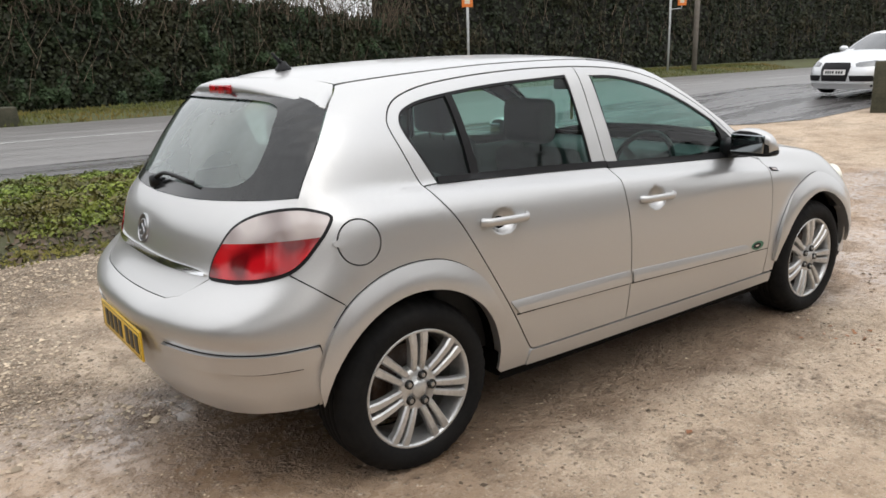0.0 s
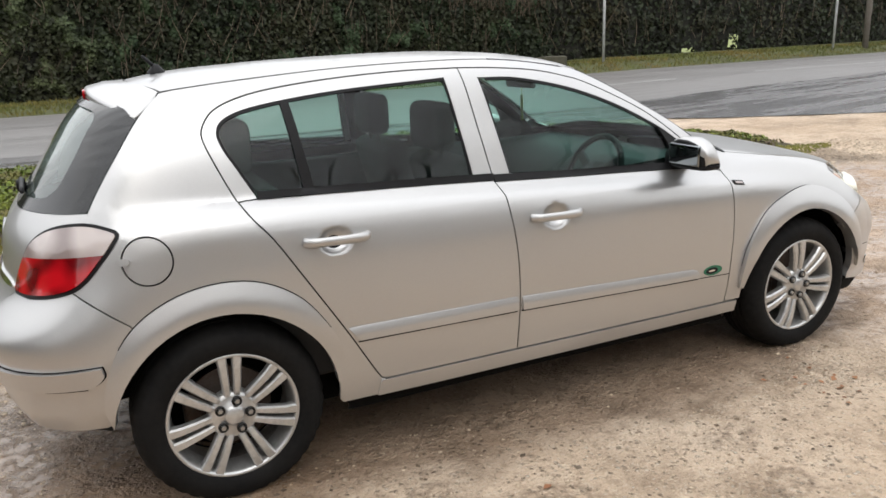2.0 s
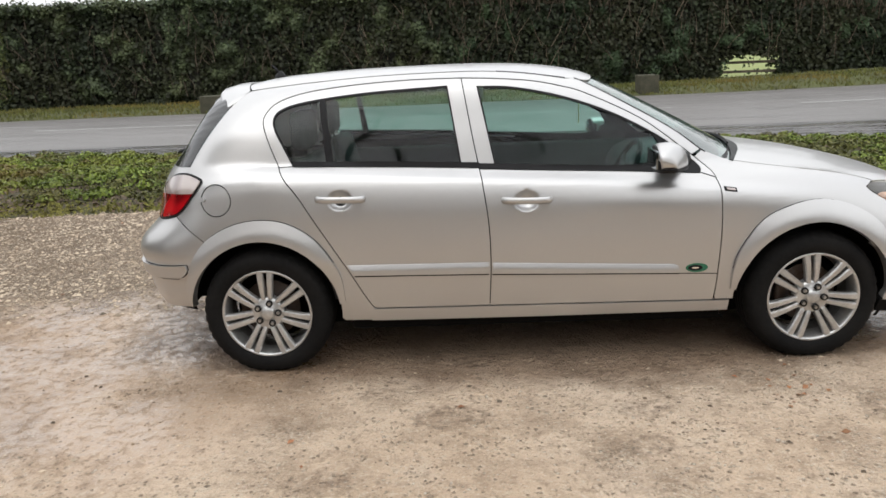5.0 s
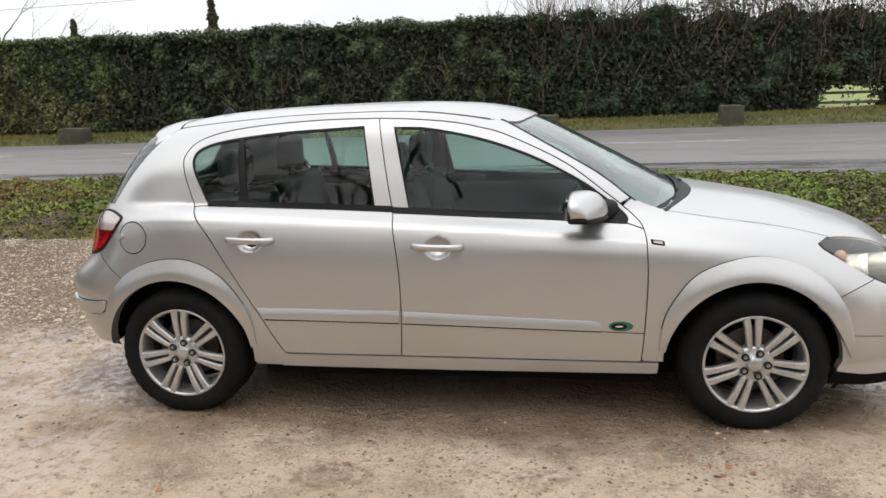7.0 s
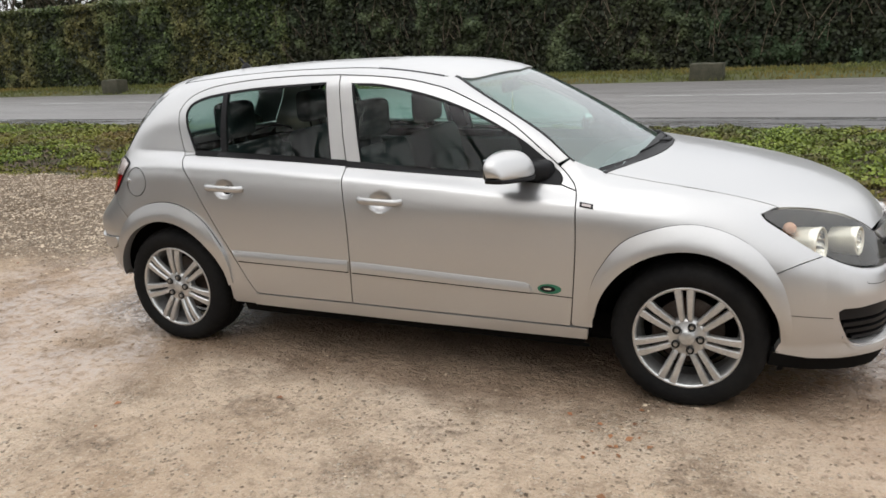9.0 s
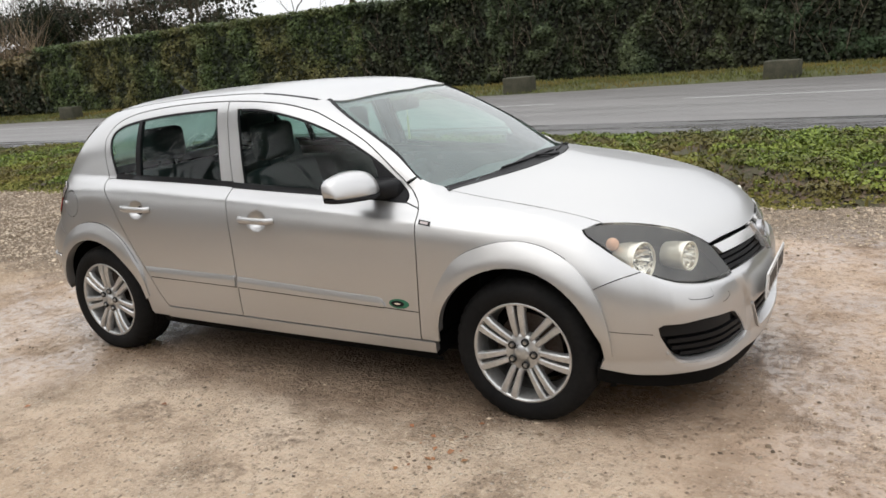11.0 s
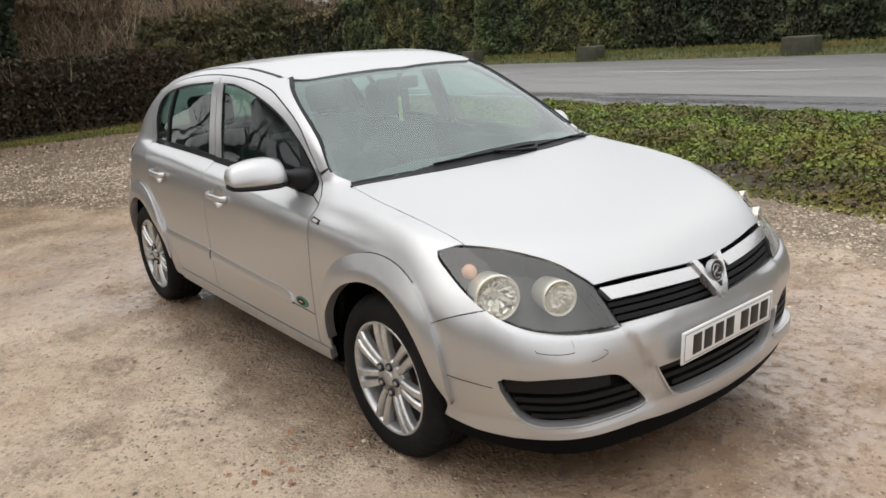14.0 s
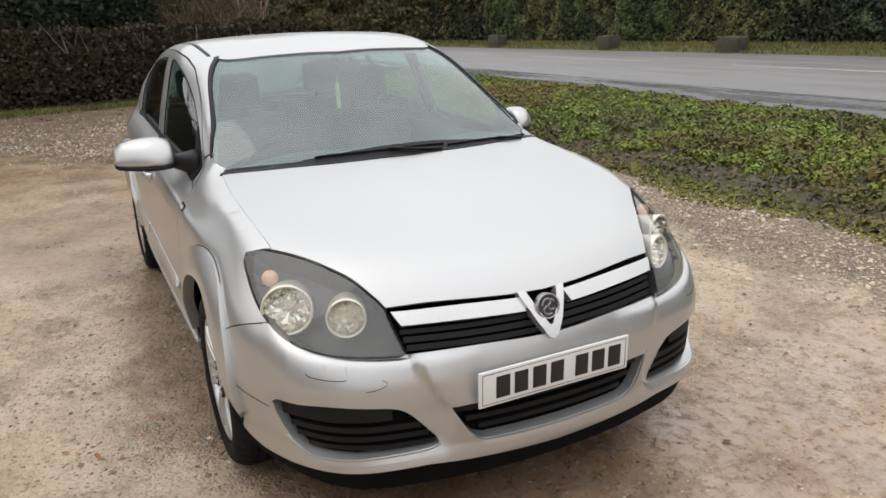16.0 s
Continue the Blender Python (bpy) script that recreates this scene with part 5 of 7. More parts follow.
def panel(name, polys, mode, mat, parent, off=0.0, step=(0.04, 0.04), fold=0.012, holes=(), both=False, disp=None, label="", extra=((), ())):
    """A sheet of the skin within an outline, with its edges folded in. both: also its mirror image. Returns the objects."""
    bm = bmesh.new()
    if not isinstance(polys[0][0], (tuple, list)):
        polys = [polys]
    for poly in polys:
        vs = [bm.verts.new((u, v, 0)) for u, v in poly]
        if holes:
            es = [bm.edges.new((vs[i - 1], vs[i])) for i in range(len(vs))]
            for h in holes:
                hv = [bm.verts.new((u, v, 0)) for u, v in h]
                es += [bm.edges.new((hv[i - 1], hv[i])) for i in range(len(hv))]
            bmesh.ops.triangle_fill(bm, edges=es, use_beauty=True)
        else:
            bm.faces.new(vs)
    lo = [min(v.co[k] for v in bm.verts) for k in (0, 1)]
    hi = [max(v.co[k] for v in bm.verts) for k in (0, 1)]
    for k in (0, 1):
        n = int((hi[k] - lo[k]) / step[k])
        cuts = [lo[k] + (hi[k] - lo[k]) * (i + 1) / (n + 1) for i in range(n)] + list(extra[k])
        for c in cuts:
            co, no = [0, 0, 0], [0, 0, 0]
            co[k], no[k] = c, 1
            bmesh.ops.bisect_plane(bm, geom=bm.verts[:] + bm.edges[:] + bm.faces[:], dist=1e-6, plane_co=co, plane_no=no)
    bmesh.ops.remove_doubles(bm, verts=bm.verts, dist=1e-5)
    normal = {}
    for v in bm.verts:
        u, w = v.co.x, v.co.y
        p, n = skin_point(mode, u, w)
        v.co = p + n * (off + (disp(u, w) if disp else 0) + (shoulder(u, w) if mode == "side" else 0))
        normal[v] = n
    bm.normal_update()
    if sum(f.normal.dot(normal[f.verts[0]]) * f.calc_area() for f in bm.faces) < 0:
        bmesh.ops.reverse_faces(bm, faces=bm.faces[:])
    if fold:
        rim = [e for e in bm.edges if e.is_boundary]
        at = {tuple(round(c, 5) for c in v.co): normal[v] for e in rim for v in e.verts}
        for e in rim:
            e.smooth = False
        r = bmesh.ops.extrude_edge_only(bm, edges=rim)
        for v in r["geom"]:
            if isinstance(v, bmesh.types.BMVert):
                v.co -= at[tuple(round(c, 5) for c in v.co)] * fold
        bmesh.ops.recalc_face_normals(bm, faces=bm.faces[:])
        if sum(f.normal.dot(normal[f.verts[0]]) * f.calc_area() for f in bm.faces if f.verts[0] in normal and all(v in normal for v in f.verts)) < 0:
            bmesh.ops.reverse_faces(bm, faces=bm.faces[:])
    other = bm.copy() if both else None
    made = [part(name, bm, mat, parent[0] if isinstance(parent, list) else parent, label)]
    if both:
        bmesh.ops.scale(other, vec=(1, -1, 1), verts=other.verts)
        bmesh.ops.reverse_faces(other, faces=other.faces[:])
        made.append(part(name, other, mat, parent[1] if isinstance(parent, list) else parent, label))
    return made


def pair(name, bm, mat, parent, label="", smooth=True):
    """A part and its mirror image on the other side of the car."""
    other = bm.copy()
    bmesh.ops.scale(other, vec=(1, -1, 1), verts=other.verts)
    bmesh.ops.reverse_faces(other, faces=other.faces[:])
    two = parent if isinstance(parent, list) else [parent, parent]
    return [part(name, bm, mat, two[0], label, smooth), part(name, other, mat, two[1], label, smooth)]

# ---- the silver hatchback ----
CAR = thing("hatchback_car", "silver five-door hatchback parked on wet gravel", "car")
G = 0.0025
FW, RW = (1.307, 0.298), (-1.307, 0.298)
arch_f = [(1.29 + .365 * math.cos(radians(a)), .305 + .365 * math.sin(radians(a))) for a in range(-4, 190, 6)]

b_seam = curve([(-.23, .312), (-.221, .5), (-.223, .66), (-.235, .79), (-.262, .96)], 4)
b_seam_up = curve([(-.262, .96), (-.292, 1.12), (-.333, 1.371)], 4)
cant_rear = curve([(-.333, 1.371), (-.56, 1.371), (-.80, 1.36), (-1.0, 1.341), (-1.13, 1.318), (-1.225, 1.283), (-1.272, 1.235), (-1.28, 1.187), (-1.245, 1.085), (-1.205, .99)], 5)
rear_seam = curve([(-1.205, .99), (-1.185, .95), (-1.12, .875), (-1.036, .74), (-.90, .515), (-.80, .34), (-.77, .314)], 5)
cant_front = curve([(-.333, 1.371), (-.17, 1.363), (0, 1.346), (.13, 1.319), (.255, 1.28), (.506, 1.158), (.69, 1.022), (.752, .973), (.795, .936), (.824, .908), (.838, .882)], 5)
front_seam = curve([(.838, .882), (.846, .83), (.852, .66), (.84, .41), (.83, .305)], 5)
rear_glass = curve([(-1.139, .997), (-1.19, 1.095), (-1.225, 1.165), (-1.232, 1.215), (-1.195, 1.255), (-1.077, 1.287), (-.794, 1.319), (-.402, 1.338)], 5)
rear_belt = curve([(-.344, .966), (-.6, .978), (-.85, .987), (-1.139, .997)], 4)
front_glass = curve([(-.26, 1.331), (-.098, 1.322), (.131, 1.274), (.357, 1.194), (.555, 1.093), (.66, 1.022), (.745, .955), (.772, .925), (.768, .904)], 5)
front_belt = curve([(.768, .904), (.505, .919), (.15, .936), (-.184, .954)], 4)


def dish(cx, cz):
    """The hollow behind a door handle."""
    def f(x, z):
        r = math.hypot((x - cx) / .056, (z - cz) / .045)
        return -.034 * (1 - r * r) ** .62 if r < 1 else 0.0
    return f


def fine(cx, cz):
    return ([cx + .007 * k for k in range(-9, 10)], [cz + .007 * k for k in range(-8, 9)])


rear_lower = inset(rear_seam + b_seam + rear_belt, G)
rear_frame = inset(cant_rear[:-1] + [cant_rear[-1]] + rear_glass + [(-.344, .966)] + b_seam_up[:-1], G)
front_lower = inset(b_seam + front_belt[::-1] + front_seam, G)
front_frame = inset(b_seam_up + cant_front[1:] + front_glass[::-1] + [(-.184, .954)], G)
rear_doors = panel("rear_door", [rear_lower, rear_frame], "side", PAINT, CAR, both=True, step=(.05, .012), disp=dish(-.915, .843), extra=fine(-.915, .843), label="silver rear passenger door")
front_doors = panel("front_door", [front_lower, front_frame], "side", PAINT, CAR, both=True, step=(.05, .012), disp=dish(-.048, .812), extra=fine(-.048, .812), label="silver front door")

# glass, rubber and trim of the doors
panel("door_window", rear_glass + [(-.344, .966)] + rear_belt[1:-1], "side", GLASS, rear_doors, off=-.008, fold=0, both=True, label="dark tinted window glass")
panel("door_window", front_glass[:-1] + front_belt, "side", GLASS, front_doors, off=-.008, fold=0, both=True, label="dark tinted window glass")
panel("window_rubber", ribbon(rear_glass[1:], .014), "side", BLACK, rear_doors, off=-.002, fold=.006, both=True)
panel("window_rubber", ribbon(front_glass[1:-1], .014), "side", BLACK, front_doors, off=-.002, fold=.006, both=True)
panel("belt_moulding", ribbon([(x, z + .010) for x, z in [(-.262, .9625)] + rear_belt], .026), "side", BLACK, rear_doors, off=.004, fold=.012, both=True)
panel("belt_moulding", ribbon([(x, z + .010) for x, z in front_belt + [(-.262, .958)]], .026), "side", BLACK, front_doors, off=.004, fold=.012, both=True)
panel("window_bar", [(-1.012, 1.298), (-.984, 1.301), (-.945, .99), (-.982, .99)], "side", BLACK, rear_doors, off=.0, fold=.02, both=True)
panel("mirror_sail", curve([(.556, 1.088), (.66, 1.018), (.742, .952), (.768, .925), (.763, .908)], 4) + [(.62, .912), (.598, 1.02)], "side", BLACK, front_doors, off=.004, fold=.014, both=True)

for path, doors in (([(-.401, 1.332), (-.376, 1.18), (-.346, .975)], rear_doors), ([(-.258, 1.328), (-.226, 1.16), (-.188, .962)], front_doors)):
    panel("window_rubber", ribbon(path, .012), "side", BLACK, doors, off=-.002, fold=.006, both=True)

# seals behind the shut lines
seal = cant_rear[::-1][:-1] + cant_front
panel("door_seal", ribbon(seal, .05), "side", DARK, CAR, off=-.014, fold=0, both=True)
panel("door_seal", ribbon(b_seam_up, .09), "side", DARK, CAR, off=-.014, fold=0, both=True)

# raised strips and handles
strip_r = inset([(-.905, .538), (-.232, .531), (-.227, .527), (-.227, .478), (-.232, .473), (-.865, .482)], .003)
strip_f = inset([(-.215, .529), (.63, .494), (.655, .485), (.672, .452), (.66, .447), (-.215, .472)], .003)
ridge = lambda d: .0065 * max(0.0, min(1.0, d / .028)) ** .8 + .0035 * max(0.0, min(1.0, d / .05))
tilt_r = lambda x, z: ridge(.535 - z)
tilt_f = lambda x, z: ridge(.529 - .041 * (x + .215) - z)
panel("rub_strip", strip_r, "side", PAINT, rear_doors, off=.002, fold=.022, both=True, disp=tilt_r, step=(.04, .005))
panel("rub_strip", strip_f, "side", PAINT, front_doors, off=.002, fold=.022, both=True, disp=tilt_f, step=(.04, .005))
# dark ribbons below the rub strips: the shadow under them, drawn in
panel("strip_groove", ribbon([(-.868, .4785), (-.55, .4755), (-.232, .4700)], .007), "side", DARK, rear_doors, off=.0012, fold=0, both=True)
panel("strip_groove", ribbon([(-.215, .4690), (.2, .4575), (.66, .4440)], .007), "side", DARK, front_doors, off=.0012, fold=0, both=True)
panel("strip_groove", ribbon([(.655, .445), (.84, .438)], .004), "side", DARK, front_doors, off=.0008, fold=0, both=True)
for doors, x0, x1, z in ((rear_doors, -1.022, -.803, .852), (front_doors, -.158, .06, .820)):
    bm = bmesh.new()
    yd = skin_point("side", (x0 + x1) / 2, z)[0].y
    pts = [(x0, yd - .006, z), (x0 + .02, yd - .026, z), (x0 + .06, yd - .034, z), (x1 - .06, yd - .035, z - .002), (x1 - .02, yd - .028, z - .003), (x1, yd - .006, z - .003)]
    rings = tube(bm, curve(pts, 4), 0.0125, 10)
    for r in rings:
        c = sum((v.co for v in r), Vector()) / len(r)
        for v in r:
            v.co.z = c.z + (v.co.z - c.z) * 1.25
            v.co.y = c.y + (v.co.y - c.y) * .75
    pair("door_handle", bm, PAINT, doors, "silver bar handle over a hollow")
bm = bmesh.new()
yd = skin_point("side", -.145, .82)[0].y
lathe(bm, [(0, -.004), (.006, -.004), (.0075, 0)], 14)
bmesh.ops.translate(bm, verts=bm.verts, vec=(-.135, yd - .030, .8205))
part("lock", bm, CHROME, front_doors[0])

# oval badge low on the front doors
GREEN = material("green_enamel", (0.02, 0.16, 0.09), 0.3, vary=0.3, scale=60)
oval = [(.742 + .052 * math.cos(a), .470 + .022 * math.sin(a)) for a in np.linspace(0, math.tau, 28, endpoint=False)]
oval2 = [(.735 + .034 * math.cos(a), .470 + .014 * math.sin(a)) for a in np.linspace(0, math.tau, 24, endpoint=False)]
oval3 = [(.735 + .017 * math.cos(a), .470 + .004 * math.sin(a)) for a in np.linspace(0, math.tau, 20, endpoint=False)]
for pl, mt, of in ((oval, GREEN, .002), (oval2, BLACK, .003), (oval3, CHROME, .004)):
    panel("door_badge", pl, "side", mt, front_doors, off=of, fold=.003, both=True)

# headlamp outline round the nose
HL = curve([(-64.6, .806), (-63.2, .817), (-59.3, .820), (-52, .811), (-45.2, .794), (-38.3, .765), (-33.3, .722), (-31.2, .697)], 4)
HL_IN = curve([(-31.2, .697), (-29.3, .640), (-27.3, .578)], 3)
HL_LOW = curve([(-27.3, .578), (-33.1, .582), (-38.8, .589), (-43.8, .601), (-48.3, .624), (-52.3, .656)], 4)
HL_OUT = curve([(-52.3, .656), (-56.8, .705), (-60.8, .752), (-63.8, .786), (-64.6, .806)], 4)
K = 0.0145
bump_seam = curve([(1.545, .555), (1.62, .597), (1.70, .632), to_side("front", [(-52.3, .656)])[0]], 4)
shut = curve([(.93, -.690), (1.12, -.703), (1.324, -.704), (1.48, -.699), (1.612, -.689)], 12)
shut_side = to_side("plan", shut)

# wings
wing = [(.838, .3065)] + front_seam[::-1][1:] + [(.824, .908), (.795, .936), (.752, .973), (.794, 1.0), (.85, .973), (.888, .956)] + shut_side + to_side("front", [(-60.8, .819)] + HL_OUT[::-1][0:]) + bump_seam[::-1][1:]
wing += [p for p in arch_f if math.atan2(p[1] - .305, p[0] - 1.29) > math.atan2(.555 - .305, 1.545 - 1.29) and p[1] > .308] + [(.9252, .3055), (.88, .3058)]
wing_in = inset(wing, G)
k0 = len(front_seam) + 6
wing_in[k0 - 3:k0] = [(.793, 1.0), (.85, .9752), (.888, .9582)]
wing_in[k0:k0 + len(shut_side)] = [(x, z + .0004) for x, z in shut_side]
panel("front_wing", wing_in, "side", PAINT, CAR, both=True, step=(.035, .013), label="silver front wing", fold=.008)
panel("sill", inset(curve([(-.79, .3130), (-.23, .3108), (.2, .3078), (.86, .3035)], 3) + [(.906, .3030), (.903, .262), (.902, .250), (0, .247), (-.803, .250), (-.803, .262)], .0015), "side", PAINT, CAR, off=.006, both=True, fold=.03, label="silver sill")

# rear side: quarter, cant rail and front pillar in one sheet
ditch = curve([(.20, -.548), (.0, -.552), (-.36, -.548), (-.8, -.537), (-1.1, -.52), (-1.375, -.484)], 6)
screen_edge = curve([(.907, .951), (.85, .975), (.794, 1.0), (.659, 1.103), (.45, 1.225), (.253, 1.332), (.20, 1.349)], 5)
gate_seam = curve([(-1.378, 1.341), (-1.46, 1.27), (-1.544, 1.163), (-1.608, 1.072), (-1.648, 1.006), (-1.662, .976)], 5)
rear_bump = [(-1.735, .778), (-1.724, .774), (-1.663, .729), (-1.582, .668), (-1.53, .59)]
quarter = rear_seam[::-1] + cant_rear[::-1][1:] + [p for p in cant_front[1:] if p[0] < .735] + [(.742, .981), (.790, 1.006)] + screen_edge[11:] + to_side("plan", ditch[1:-1]) + gate_seam + [(-1.70, .88)] + rear_bump
quarter += [(-1.305 + .362 * math.cos(radians(a)), .305 + .362 * math.sin(radians(a))) for a in range(126, -9, -6)] + [(-.93, .250), (-.80, .250)]
fuel = [(-1.504 + .073 * math.cos(a), .857 + .073 * math.sin(a)) for a in np.linspace(0, math.tau, 40, endpoint=False)]
panel("rear_quarter", inset(quarter, G), "side", PAINT, CAR, both=False, holes=(inset(fuel, -.0025),), step=(.035, .013), label="silver rear quarter and roof rail")
q2 = panel("rear_quarter", inset(quarter, G), "side", PAINT, CAR, both=False, step=(.035, .013), label="silver rear quarter and roof rail")[0]
for v in q2.data.vertices:
    v.co.y = -v.co.y
q2.data.flip_normals()
flap = panel("fuel_flap", inset(fuel, .0025), "side", PAINT, CAR, step=(.02, .02), fold=.01, label="round silver fuel flap")[0]
panel("flap_catch", [(-1.572 + .020 * math.cos(a), .862 + .011 * math.sin(a)) for a in np.linspace(0, math.tau, 16, endpoint=False)], "side", PAINT, flap, off=.012, fold=.012)

# wheel arch lips
def flare(cx, low=.35):
    """The lip leans outwards towards the wheel, with a narrow upright rim."""
    return lambda x, z: .020 * max(0, min(1, (.468 - math.hypot(x - cx, z - .305)) / .075)) * max(0, min(1, (z - (low if x < cx else .28 if cx > 0 else .42)) / .14))


lip_out = curve([(.905, .36), (.912, .46), (.945, .56), (1.04, .688), (1.17, .748), (1.31, .768), (1.45, .738), (1.565, .668), (1.640, .57), (1.672, .48), (1.686, .40), (1.688, .335)], 4)
lip_in = [(1.29 + .363 * math.cos(radians(a)), .305 + .363 * math.sin(radians(a))) for a in range(28, 173, 6)]
panel("wheel_arch_lip", lip_out + lip_in, "side", PAINT, CAR, off=.008, fold=.04, both=True, step=(.02, .02), disp=flare(1.29), label="silver flared wheel arch lip")
# dark ribbon along the lip's outer edge: its shadow line put in as colour
panel("lip_joint", ribbon(lip_out[4:-18], .005), "side", DARK, CAR, off=.001, fold=0, both=True, step=(.03, .03))
lip_out = curve([(-1.664, .345), (-1.679, .41), (-1.672, .48), (-1.635, .58), (-1.56, .672), (-1.44, .738), (-1.30, .762), (-1.17, .742), (-1.05, .668), (-.963, .55), (-.93, .47), (-.92, .36)], 4)
lip_in = [(-1.305 + .360 * math.cos(radians(a)), .305 + .360 * math.sin(radians(a))) for a in range(6, 175, 6)]
panel("wheel_arch_lip", lip_out + lip_in, "side", PAINT, CAR, off=.008, fold=.04, both=True, step=(.02, .02), disp=flare(-1.305, .22), label="silver flared wheel arch lip")
panel("lip_joint", ribbon(lip_out[11:-8], .006), "side", DARK, CAR, off=.001, fold=0, both=True, step=(.03, .03))

# bonnet, screen, roof
GT = curve([(-31.2, .697), (-24, .702), (-16.8, .699), (-8, .692), (0, .688)], 4)
GB = curve([(-27.3, .585), (-14.8, .586), (-6.2, .581), (0, .578)], 4)
half = curve([(1.135, 0), (1.12, -.2), (1.075, -.38), (1.02, -.52), (.955, -.675)], 4) + shut[1:] + to_plan("front", HL[8:] + GT[1:])
bonnet_poly = half + [(u, -v) for u, v in half[::-1]][1:-1]
panel("bonnet", inset(bonnet_poly, .0022), "plan", PAINT, CAR, off=.0015, step=(.04, .04), fold=.012, label="silver bonnet")
half = curve([(.372, 0), (.345, -.25), (.30, -.47), (.215, -.545)], 5) + [(p.x, p.y) for p in (skin_point("side", x, z)[0] for x, z in screen_edge[::-1][6:])] + curve([(.930, -.697), (1.0, -.56), (1.062, -.38), (1.107, -.2), (1.122, 0)], 4)
screen_poly = half + [(u, -v) for u, v in half[::-1]][1:-1]
panel("windscreen", screen_poly, "plan", SCREEN, CAR, off=-.008, fold=0, step=(.04, .06), label="windscreen glass with a dark border")
clear_half = curve([(.405, 0), (.378, -.25), (.345, -.42), (.325, -.490), (.355, -.540), (.55, -.604), (.75, -.656), (.868, -.680), (.910, -.62), (.965, -.38), (1.015, -.2), (1.03, 0)], 4)
clear_part = clear_half + [(u, -v) for u, v in clear_half[::-1]][1:-1]
FRIT = material("screen_border", (0.035, 0.036, 0.038), 0.2, vary=0.3, scale=30)
panel("screen_border", screen_poly, "plan", FRIT, CAR, off=-.0125, fold=0, holes=(clear_part,), step=(.04, .06))
half = curve([(.372, 0), (.345, -.25), (.30, -.47), (.215, -.545)], 5) + ditch[1:] + curve([(-1.375, -.484), (-1.42, -.33), (-1.445, -.15), (-1.452, 0)], 4)[1:]
panel("roof", inset(half + [(u, -v) for u, v in half[::-1]][1:-1], .004), "plan", PAINT, CAR, step=(.06, .05), fold=.015, label="silver roof")
panel("roof_gutter", ribbon(ditch, .014), "plan", BLACK, CAR, off=-.004, fold=0, both=True)
panel("roof_gutter_trim", ribbon(ditch[1:10], .015), "plan", BLACK, CAR, off=.001, fold=.004, both=True)
panel("screen_trim", ribbon(screen_edge[9:-2], .006), "side", BLACK, CAR, off=.0005, fold=.006, both=True)

# tail: gate, rear screen, bumper
gate_low = [(0, .662), (-.36, .664), (-.43, .682), (-.515, .745), (-.60, .79), (-.69, .88), (-.716, .976), (-.703, 1.004)]
gate_top = curve([(-.703, 1.004), (-.587, .993), (-.351, .981), (0, .972)], 4)
g = gate_low + gate_top[1:]
gate = panel("tailgate", inset(g + [(-u, v) for u, v in g[::-1]][1:-1], .0014), "back", PAINT, CAR, step=(.04, .03), fold=.015, label="silver tailgate")[0]
w = curve([(0, 1.33), (-.28, 1.325), (-.49, 1.305), (-.575, 1.272)], 4) + [(p.y, p.z) for p in (skin_point("side", x, z)[0] for x, z in gate_seam[5:-5])] + gate_top[1:]
RFRIT = material("rear_screen_border", (0.022, 0.023, 0.024), 0.12, vary=0.3, scale=30)
RGLASS = glass_material("rear_screen_glass", (0.66, 0.76, 0.73), mirror=0.14, mist=0.36, bloom=(0.58, 0.70, 0.67))
panel("rear_screen", w + [(-u, v) for u, v in w[::-1]][1:-1], "back", RGLASS, gate, off=-.006, fold=0, step=(.05, .04), label="dark rear window glass")
win = curve([(0, 1.30), (-.32, 1.297), (-.455, 1.275), (-.50, 1.21), (-.53, 1.13), (-.52, 1.055), (-.41, 1.02), (0, 1.015)], 4)
panel("rear_screen_border", w + [(-u, v) for u, v in w[::-1]][1:-1], "back", RFRIT, gate, off=.001, fold=0, holes=(win + [(-u, v) for u, v in win[::-1]][1:-1],), step=(.05, .04))
cs = [(0, .772), (-.25, .771), (-.42, .768), (-.488, .759), (-.490, .749), (-.42, .747), (-.25, .748), (0, .749)]
panel("tailgate_handle_strip", curve(cs[:4], 4) + curve(cs[4:], 4) + [(-u, v) for u, v in curve(cs[4:], 4)[::-1]][1:] + [(-u, v) for u, v in curve(cs[:4], 4)[::-1]][:-1], "back", CHROME, gate, off=.007, fold=.010, step=(.05, .02), label="bright chrome handle strip")
rb = to_rear(rear_bump[1:]) + to_rear([(-1.305 + .362 * math.cos(radians(a)), .305 + .362 * math.sin(radians(a))) for a in (134, 142, 150, 158, 166, 173)]) + [(-60, .332), (-54, .318), (-47, .308), (-30, .297), (-12, .292), (0, .292)]
rb = [(-36.8, .745), (-44, .742), (-50, .757), (-55.6, .777)] + rb
rb_top = [(math.degrees(math.atan2(p.y, -1.2 - p.x)), p.z) for p in (skin_point("back", y, z)[0] for y, z in ((0, .662), (-.36, .664), (-.43, .682), (-.515, .745)))]
rb = rb_top + rb[1:]
def shelf(u, z):
    """The bumper stands out in a shelf below the tailgate and the lamps."""
    a = abs(u)
    top_z = float(np.interp(a, (0, 20, 34, 38, 44, 50, 55), (.662, .664, .735, .745, .742, .757, .777)))
    s = max(0.0, min(1.0, (top_z - .003 - z) / (top_z - .598)))
    return .015 * s * max(0.0, min(1.0, (64 - a) / 14)) * max(0.0, min(1.0, (z - .44) / .14))


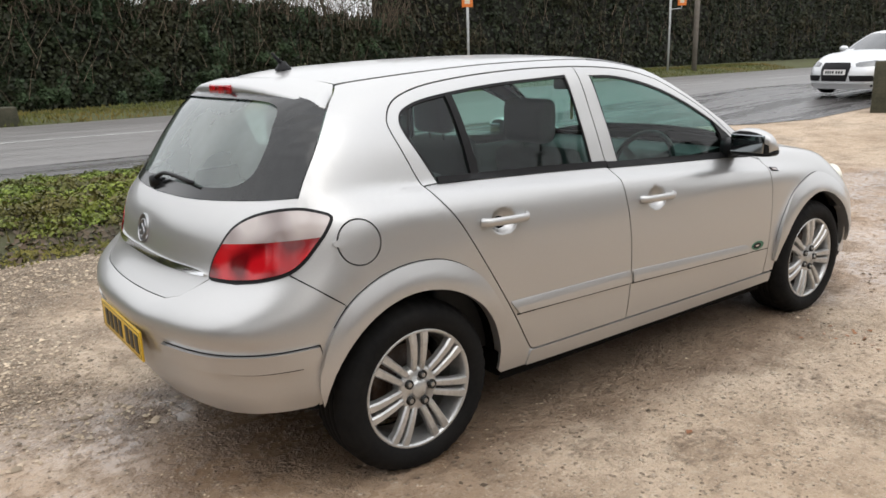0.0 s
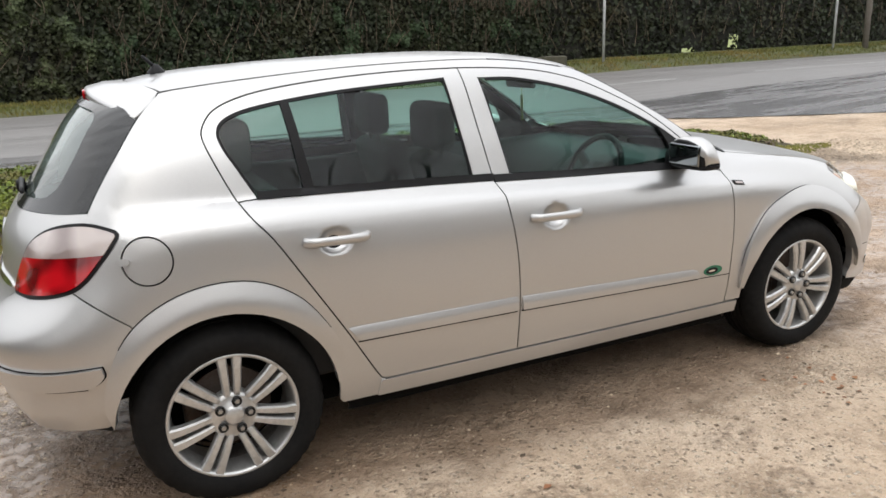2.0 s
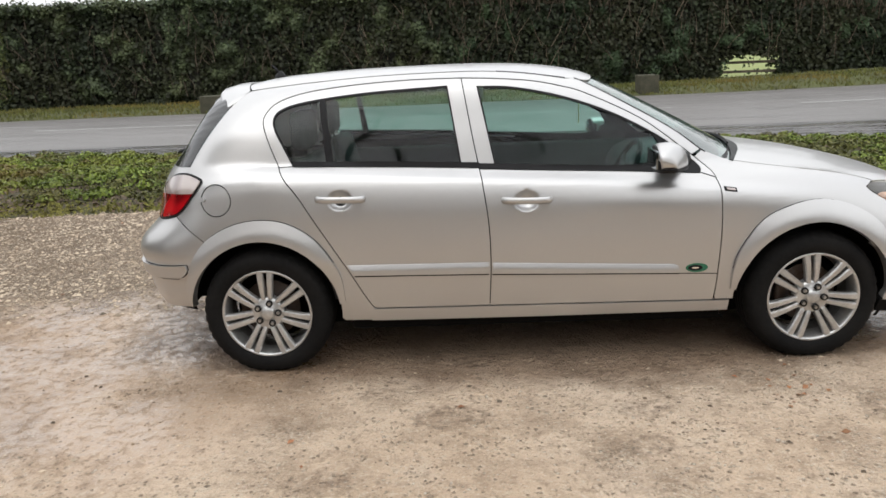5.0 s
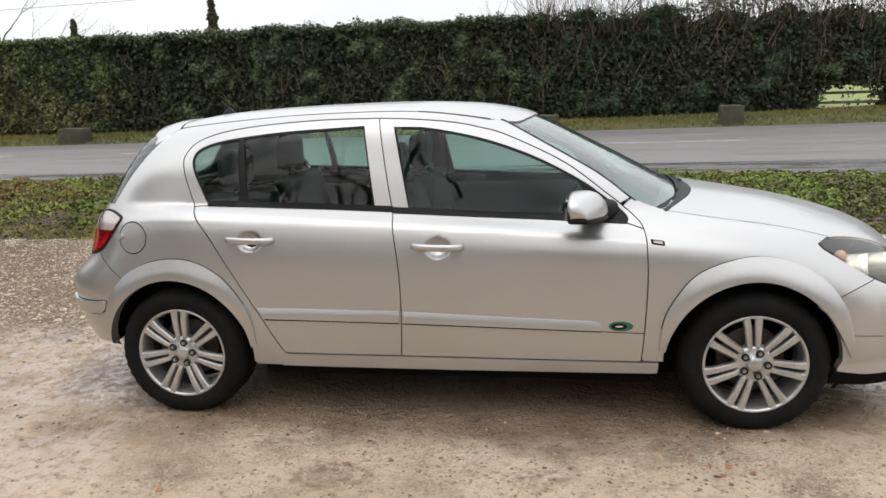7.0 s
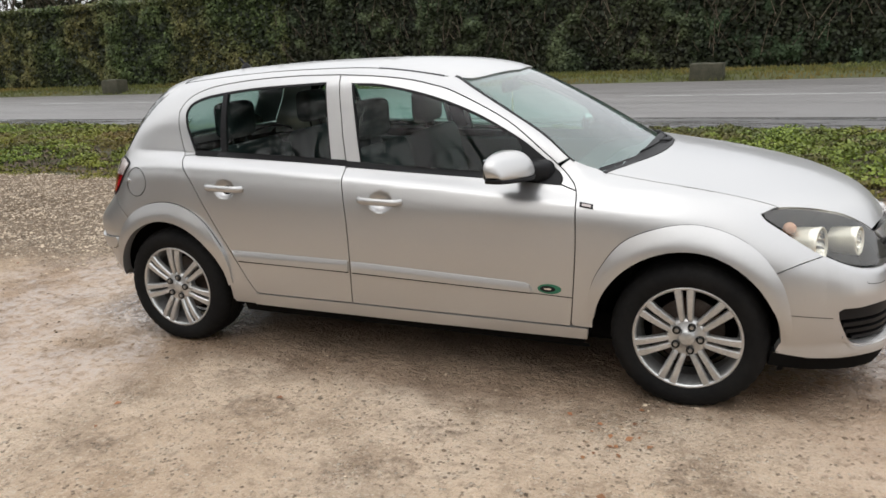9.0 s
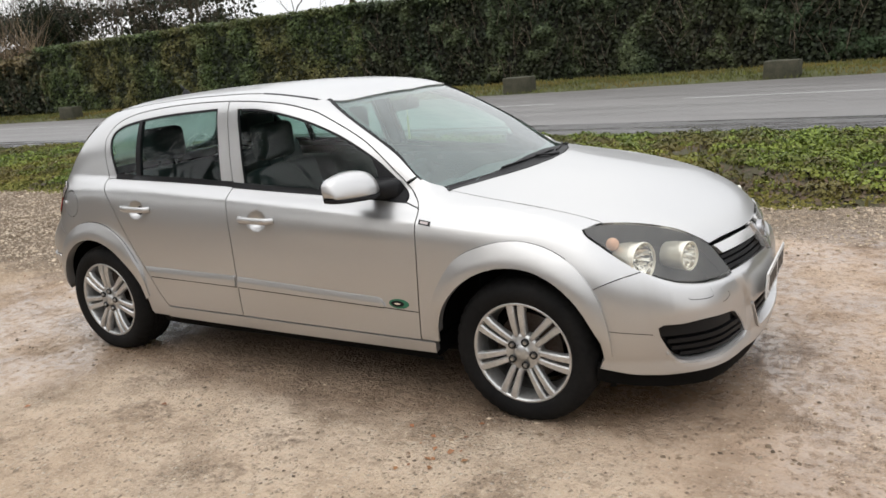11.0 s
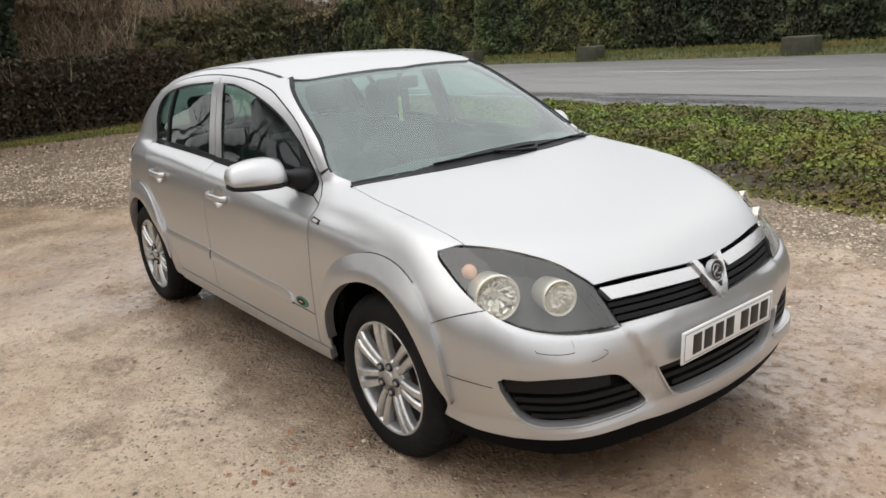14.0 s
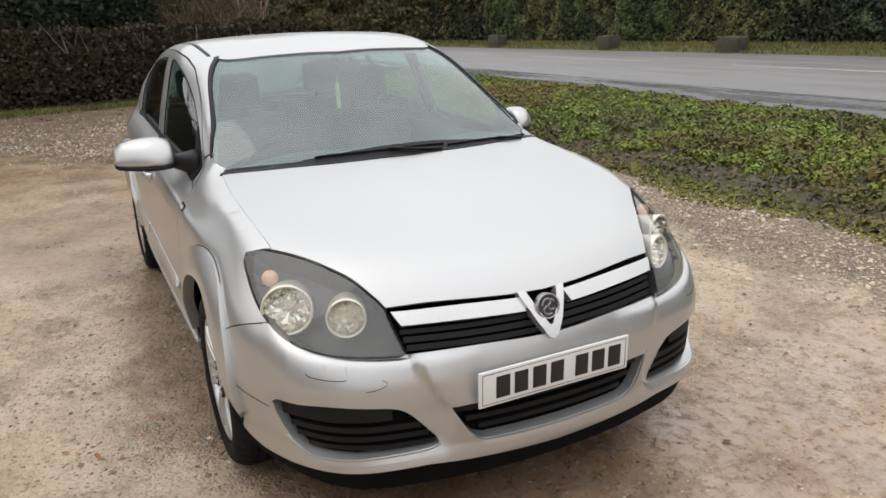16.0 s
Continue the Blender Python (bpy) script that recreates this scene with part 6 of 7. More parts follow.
back_bumper = panel("rear_bumper", inset(rb + [(-u, v) for u, v in rb[::-1]][1:-1], .0012, K), "rear", PAINT, CAR, step=(2.0, .0125), fold=.02, disp=shelf, label="silver rear bumper")[0]
stp = curve([(-25.5, .527), (-36, .532), (-45, .535), (-52, .538), (-60.2, .550)], 4) + curve([(-60.2, .55), (-60.4, .52), (-58.5, .492), (-56, .483)], 3)[1:] + curve([(-56, .483), (-49, .474), (-42, .473), (-33.7, .473), (-27, .474), (-25.0, .49)], 4)[1:]
panel("bumper_strip", stp, "rear", PAINT, back_bumper, disp=shelf, off=.015, fold=.018, both=True, step=(3, .02))
# flat dark pieces round the bumper strip paint its shadow edge
panel("strip_shadow_gap", inset(stp, -.0036, K), "rear", DARK, back_bumper, disp=shelf, off=.0012, fold=0, both=True, step=(3, .02))
panel("strip_shadow_gap", ribbon(curve([(-57, .476), (-49, .466), (-42, .465), (-33.7, .465), (-27, .466)], 4), .0028), "rear", DARK, back_bumper, disp=shelf, off=.0015, fold=0, both=True, step=(3, .02))

# tail lamps
TL = curve([(-36.5, .747), (-37.0, .80), (-38.9, .847), (-42.1, .909), (-46.2, .946), (-51.5, .968), (-57.1, .976), (-61.3, .966), (-64.6, .945), (-63.4, .902), (-61.0, .854), (-58.4, .808), (-55.6, .777), (-51.5, .758), (-46.2, .746), (-40.3, .741)], 3, True)
RED = material("red_lens", (0.50, 0.006, 0.012), 0.12, 0.0, 0.6, second=(0.13, 0.002, 0.004), scale=13, detail=0, fine=0)
CLEAR = material("milky_lens", (0.50, 0.44, 0.42), 0.12, 0.0, 1.0, second=(0.26, 0.21, 0.20), scale=9, detail=0, fine=0)
lamps = panel("tail_lamp", TL, "rear", BLACK, CAR, off=.003, fold=.02, both=True, step=(2, .02), label="red and clear tail lamp in a black surround")
tin = inset(TL, .0105, K)


def below(poly, cut, keep_low=True):
    """The part of an outline under (or over) a sloping line z = a + b u."""
    out = []
    side = lambda p: (cut(p[0]) - p[1]) * (1 if keep_low else -1)
    for i in range(len(poly)):
        a, b = poly[i - 1], poly[i]
        sa, sb = side(a), side(b)
        if (sa > 0) != (sb > 0):
            t = sa / (sa - sb)
            out.append((a[0] + (b[0] - a[0]) * t, a[1] + (b[1] - a[1]) * t))
        if sb > 0:
            out.append(b)
    return out


split = lambda u: .872 + (u + 50) * -.0012
panel("red_lens", below(tin, split), "rear", RED, lamps, off=.008, fold=.012, both=True, step=(1.5, .015), label="red lens")
panel("clear_lens", below(tin, split, False), "rear", CLEAR, lamps, off=.008, fold=.012, both=True, step=(1.5, .015), label="pale clear lens")

# spoiler over the rear screen
bm = bmesh.new()
sec = []
for q in np.linspace(-1, 1, 29):
    k, sg = abs(q), math.copysign(1, q)
    root_y, tip_y = .487 * k, .583 * k
    xs = -1.4525 + .31 * root_y ** 2
    p0 = skin_point("plan", xs, root_y * sg)[0]
    tx, tz, thick = -1.597 + .128 * k ** 3, 1.350 - .078 * k ** 2.6, 1 - .72 * k ** 3
    prof = [(0, xs, p0.z + .002), (.5, (xs + tx) / 2, (p0.z + tz) / 2 + .010 * thick), (.94, tx + .012 * thick, tz + .004), (1, tx, tz - .006 * thick), (1, tx + .004, tz - .036 * thick), (.96, tx + .03 * thick, tz - .046 * thick), (.8, tx + .12 * thick, tz - .042 * thick)]
    sec.append([bm.verts.new((x, (root_y + (tip_y - root_y) * f) * sg, z)) for f, x, z in prof])
for a, b in zip(sec, sec[1:]):
    for i in range(len(a) - 1):
        bm.faces.new((a[i], a[i + 1], b[i + 1], b[i]))
for s_ in (sec[0], sec[-1]):
    bm.faces.new(s_)
bmesh.ops.recalc_face_normals(bm, faces=bm.faces[:])
spoiler = part("roof_spoiler", bm, PAINT, gate, "silver roof spoiler")
bm = bmesh.new()
box(bm, (-1.604, -.105, 1.310), (-1.55, .105, 1.346), .006)
part("high_brake_lamp", bm, RED, gate, "red high-level brake lamp")

# front bumper with its openings
LG = curve([(-20.6, .421), (-10, .424), (0, .425), (10, .424), (20.6, .421)], 3) + curve([(20.6, .421), (17.6, .335), (15.6, .308), (13, .301)], 3)[1:] + curve([(13, .301), (0, .299), (-13, .301)], 3)[1:] + curve([(-13, .301), (-15.6, .308), (-17.6, .335), (-20.6, .421)], 3)[1:-1]
FOG = curve([(-50.3, .444), (-45, .453), (-39.5, .457), (-33, .446), (-29.5, .436), (-27.3, .414), (-24.6, .36), (-22.8, .315), (-24.2, .299), (-32, .294), (-39, .291), (-44.3, .295), (-47.2, .328)], 3, True)
fb = to_front(bump_seam) + HL_LOW[::-1][1:-1] + GB[0:]
fb += [(-u, v) for u, v in fb[::-1]][1:]
fbot = [(62.5, .278), (55, .258), (48, .250), (36, .256), (25, .258), (12, .248), (0, .240)]
fb_arch = [(-u, v) for u, v in to_front([p for p in arch_f if .30 < p[1] < .545 and p[0] > 1.5][::-1])]
fb += fb_arch + fbot + [(-u, v) for u, v in fbot[::-1]][1:] + [(-u, v) for u, v in fb_arch[::-1]]


def prow(u, z):
    """The middle of the bumper stands proud between two slanting edges."""
    t = max(0.0, min(1.0, (21.3 + max(0, z - .42) * 34 - abs(u)) / 1.3 + .5))
    a = abs(u)
    # a ledge below the lamps and the grille
    top_z = float(np.interp(a, (0, 15, 27, 33, 39, 44, 48, 52), (.579, .586, .579, .582, .589, .601, .624, .656)))
    s = max(0.0, min(1.0, (top_z - .002 - z) / .022))
    ledge = .013 * s * (2 - s) * max(0.0, min(1.0, (53 - a) / 6)) * max(0.0, min(1.0, (z - .40) / .10))
    ledge *= max(0.0, min(1.0, (a - 14) / 8))
    chin = .020 * max(0.0, min(1.0, (.302 - z) / .045))
    return chin + ledge - .016 * (1 - t * t * (3 - 2 * t)) * max(0.0, min(1.0, (50 - a) / 20)) * min(1, max(0, (z - .27) / .06))


nose = panel("front_bumper", inset(fb, .0012, K), "front", PAINT, CAR, holes=(LG, FOG, [(-u, v) for u, v in FOG]), step=(.9, .0125), fold=.032, disp=prow, label="silver front bumper")[0]
top = curve([(-63, .285), (-48, .256), (-25, .262), (0, .248)], 4)
bot = curve([(0, .168), (-25, .172), (-48, .182), (-63, .215)], 4)
panel("bumper_lip", top + [(-u, v) for u, v in top[::-1]][1:] + [(-u, v) for u, v in bot[::-1]] + bot[1:], "front", DARK, nose, off=.010, fold=.03, step=(4, .02), label="black plastic lower lip")
MESHY = material("grille_black", (0.006, 0.006, 0.0065), 0.55, vary=0.4, scale=50, spec=0.25)
panel("lower_grille", inset(LG, -.004, K), "front", DARK, nose, off=-.05, fold=-.03, step=(3, .03))
for z0, z1 in ((.392, .41), (.357, .374), (.324, .340)):
    u1 = 20 if z0 > .38 else 17.8 if z0 > .35 else 15.5
    panel("grille_slat", [(-u1, z0), (0, z0), (u1, z0), (u1, z1), (0, z1), (-u1, z1)], "front", MESHY, nose, off=-.024, fold=.02, step=(3, .02))
panel("fog_grille", inset(FOG, -.004, K), "front", DARK, nose, off=-.04, fold=-.025, both=True, step=(3, .03))
for z0, z1, ua, ub in ((.400, .446, -49.5, -30), (.366, .384, -48, -25.6), (.336, .353, -47, -24.3), (.306, .322, -45, -23.6)):
    panel("fog_grille_slat", [(ua, z0), ((ua + ub) / 2, z0), (ub, z0), (ub, z1), ((ua + ub) / 2, z1 + (.006 if z0 > .39 else 0)), (ua, z1)], "front", MESHY, nose, off=-.020, fold=.02, both=True, step=(3, .02))
low_rim = curve([(-20.9, .424), (-18.0, .335), (-16.0, .304), (-13.2, .294), (0, .291), (13.2, .294), (16.0, .304), (18.0, .335), (20.9, .424)], 5)
panel("grille_rim", ribbon([(u * 1.0, z) for u, z in low_rim], .013), "front", PAINT, nose, off=.008, fold=.022, step=(1.5, .01), disp=prow)
fog_low = curve([(-48.4, .335), (-45.0, .288), (-39, .283), (-32, .286), (-24.6, .290), (-22.2, .304)], 5)
panel("fog_grille_rim", ribbon(fog_low, .012), "front", PAINT, nose, off=.006, fold=.02, both=True, step=(1.5, .01), disp=prow)
panel("headlamp_washer_seam", ribbon(curve([(-43.5, .560), (-43.2, .540), (-40, .531), (-37.5, .530), (-36.8, .536), (-37.2, .566)], 3), .0022), "front", DARK, nose, off=.0008, fold=0, both=True, disp=prow)
panel("towing_eye_seam", ribbon(curve([(-31.4, .525), (-30.6, .512), (-32.2, .500), (-34.0, .496)], 4), .002), "front", DARK, nose, off=.0008, fold=0, disp=prow)
panel("bumper_crease", ribbon(to_front([(1.68, .437), (1.76, .428), (1.845, .417)]), .0028), "front", DARK, nose, off=.0006, fold=0, both=True)

# upper grille, bar and emblem
grille = panel("grille", inset(GT + [(-u, v) for u, v in GT[::-1]][1:] + [(-u, v) for u, v in GB] + GB[::-1][1:], -.004, K), "front", DARK, CAR, off=-.05, fold=0, step=(3, .03), label="black grille behind a bright bar")[0]
for z0, z1, u1 in ((.592, .607, 27.4), (.614, .629, 28.0), (.636, .648, 28.6)):
    panel("grille_slat", [(-u1, z0), (0, z0 - .006), (u1, z0), (u1, z1), (0, z1 - .006), (-u1, z1)], "front", MESHY, grille, off=-.016, fold=.025, step=(3, .02))
BAR = material("satin_silver_bar", (0.62, 0.61, 0.60), 0.22, 0.75, 0.5, 0.05, 80)
bar = curve([(-30.3, .688), (-18, .689), (-4.2, .680)], 5) + curve([(-5.2, .646), (-18, .653), (-28.4, .654)], 5)
panel("grille_bar", bar, "front", BAR, grille, off=.006, fold=.03, both=True, step=(2.5, .012), label="satin silver bar")
vee = [(-6.9, .694), (-4.5, .690), (-2.2, .635), (-.4, .600), (.4, .600), (2.2, .635), (4.5, .690), (6.9, .694), (3.4, .612), (1.2, .570), (.4, .564), (-.4, .564), (-1.2, .570), (-3.4, .612)]
vee = [(u * .78 - .9, z) for u, z in vee]
panel("grille_vee", vee, "front", BAR, grille, off=.016, fold=.03, step=(1.2, .012))
ex = skin_point("front", -.9, .652)
WORN_CHROME = material("worn_chrome", (0.40, 0.40, 0.41), 0.28, 1.0, vary=0.3, scale=60)


def emblem(at, turn, r, sg, parent):
    """A round badge: bright rim, dark field and a plain bright curl on it."""
    m = Matrix.Translation(at) @ Matrix.Rotation(radians(turn), 4, "Y")
    out = lambda h: sg * h
    for prof, mt in (([(r - .006, out(.017)), (r - .005, out(.021)), (r - .001, out(.021)), (r, out(.017)), (r, 0)], WORN_CHROME), ([(0, out(.016)), (r - .004, out(.016))], DULL)):
        bm = bmesh.new()
        lathe(bm, prof, 36, "x")
        bmesh.ops.transform(bm, matrix=m, verts=bm.verts)
        bmesh.ops.recalc_face_normals(bm, faces=bm.faces[:])
        part("emblem", bm, mt, parent)
    bm = bmesh.new()
    for way in ([(-.55, .05), (-.3, .5), (.1, .55), (.25, .25), (0, .0), (.2, -.3), (.55, -.25)], [(-.1, .05), (-.4, -.25), (-.2, -.6), (.3, -.6)], [(.3, .5), (.6, .25)]):
        tube(bm, [(out(.017), y * r, z * r) for y, z in curve(way, 4)], r * .085, 6)
    bmesh.ops.transform(bm, matrix=m, verts=bm.verts)
    part("emblem_curl", bm, WORN_CHROME, parent)


DULL = material("badge_field", (0.11, 0.11, 0.115), 0.3, 0.8, vary=0.3, scale=60)
emblem(ex[0] + Vector((.006, 0, 0)), -12, .039, 1, grille)
emblem(skin_point("back", 0, .838)[0] + Vector((.013, 0, 0)), 13, .055, -1, gate)

# headlamps
LENS = glass_material("headlamp_lens", (0.92, 0.92, 0.89), mirror=.10, mist=0.115, bloom=(0.74, 0.72, 0.66))
BOWL = material("lamp_housing", (0.05, 0.05, 0.05), 0.42, 0.2, vary=0.3, scale=20)
DRUM = material("lamp_drum_satin", (0.80, 0.77, 0.67), 0.28, 0.55, vary=0.12, scale=25)
REFLECT = material("lamp_reflector", (0.80, 0.78, 0.72), 0.09, 1.0, vary=0.12, scale=30)
AMBER = material("amber_bulb", (0.72, 0.42, 0.28), 0.25, vary=0.2, scale=30)
hl_full = HL + HL_IN[1:] + HL_LOW[1:] + HL_OUT[1:-1]
lampsf = panel("headlamp", inset(hl_full, .004, K), "front", LENS, CAR, off=.001, fold=0, both=True, step=(2.5, .025), label="clear headlamp with two round reflectors")
panel("lamp_housing", inset(hl_full, -.002, K), "front", BOWL, lampsf, off=-.115, fold=-.11, both=True, step=(3, .03))


def round_lamp(u, z, r, back, name="reflector"):
    p, n = skin_point("front", u, z)
    m = Matrix.Translation(p - Vector((back, -back * .55, 0))) @ Matrix.Rotation(radians(-20), 4, "Z") @ Matrix.Rotation(radians(-4), 4, "Y")
    bm = bmesh.new()
    lathe(bm, [(r * .90, -.105), (r * .98, -.07), (r * 1.0, -.03), (r * 1.04, -.006), (r * 1.04, 0), (r * .98, .003), (r * .94, -.001), (r * .92, -.008)], 40, "x")
    bmesh.ops.transform(bm, matrix=m, verts=bm.verts)
    bmesh.ops.recalc_face_normals(bm, faces=bm.faces[:])
    pair("lamp_drum", bm, DRUM, lampsf, "pale satin lamp drum")
    # fluted bowl: every second rib stands a little proud
    bm = bmesh.new()
    rings = lathe(bm, [(r * .93, -.006), (r * .86, -.020), (r * .70, -.036), (r * .48, -.048), (r * .26, -.054), (r * .20, -.040), (r * .12, -.034), (0, -.034)], 30, "x")
    for k, ring in enumerate(rings):
        for i in (1, 2, 3):
            ring[i].co.x += (.005 if k % 2 else -.002) + .003 * math.sin(k * 1.9 + i)
    bmesh.ops.transform(bm, matrix=m, verts=bm.verts)
    bmesh.ops.recalc_face_normals(bm, faces=bm.faces[:])
    pair(name, bm, REFLECT, lampsf, "round fluted chrome reflector", False)


round_lamp(-49.5, .676, .074, .036)
round_lamp(-38.0, .672, .056, .018)
p, n = skin_point("front", -57.0, .765)
bm = bmesh.new()
bmesh.ops.create_uvsphere(bm, u_segments=16, v_segments=10, radius=.026, matrix=Matrix.Translation(p - n * .03))
pair("indicator_bulb", bm, AMBER, lampsf, "amber indicator bulb")

# side repeater
panel("repeater", [(.862, .838), (.918, .830), (.920, .812), (.864, .820)], "side", BLACK, CAR, off=.004, fold=.006, both=True, label="small clear side repeater lamp")
panel("repeater_core", [(.872, .832), (.910, .827), (.911, .817), (.873, .822)], "side", CLEAR, CAR, off=.0055, fold=.003, both=True)

# dark shell under the skin, floor and wheel housings
me = bpy.data.meshes.new("inner_shell")
keep = []
C = np.array(SKIN_V)
for f in SKIN_F:
    c = C[list(f)].mean(axis=0)
    rf, rr = math.hypot(c[0] - 1.29, c[2] - .305), math.hypot(c[0] + 1.305, c[2] - .305)
    lampzone = c[0] > 1.5 and .55 < c[2] < .84 and .40 < abs(c[1])
    screen = c[2] > .93 + .03 * (c[0] > -1.3)
    hollow = (c[0] > 1.7 and c[2] < .72) or (c[0] < -1.5 and c[2] < .29)
    if rf > .40 and rr > .40 and not screen and not lampzone and not hollow and c[2] < 1.0:
        keep.append(f)
bm = bmesh.new()
vmap = {}
for f in keep:
    for i in f:
        if i not in vmap:
            vmap[i] = bm.verts.new(SKIN_V[i])
    try:
        bm.faces.new([vmap[i] for i in f])
    except ValueError:
        pass
bm.normal_update()
for v in bm.verts:
    v.co += (Vector((v.co.x * .4, 0, .6)) - v.co).normalized() * .03
part("inner_shell", bm, DARK, CAR)
bm = bmesh.new()
box(bm, (-1.52, -.62, .158), (1.92, .62, .30), .03)
box(bm, (-.90, -.80, .205), (.88, .80, .32), .02)
part("floor_pan", bm, DARK, CAR)
for cx, cz in ((1.29, .305), (-1.305, .305)):
    bm = bmesh.new()
    rows = []
    for a in range(2, 180, 8):
        c, s = math.cos(radians(a)), math.sin(radians(a))
        rows.append([bm.verts.new((cx + r * c, y, cz + r * s)) for r, y in ((.372, -.80), (.395, -.78), (.40, -.60), (.30, -.55), (.0, -.54))])
    for a, b in zip(rows, rows[1:]):
        for i in range(4):
            bm.faces.new((a[i], a[i + 1], b[i + 1], b[i]))
    pair("wheel_housing", bm, DARK, CAR)


# wheels
def make_wheel(turn, bolt):
    wheel = new("wheel")
    wheel.parent = CAR
    wheel["label"] = "silver alloy wheel with seven twin spokes and a black tyre"
    bm = bmesh.new()
    prof = [(.208, -.838), (.216, -.848), (.232, -.860), (.258, -.866), (.283, -.860), (.298, -.848), (.309, -.830), (.3145, -.815)]
    for y in (-.790, -.757, -.722, -.690):
        prof += [(.316, y - .012), (.316, y - .005), (.309, y - .004), (.309, y + .004), (.316, y + .005)]
    prof += [(.3145, -.665), (.305, -.650), (.28, -.640), (.22, -.648), (.20, -.66)]
    rings = lathe(bm, prof, 120)
    for k, ring in enumerate(rings):
        for v in ring:
            r_ = math.hypot(v.co.x, v.co.z)
            if r_ > .296 and k % 3 == 0 and not -.80 < v.co.y < -.68:
                v.co.x, v.co.z = v.co.x * (1 - .005 / r_), v.co.z * (1 - .005 / r_)
            if .240 < r_ < .275 and v.co.y < -.85:
                v.co.y += .0025 * (k % 40 in range(4, 26))
    bmesh.ops.recalc_face_normals(bm, faces=bm.faces[:])
    tyre = part("tyre", bm, RUBBER, wheel, "black tyre")
    bm = bmesh.new()
    lathe(bm, [(.2185, -.840), (.2195, -.849), (.216, -.853), (.209, -.851), (.204, -.843), (.2005, -.825), (.196, -.785), (.193, -.768)], 72)
    bmesh.ops.recalc_face_normals(bm, faces=bm.faces[:])
    rim = part("rim", bm, ALLOY, wheel, "silver alloy rim")
    bm = bmesh.new()
    lathe(bm, [(.1935, -.770), (.190, -.72), (.205, -.66)], 72)
    part("rim_barrel", bm, BARREL, rim, "patchy grey inside of the rim")
    for k in range(7):
        a = radians(90 + turn + 360 / 7 * k)
        bm = bmesh.new()
        for s in (-1, 1):
            # one bar of a twin spoke: inner end, waist, outer end
            secs = []
            for r, lat, wd, yo, dp in ((.058, .0150, .023, -.838, .03), (.080, .0168, .0245, -.846, .035), (.12, .0192, .027, -.852, .03), (.17, .0222, .030, -.855, .03), (.207, .0250, .034, -.851, .035)):
                lo, hi = s * lat - wd / 2, s * lat + wd / 2
                ring = []
                for l, y in ((lo, yo + dp), (lo, yo + .007), (lo + .005, yo), (hi - .005, yo), (hi, yo + .007), (hi, yo + dp)):
                    ring.append(bm.verts.new((r * math.cos(a) - l * math.sin(a), y, r * math.sin(a) + l * math.cos(a))))
                secs.append(ring)
            for q, w in zip(secs, secs[1:]):
                for i in range(5):
                    bm.faces.new((q[i], q[i + 1], w[i + 1], w[i]))
            bm.faces.new(secs[-1])
        bmesh.ops.recalc_face_normals(bm, faces=bm.faces[:])
        part("spoke", bm, ALLOY, wheel, smooth=False)
    bm = bmesh.new()
    lathe(bm, [(0, -.852), (.028, -.851), (.032, -.847), (.035, -.842), (.068, -.843), (.078, -.838), (.084, -.826), (.085, -.80)], 48)
    bmesh.ops.recalc_face_normals(bm, faces=bm.faces[:])
    part("hub", bm, ALLOY, wheel, "silver hub with a round cap")
    for k in range(5):
        a = radians(bolt + 72 * k)
        bm = bmesh.new()
        lathe(bm, [(.0105, -.846), (.0145, -.852), (.0165, -.852), (.0175, -.83)], 16)
        lathe(bm, [(.0, -.845), (.0145, -.846)], 16)
        bmesh.ops.translate(bm, verts=bm.verts, vec=(.0525 * math.cos(a), -.0005, .0525 * math.sin(a)))
        part("nut_recess", bm, DARKNUT, wheel)
        bm = bmesh.new()
        lathe(bm, [(0, -.855), (.0080, -.855), (.0098, -.851), (.0098, -.835)], 6)
        bmesh.ops.translate(bm, verts=bm.verts, vec=(.0525 * math.cos(a), -.0005, .0525 * math.sin(a)))
        part("wheel_nut", bm, NUT, wheel, smooth=False)
    bm = bmesh.new()
    lathe(bm, [(0, -.752), (.14, -.752), (.142, -.75), (.142, -.735), (0, -.735)], 40)
    part("brake_disc", bm, DISC, wheel, "dull rusty brake disc")
    bm = bmesh.new()
    lathe(bm, [(.185, -.66), (.10, -.66), (0, -.66)], 32)
    part("backplate", bm, DARK, wheel)
    bm = bmesh.new()
    box(bm, (-.15, -.775, -.06), (-.085, -.72, .06), .015)
    part("brake_caliper", bm, DISC, wheel)
    return wheel


NUT = material("worn_nut_steel", (0.42, 0.41, 0.39), 0.35, 0.8, vary=0.3, scale=80)
DARKNUT = material("nut_recess_black", (0.018, 0.017, 0.016), 0.5, 0.3, vary=0.4, scale=80)
# inside of the rim: patchy grey, duller than the rim's face
BARREL = material("rim_barrel_grey", (0.44, 0.43, 0.41), 0.38, 0.6, second=(0.22, 0.20, 0.18), scale=9)
DISC = material("brake_steel", (0.10, 0.085, 0.075), 0.55, 0.6, second=(0.07, 0.04, 0.025), scale=12)
# the tyres stand on the ground, a little flat below
for (cx, cz), turn, bolt, sides in ((FW, 5, 70, (1, -1)), (RW, -1, 76, (1, -1))):
    for sg in sides:
        wheel = make_wheel(turn, bolt)
        for o in wheel.children_recursive:
            for v in o.data.vertices:
                v.co = (v.co.x + cx, v.co.y * sg, v.co.z + cz)
                if v.co.z < .004:
                    over = .004 - v.co.z
                    v.co.z = .004
                    v.co.y += sg * -.25 * over if abs(v.co.y) > .76 else 0
            if sg < 0:
                o.data.flip_normals()

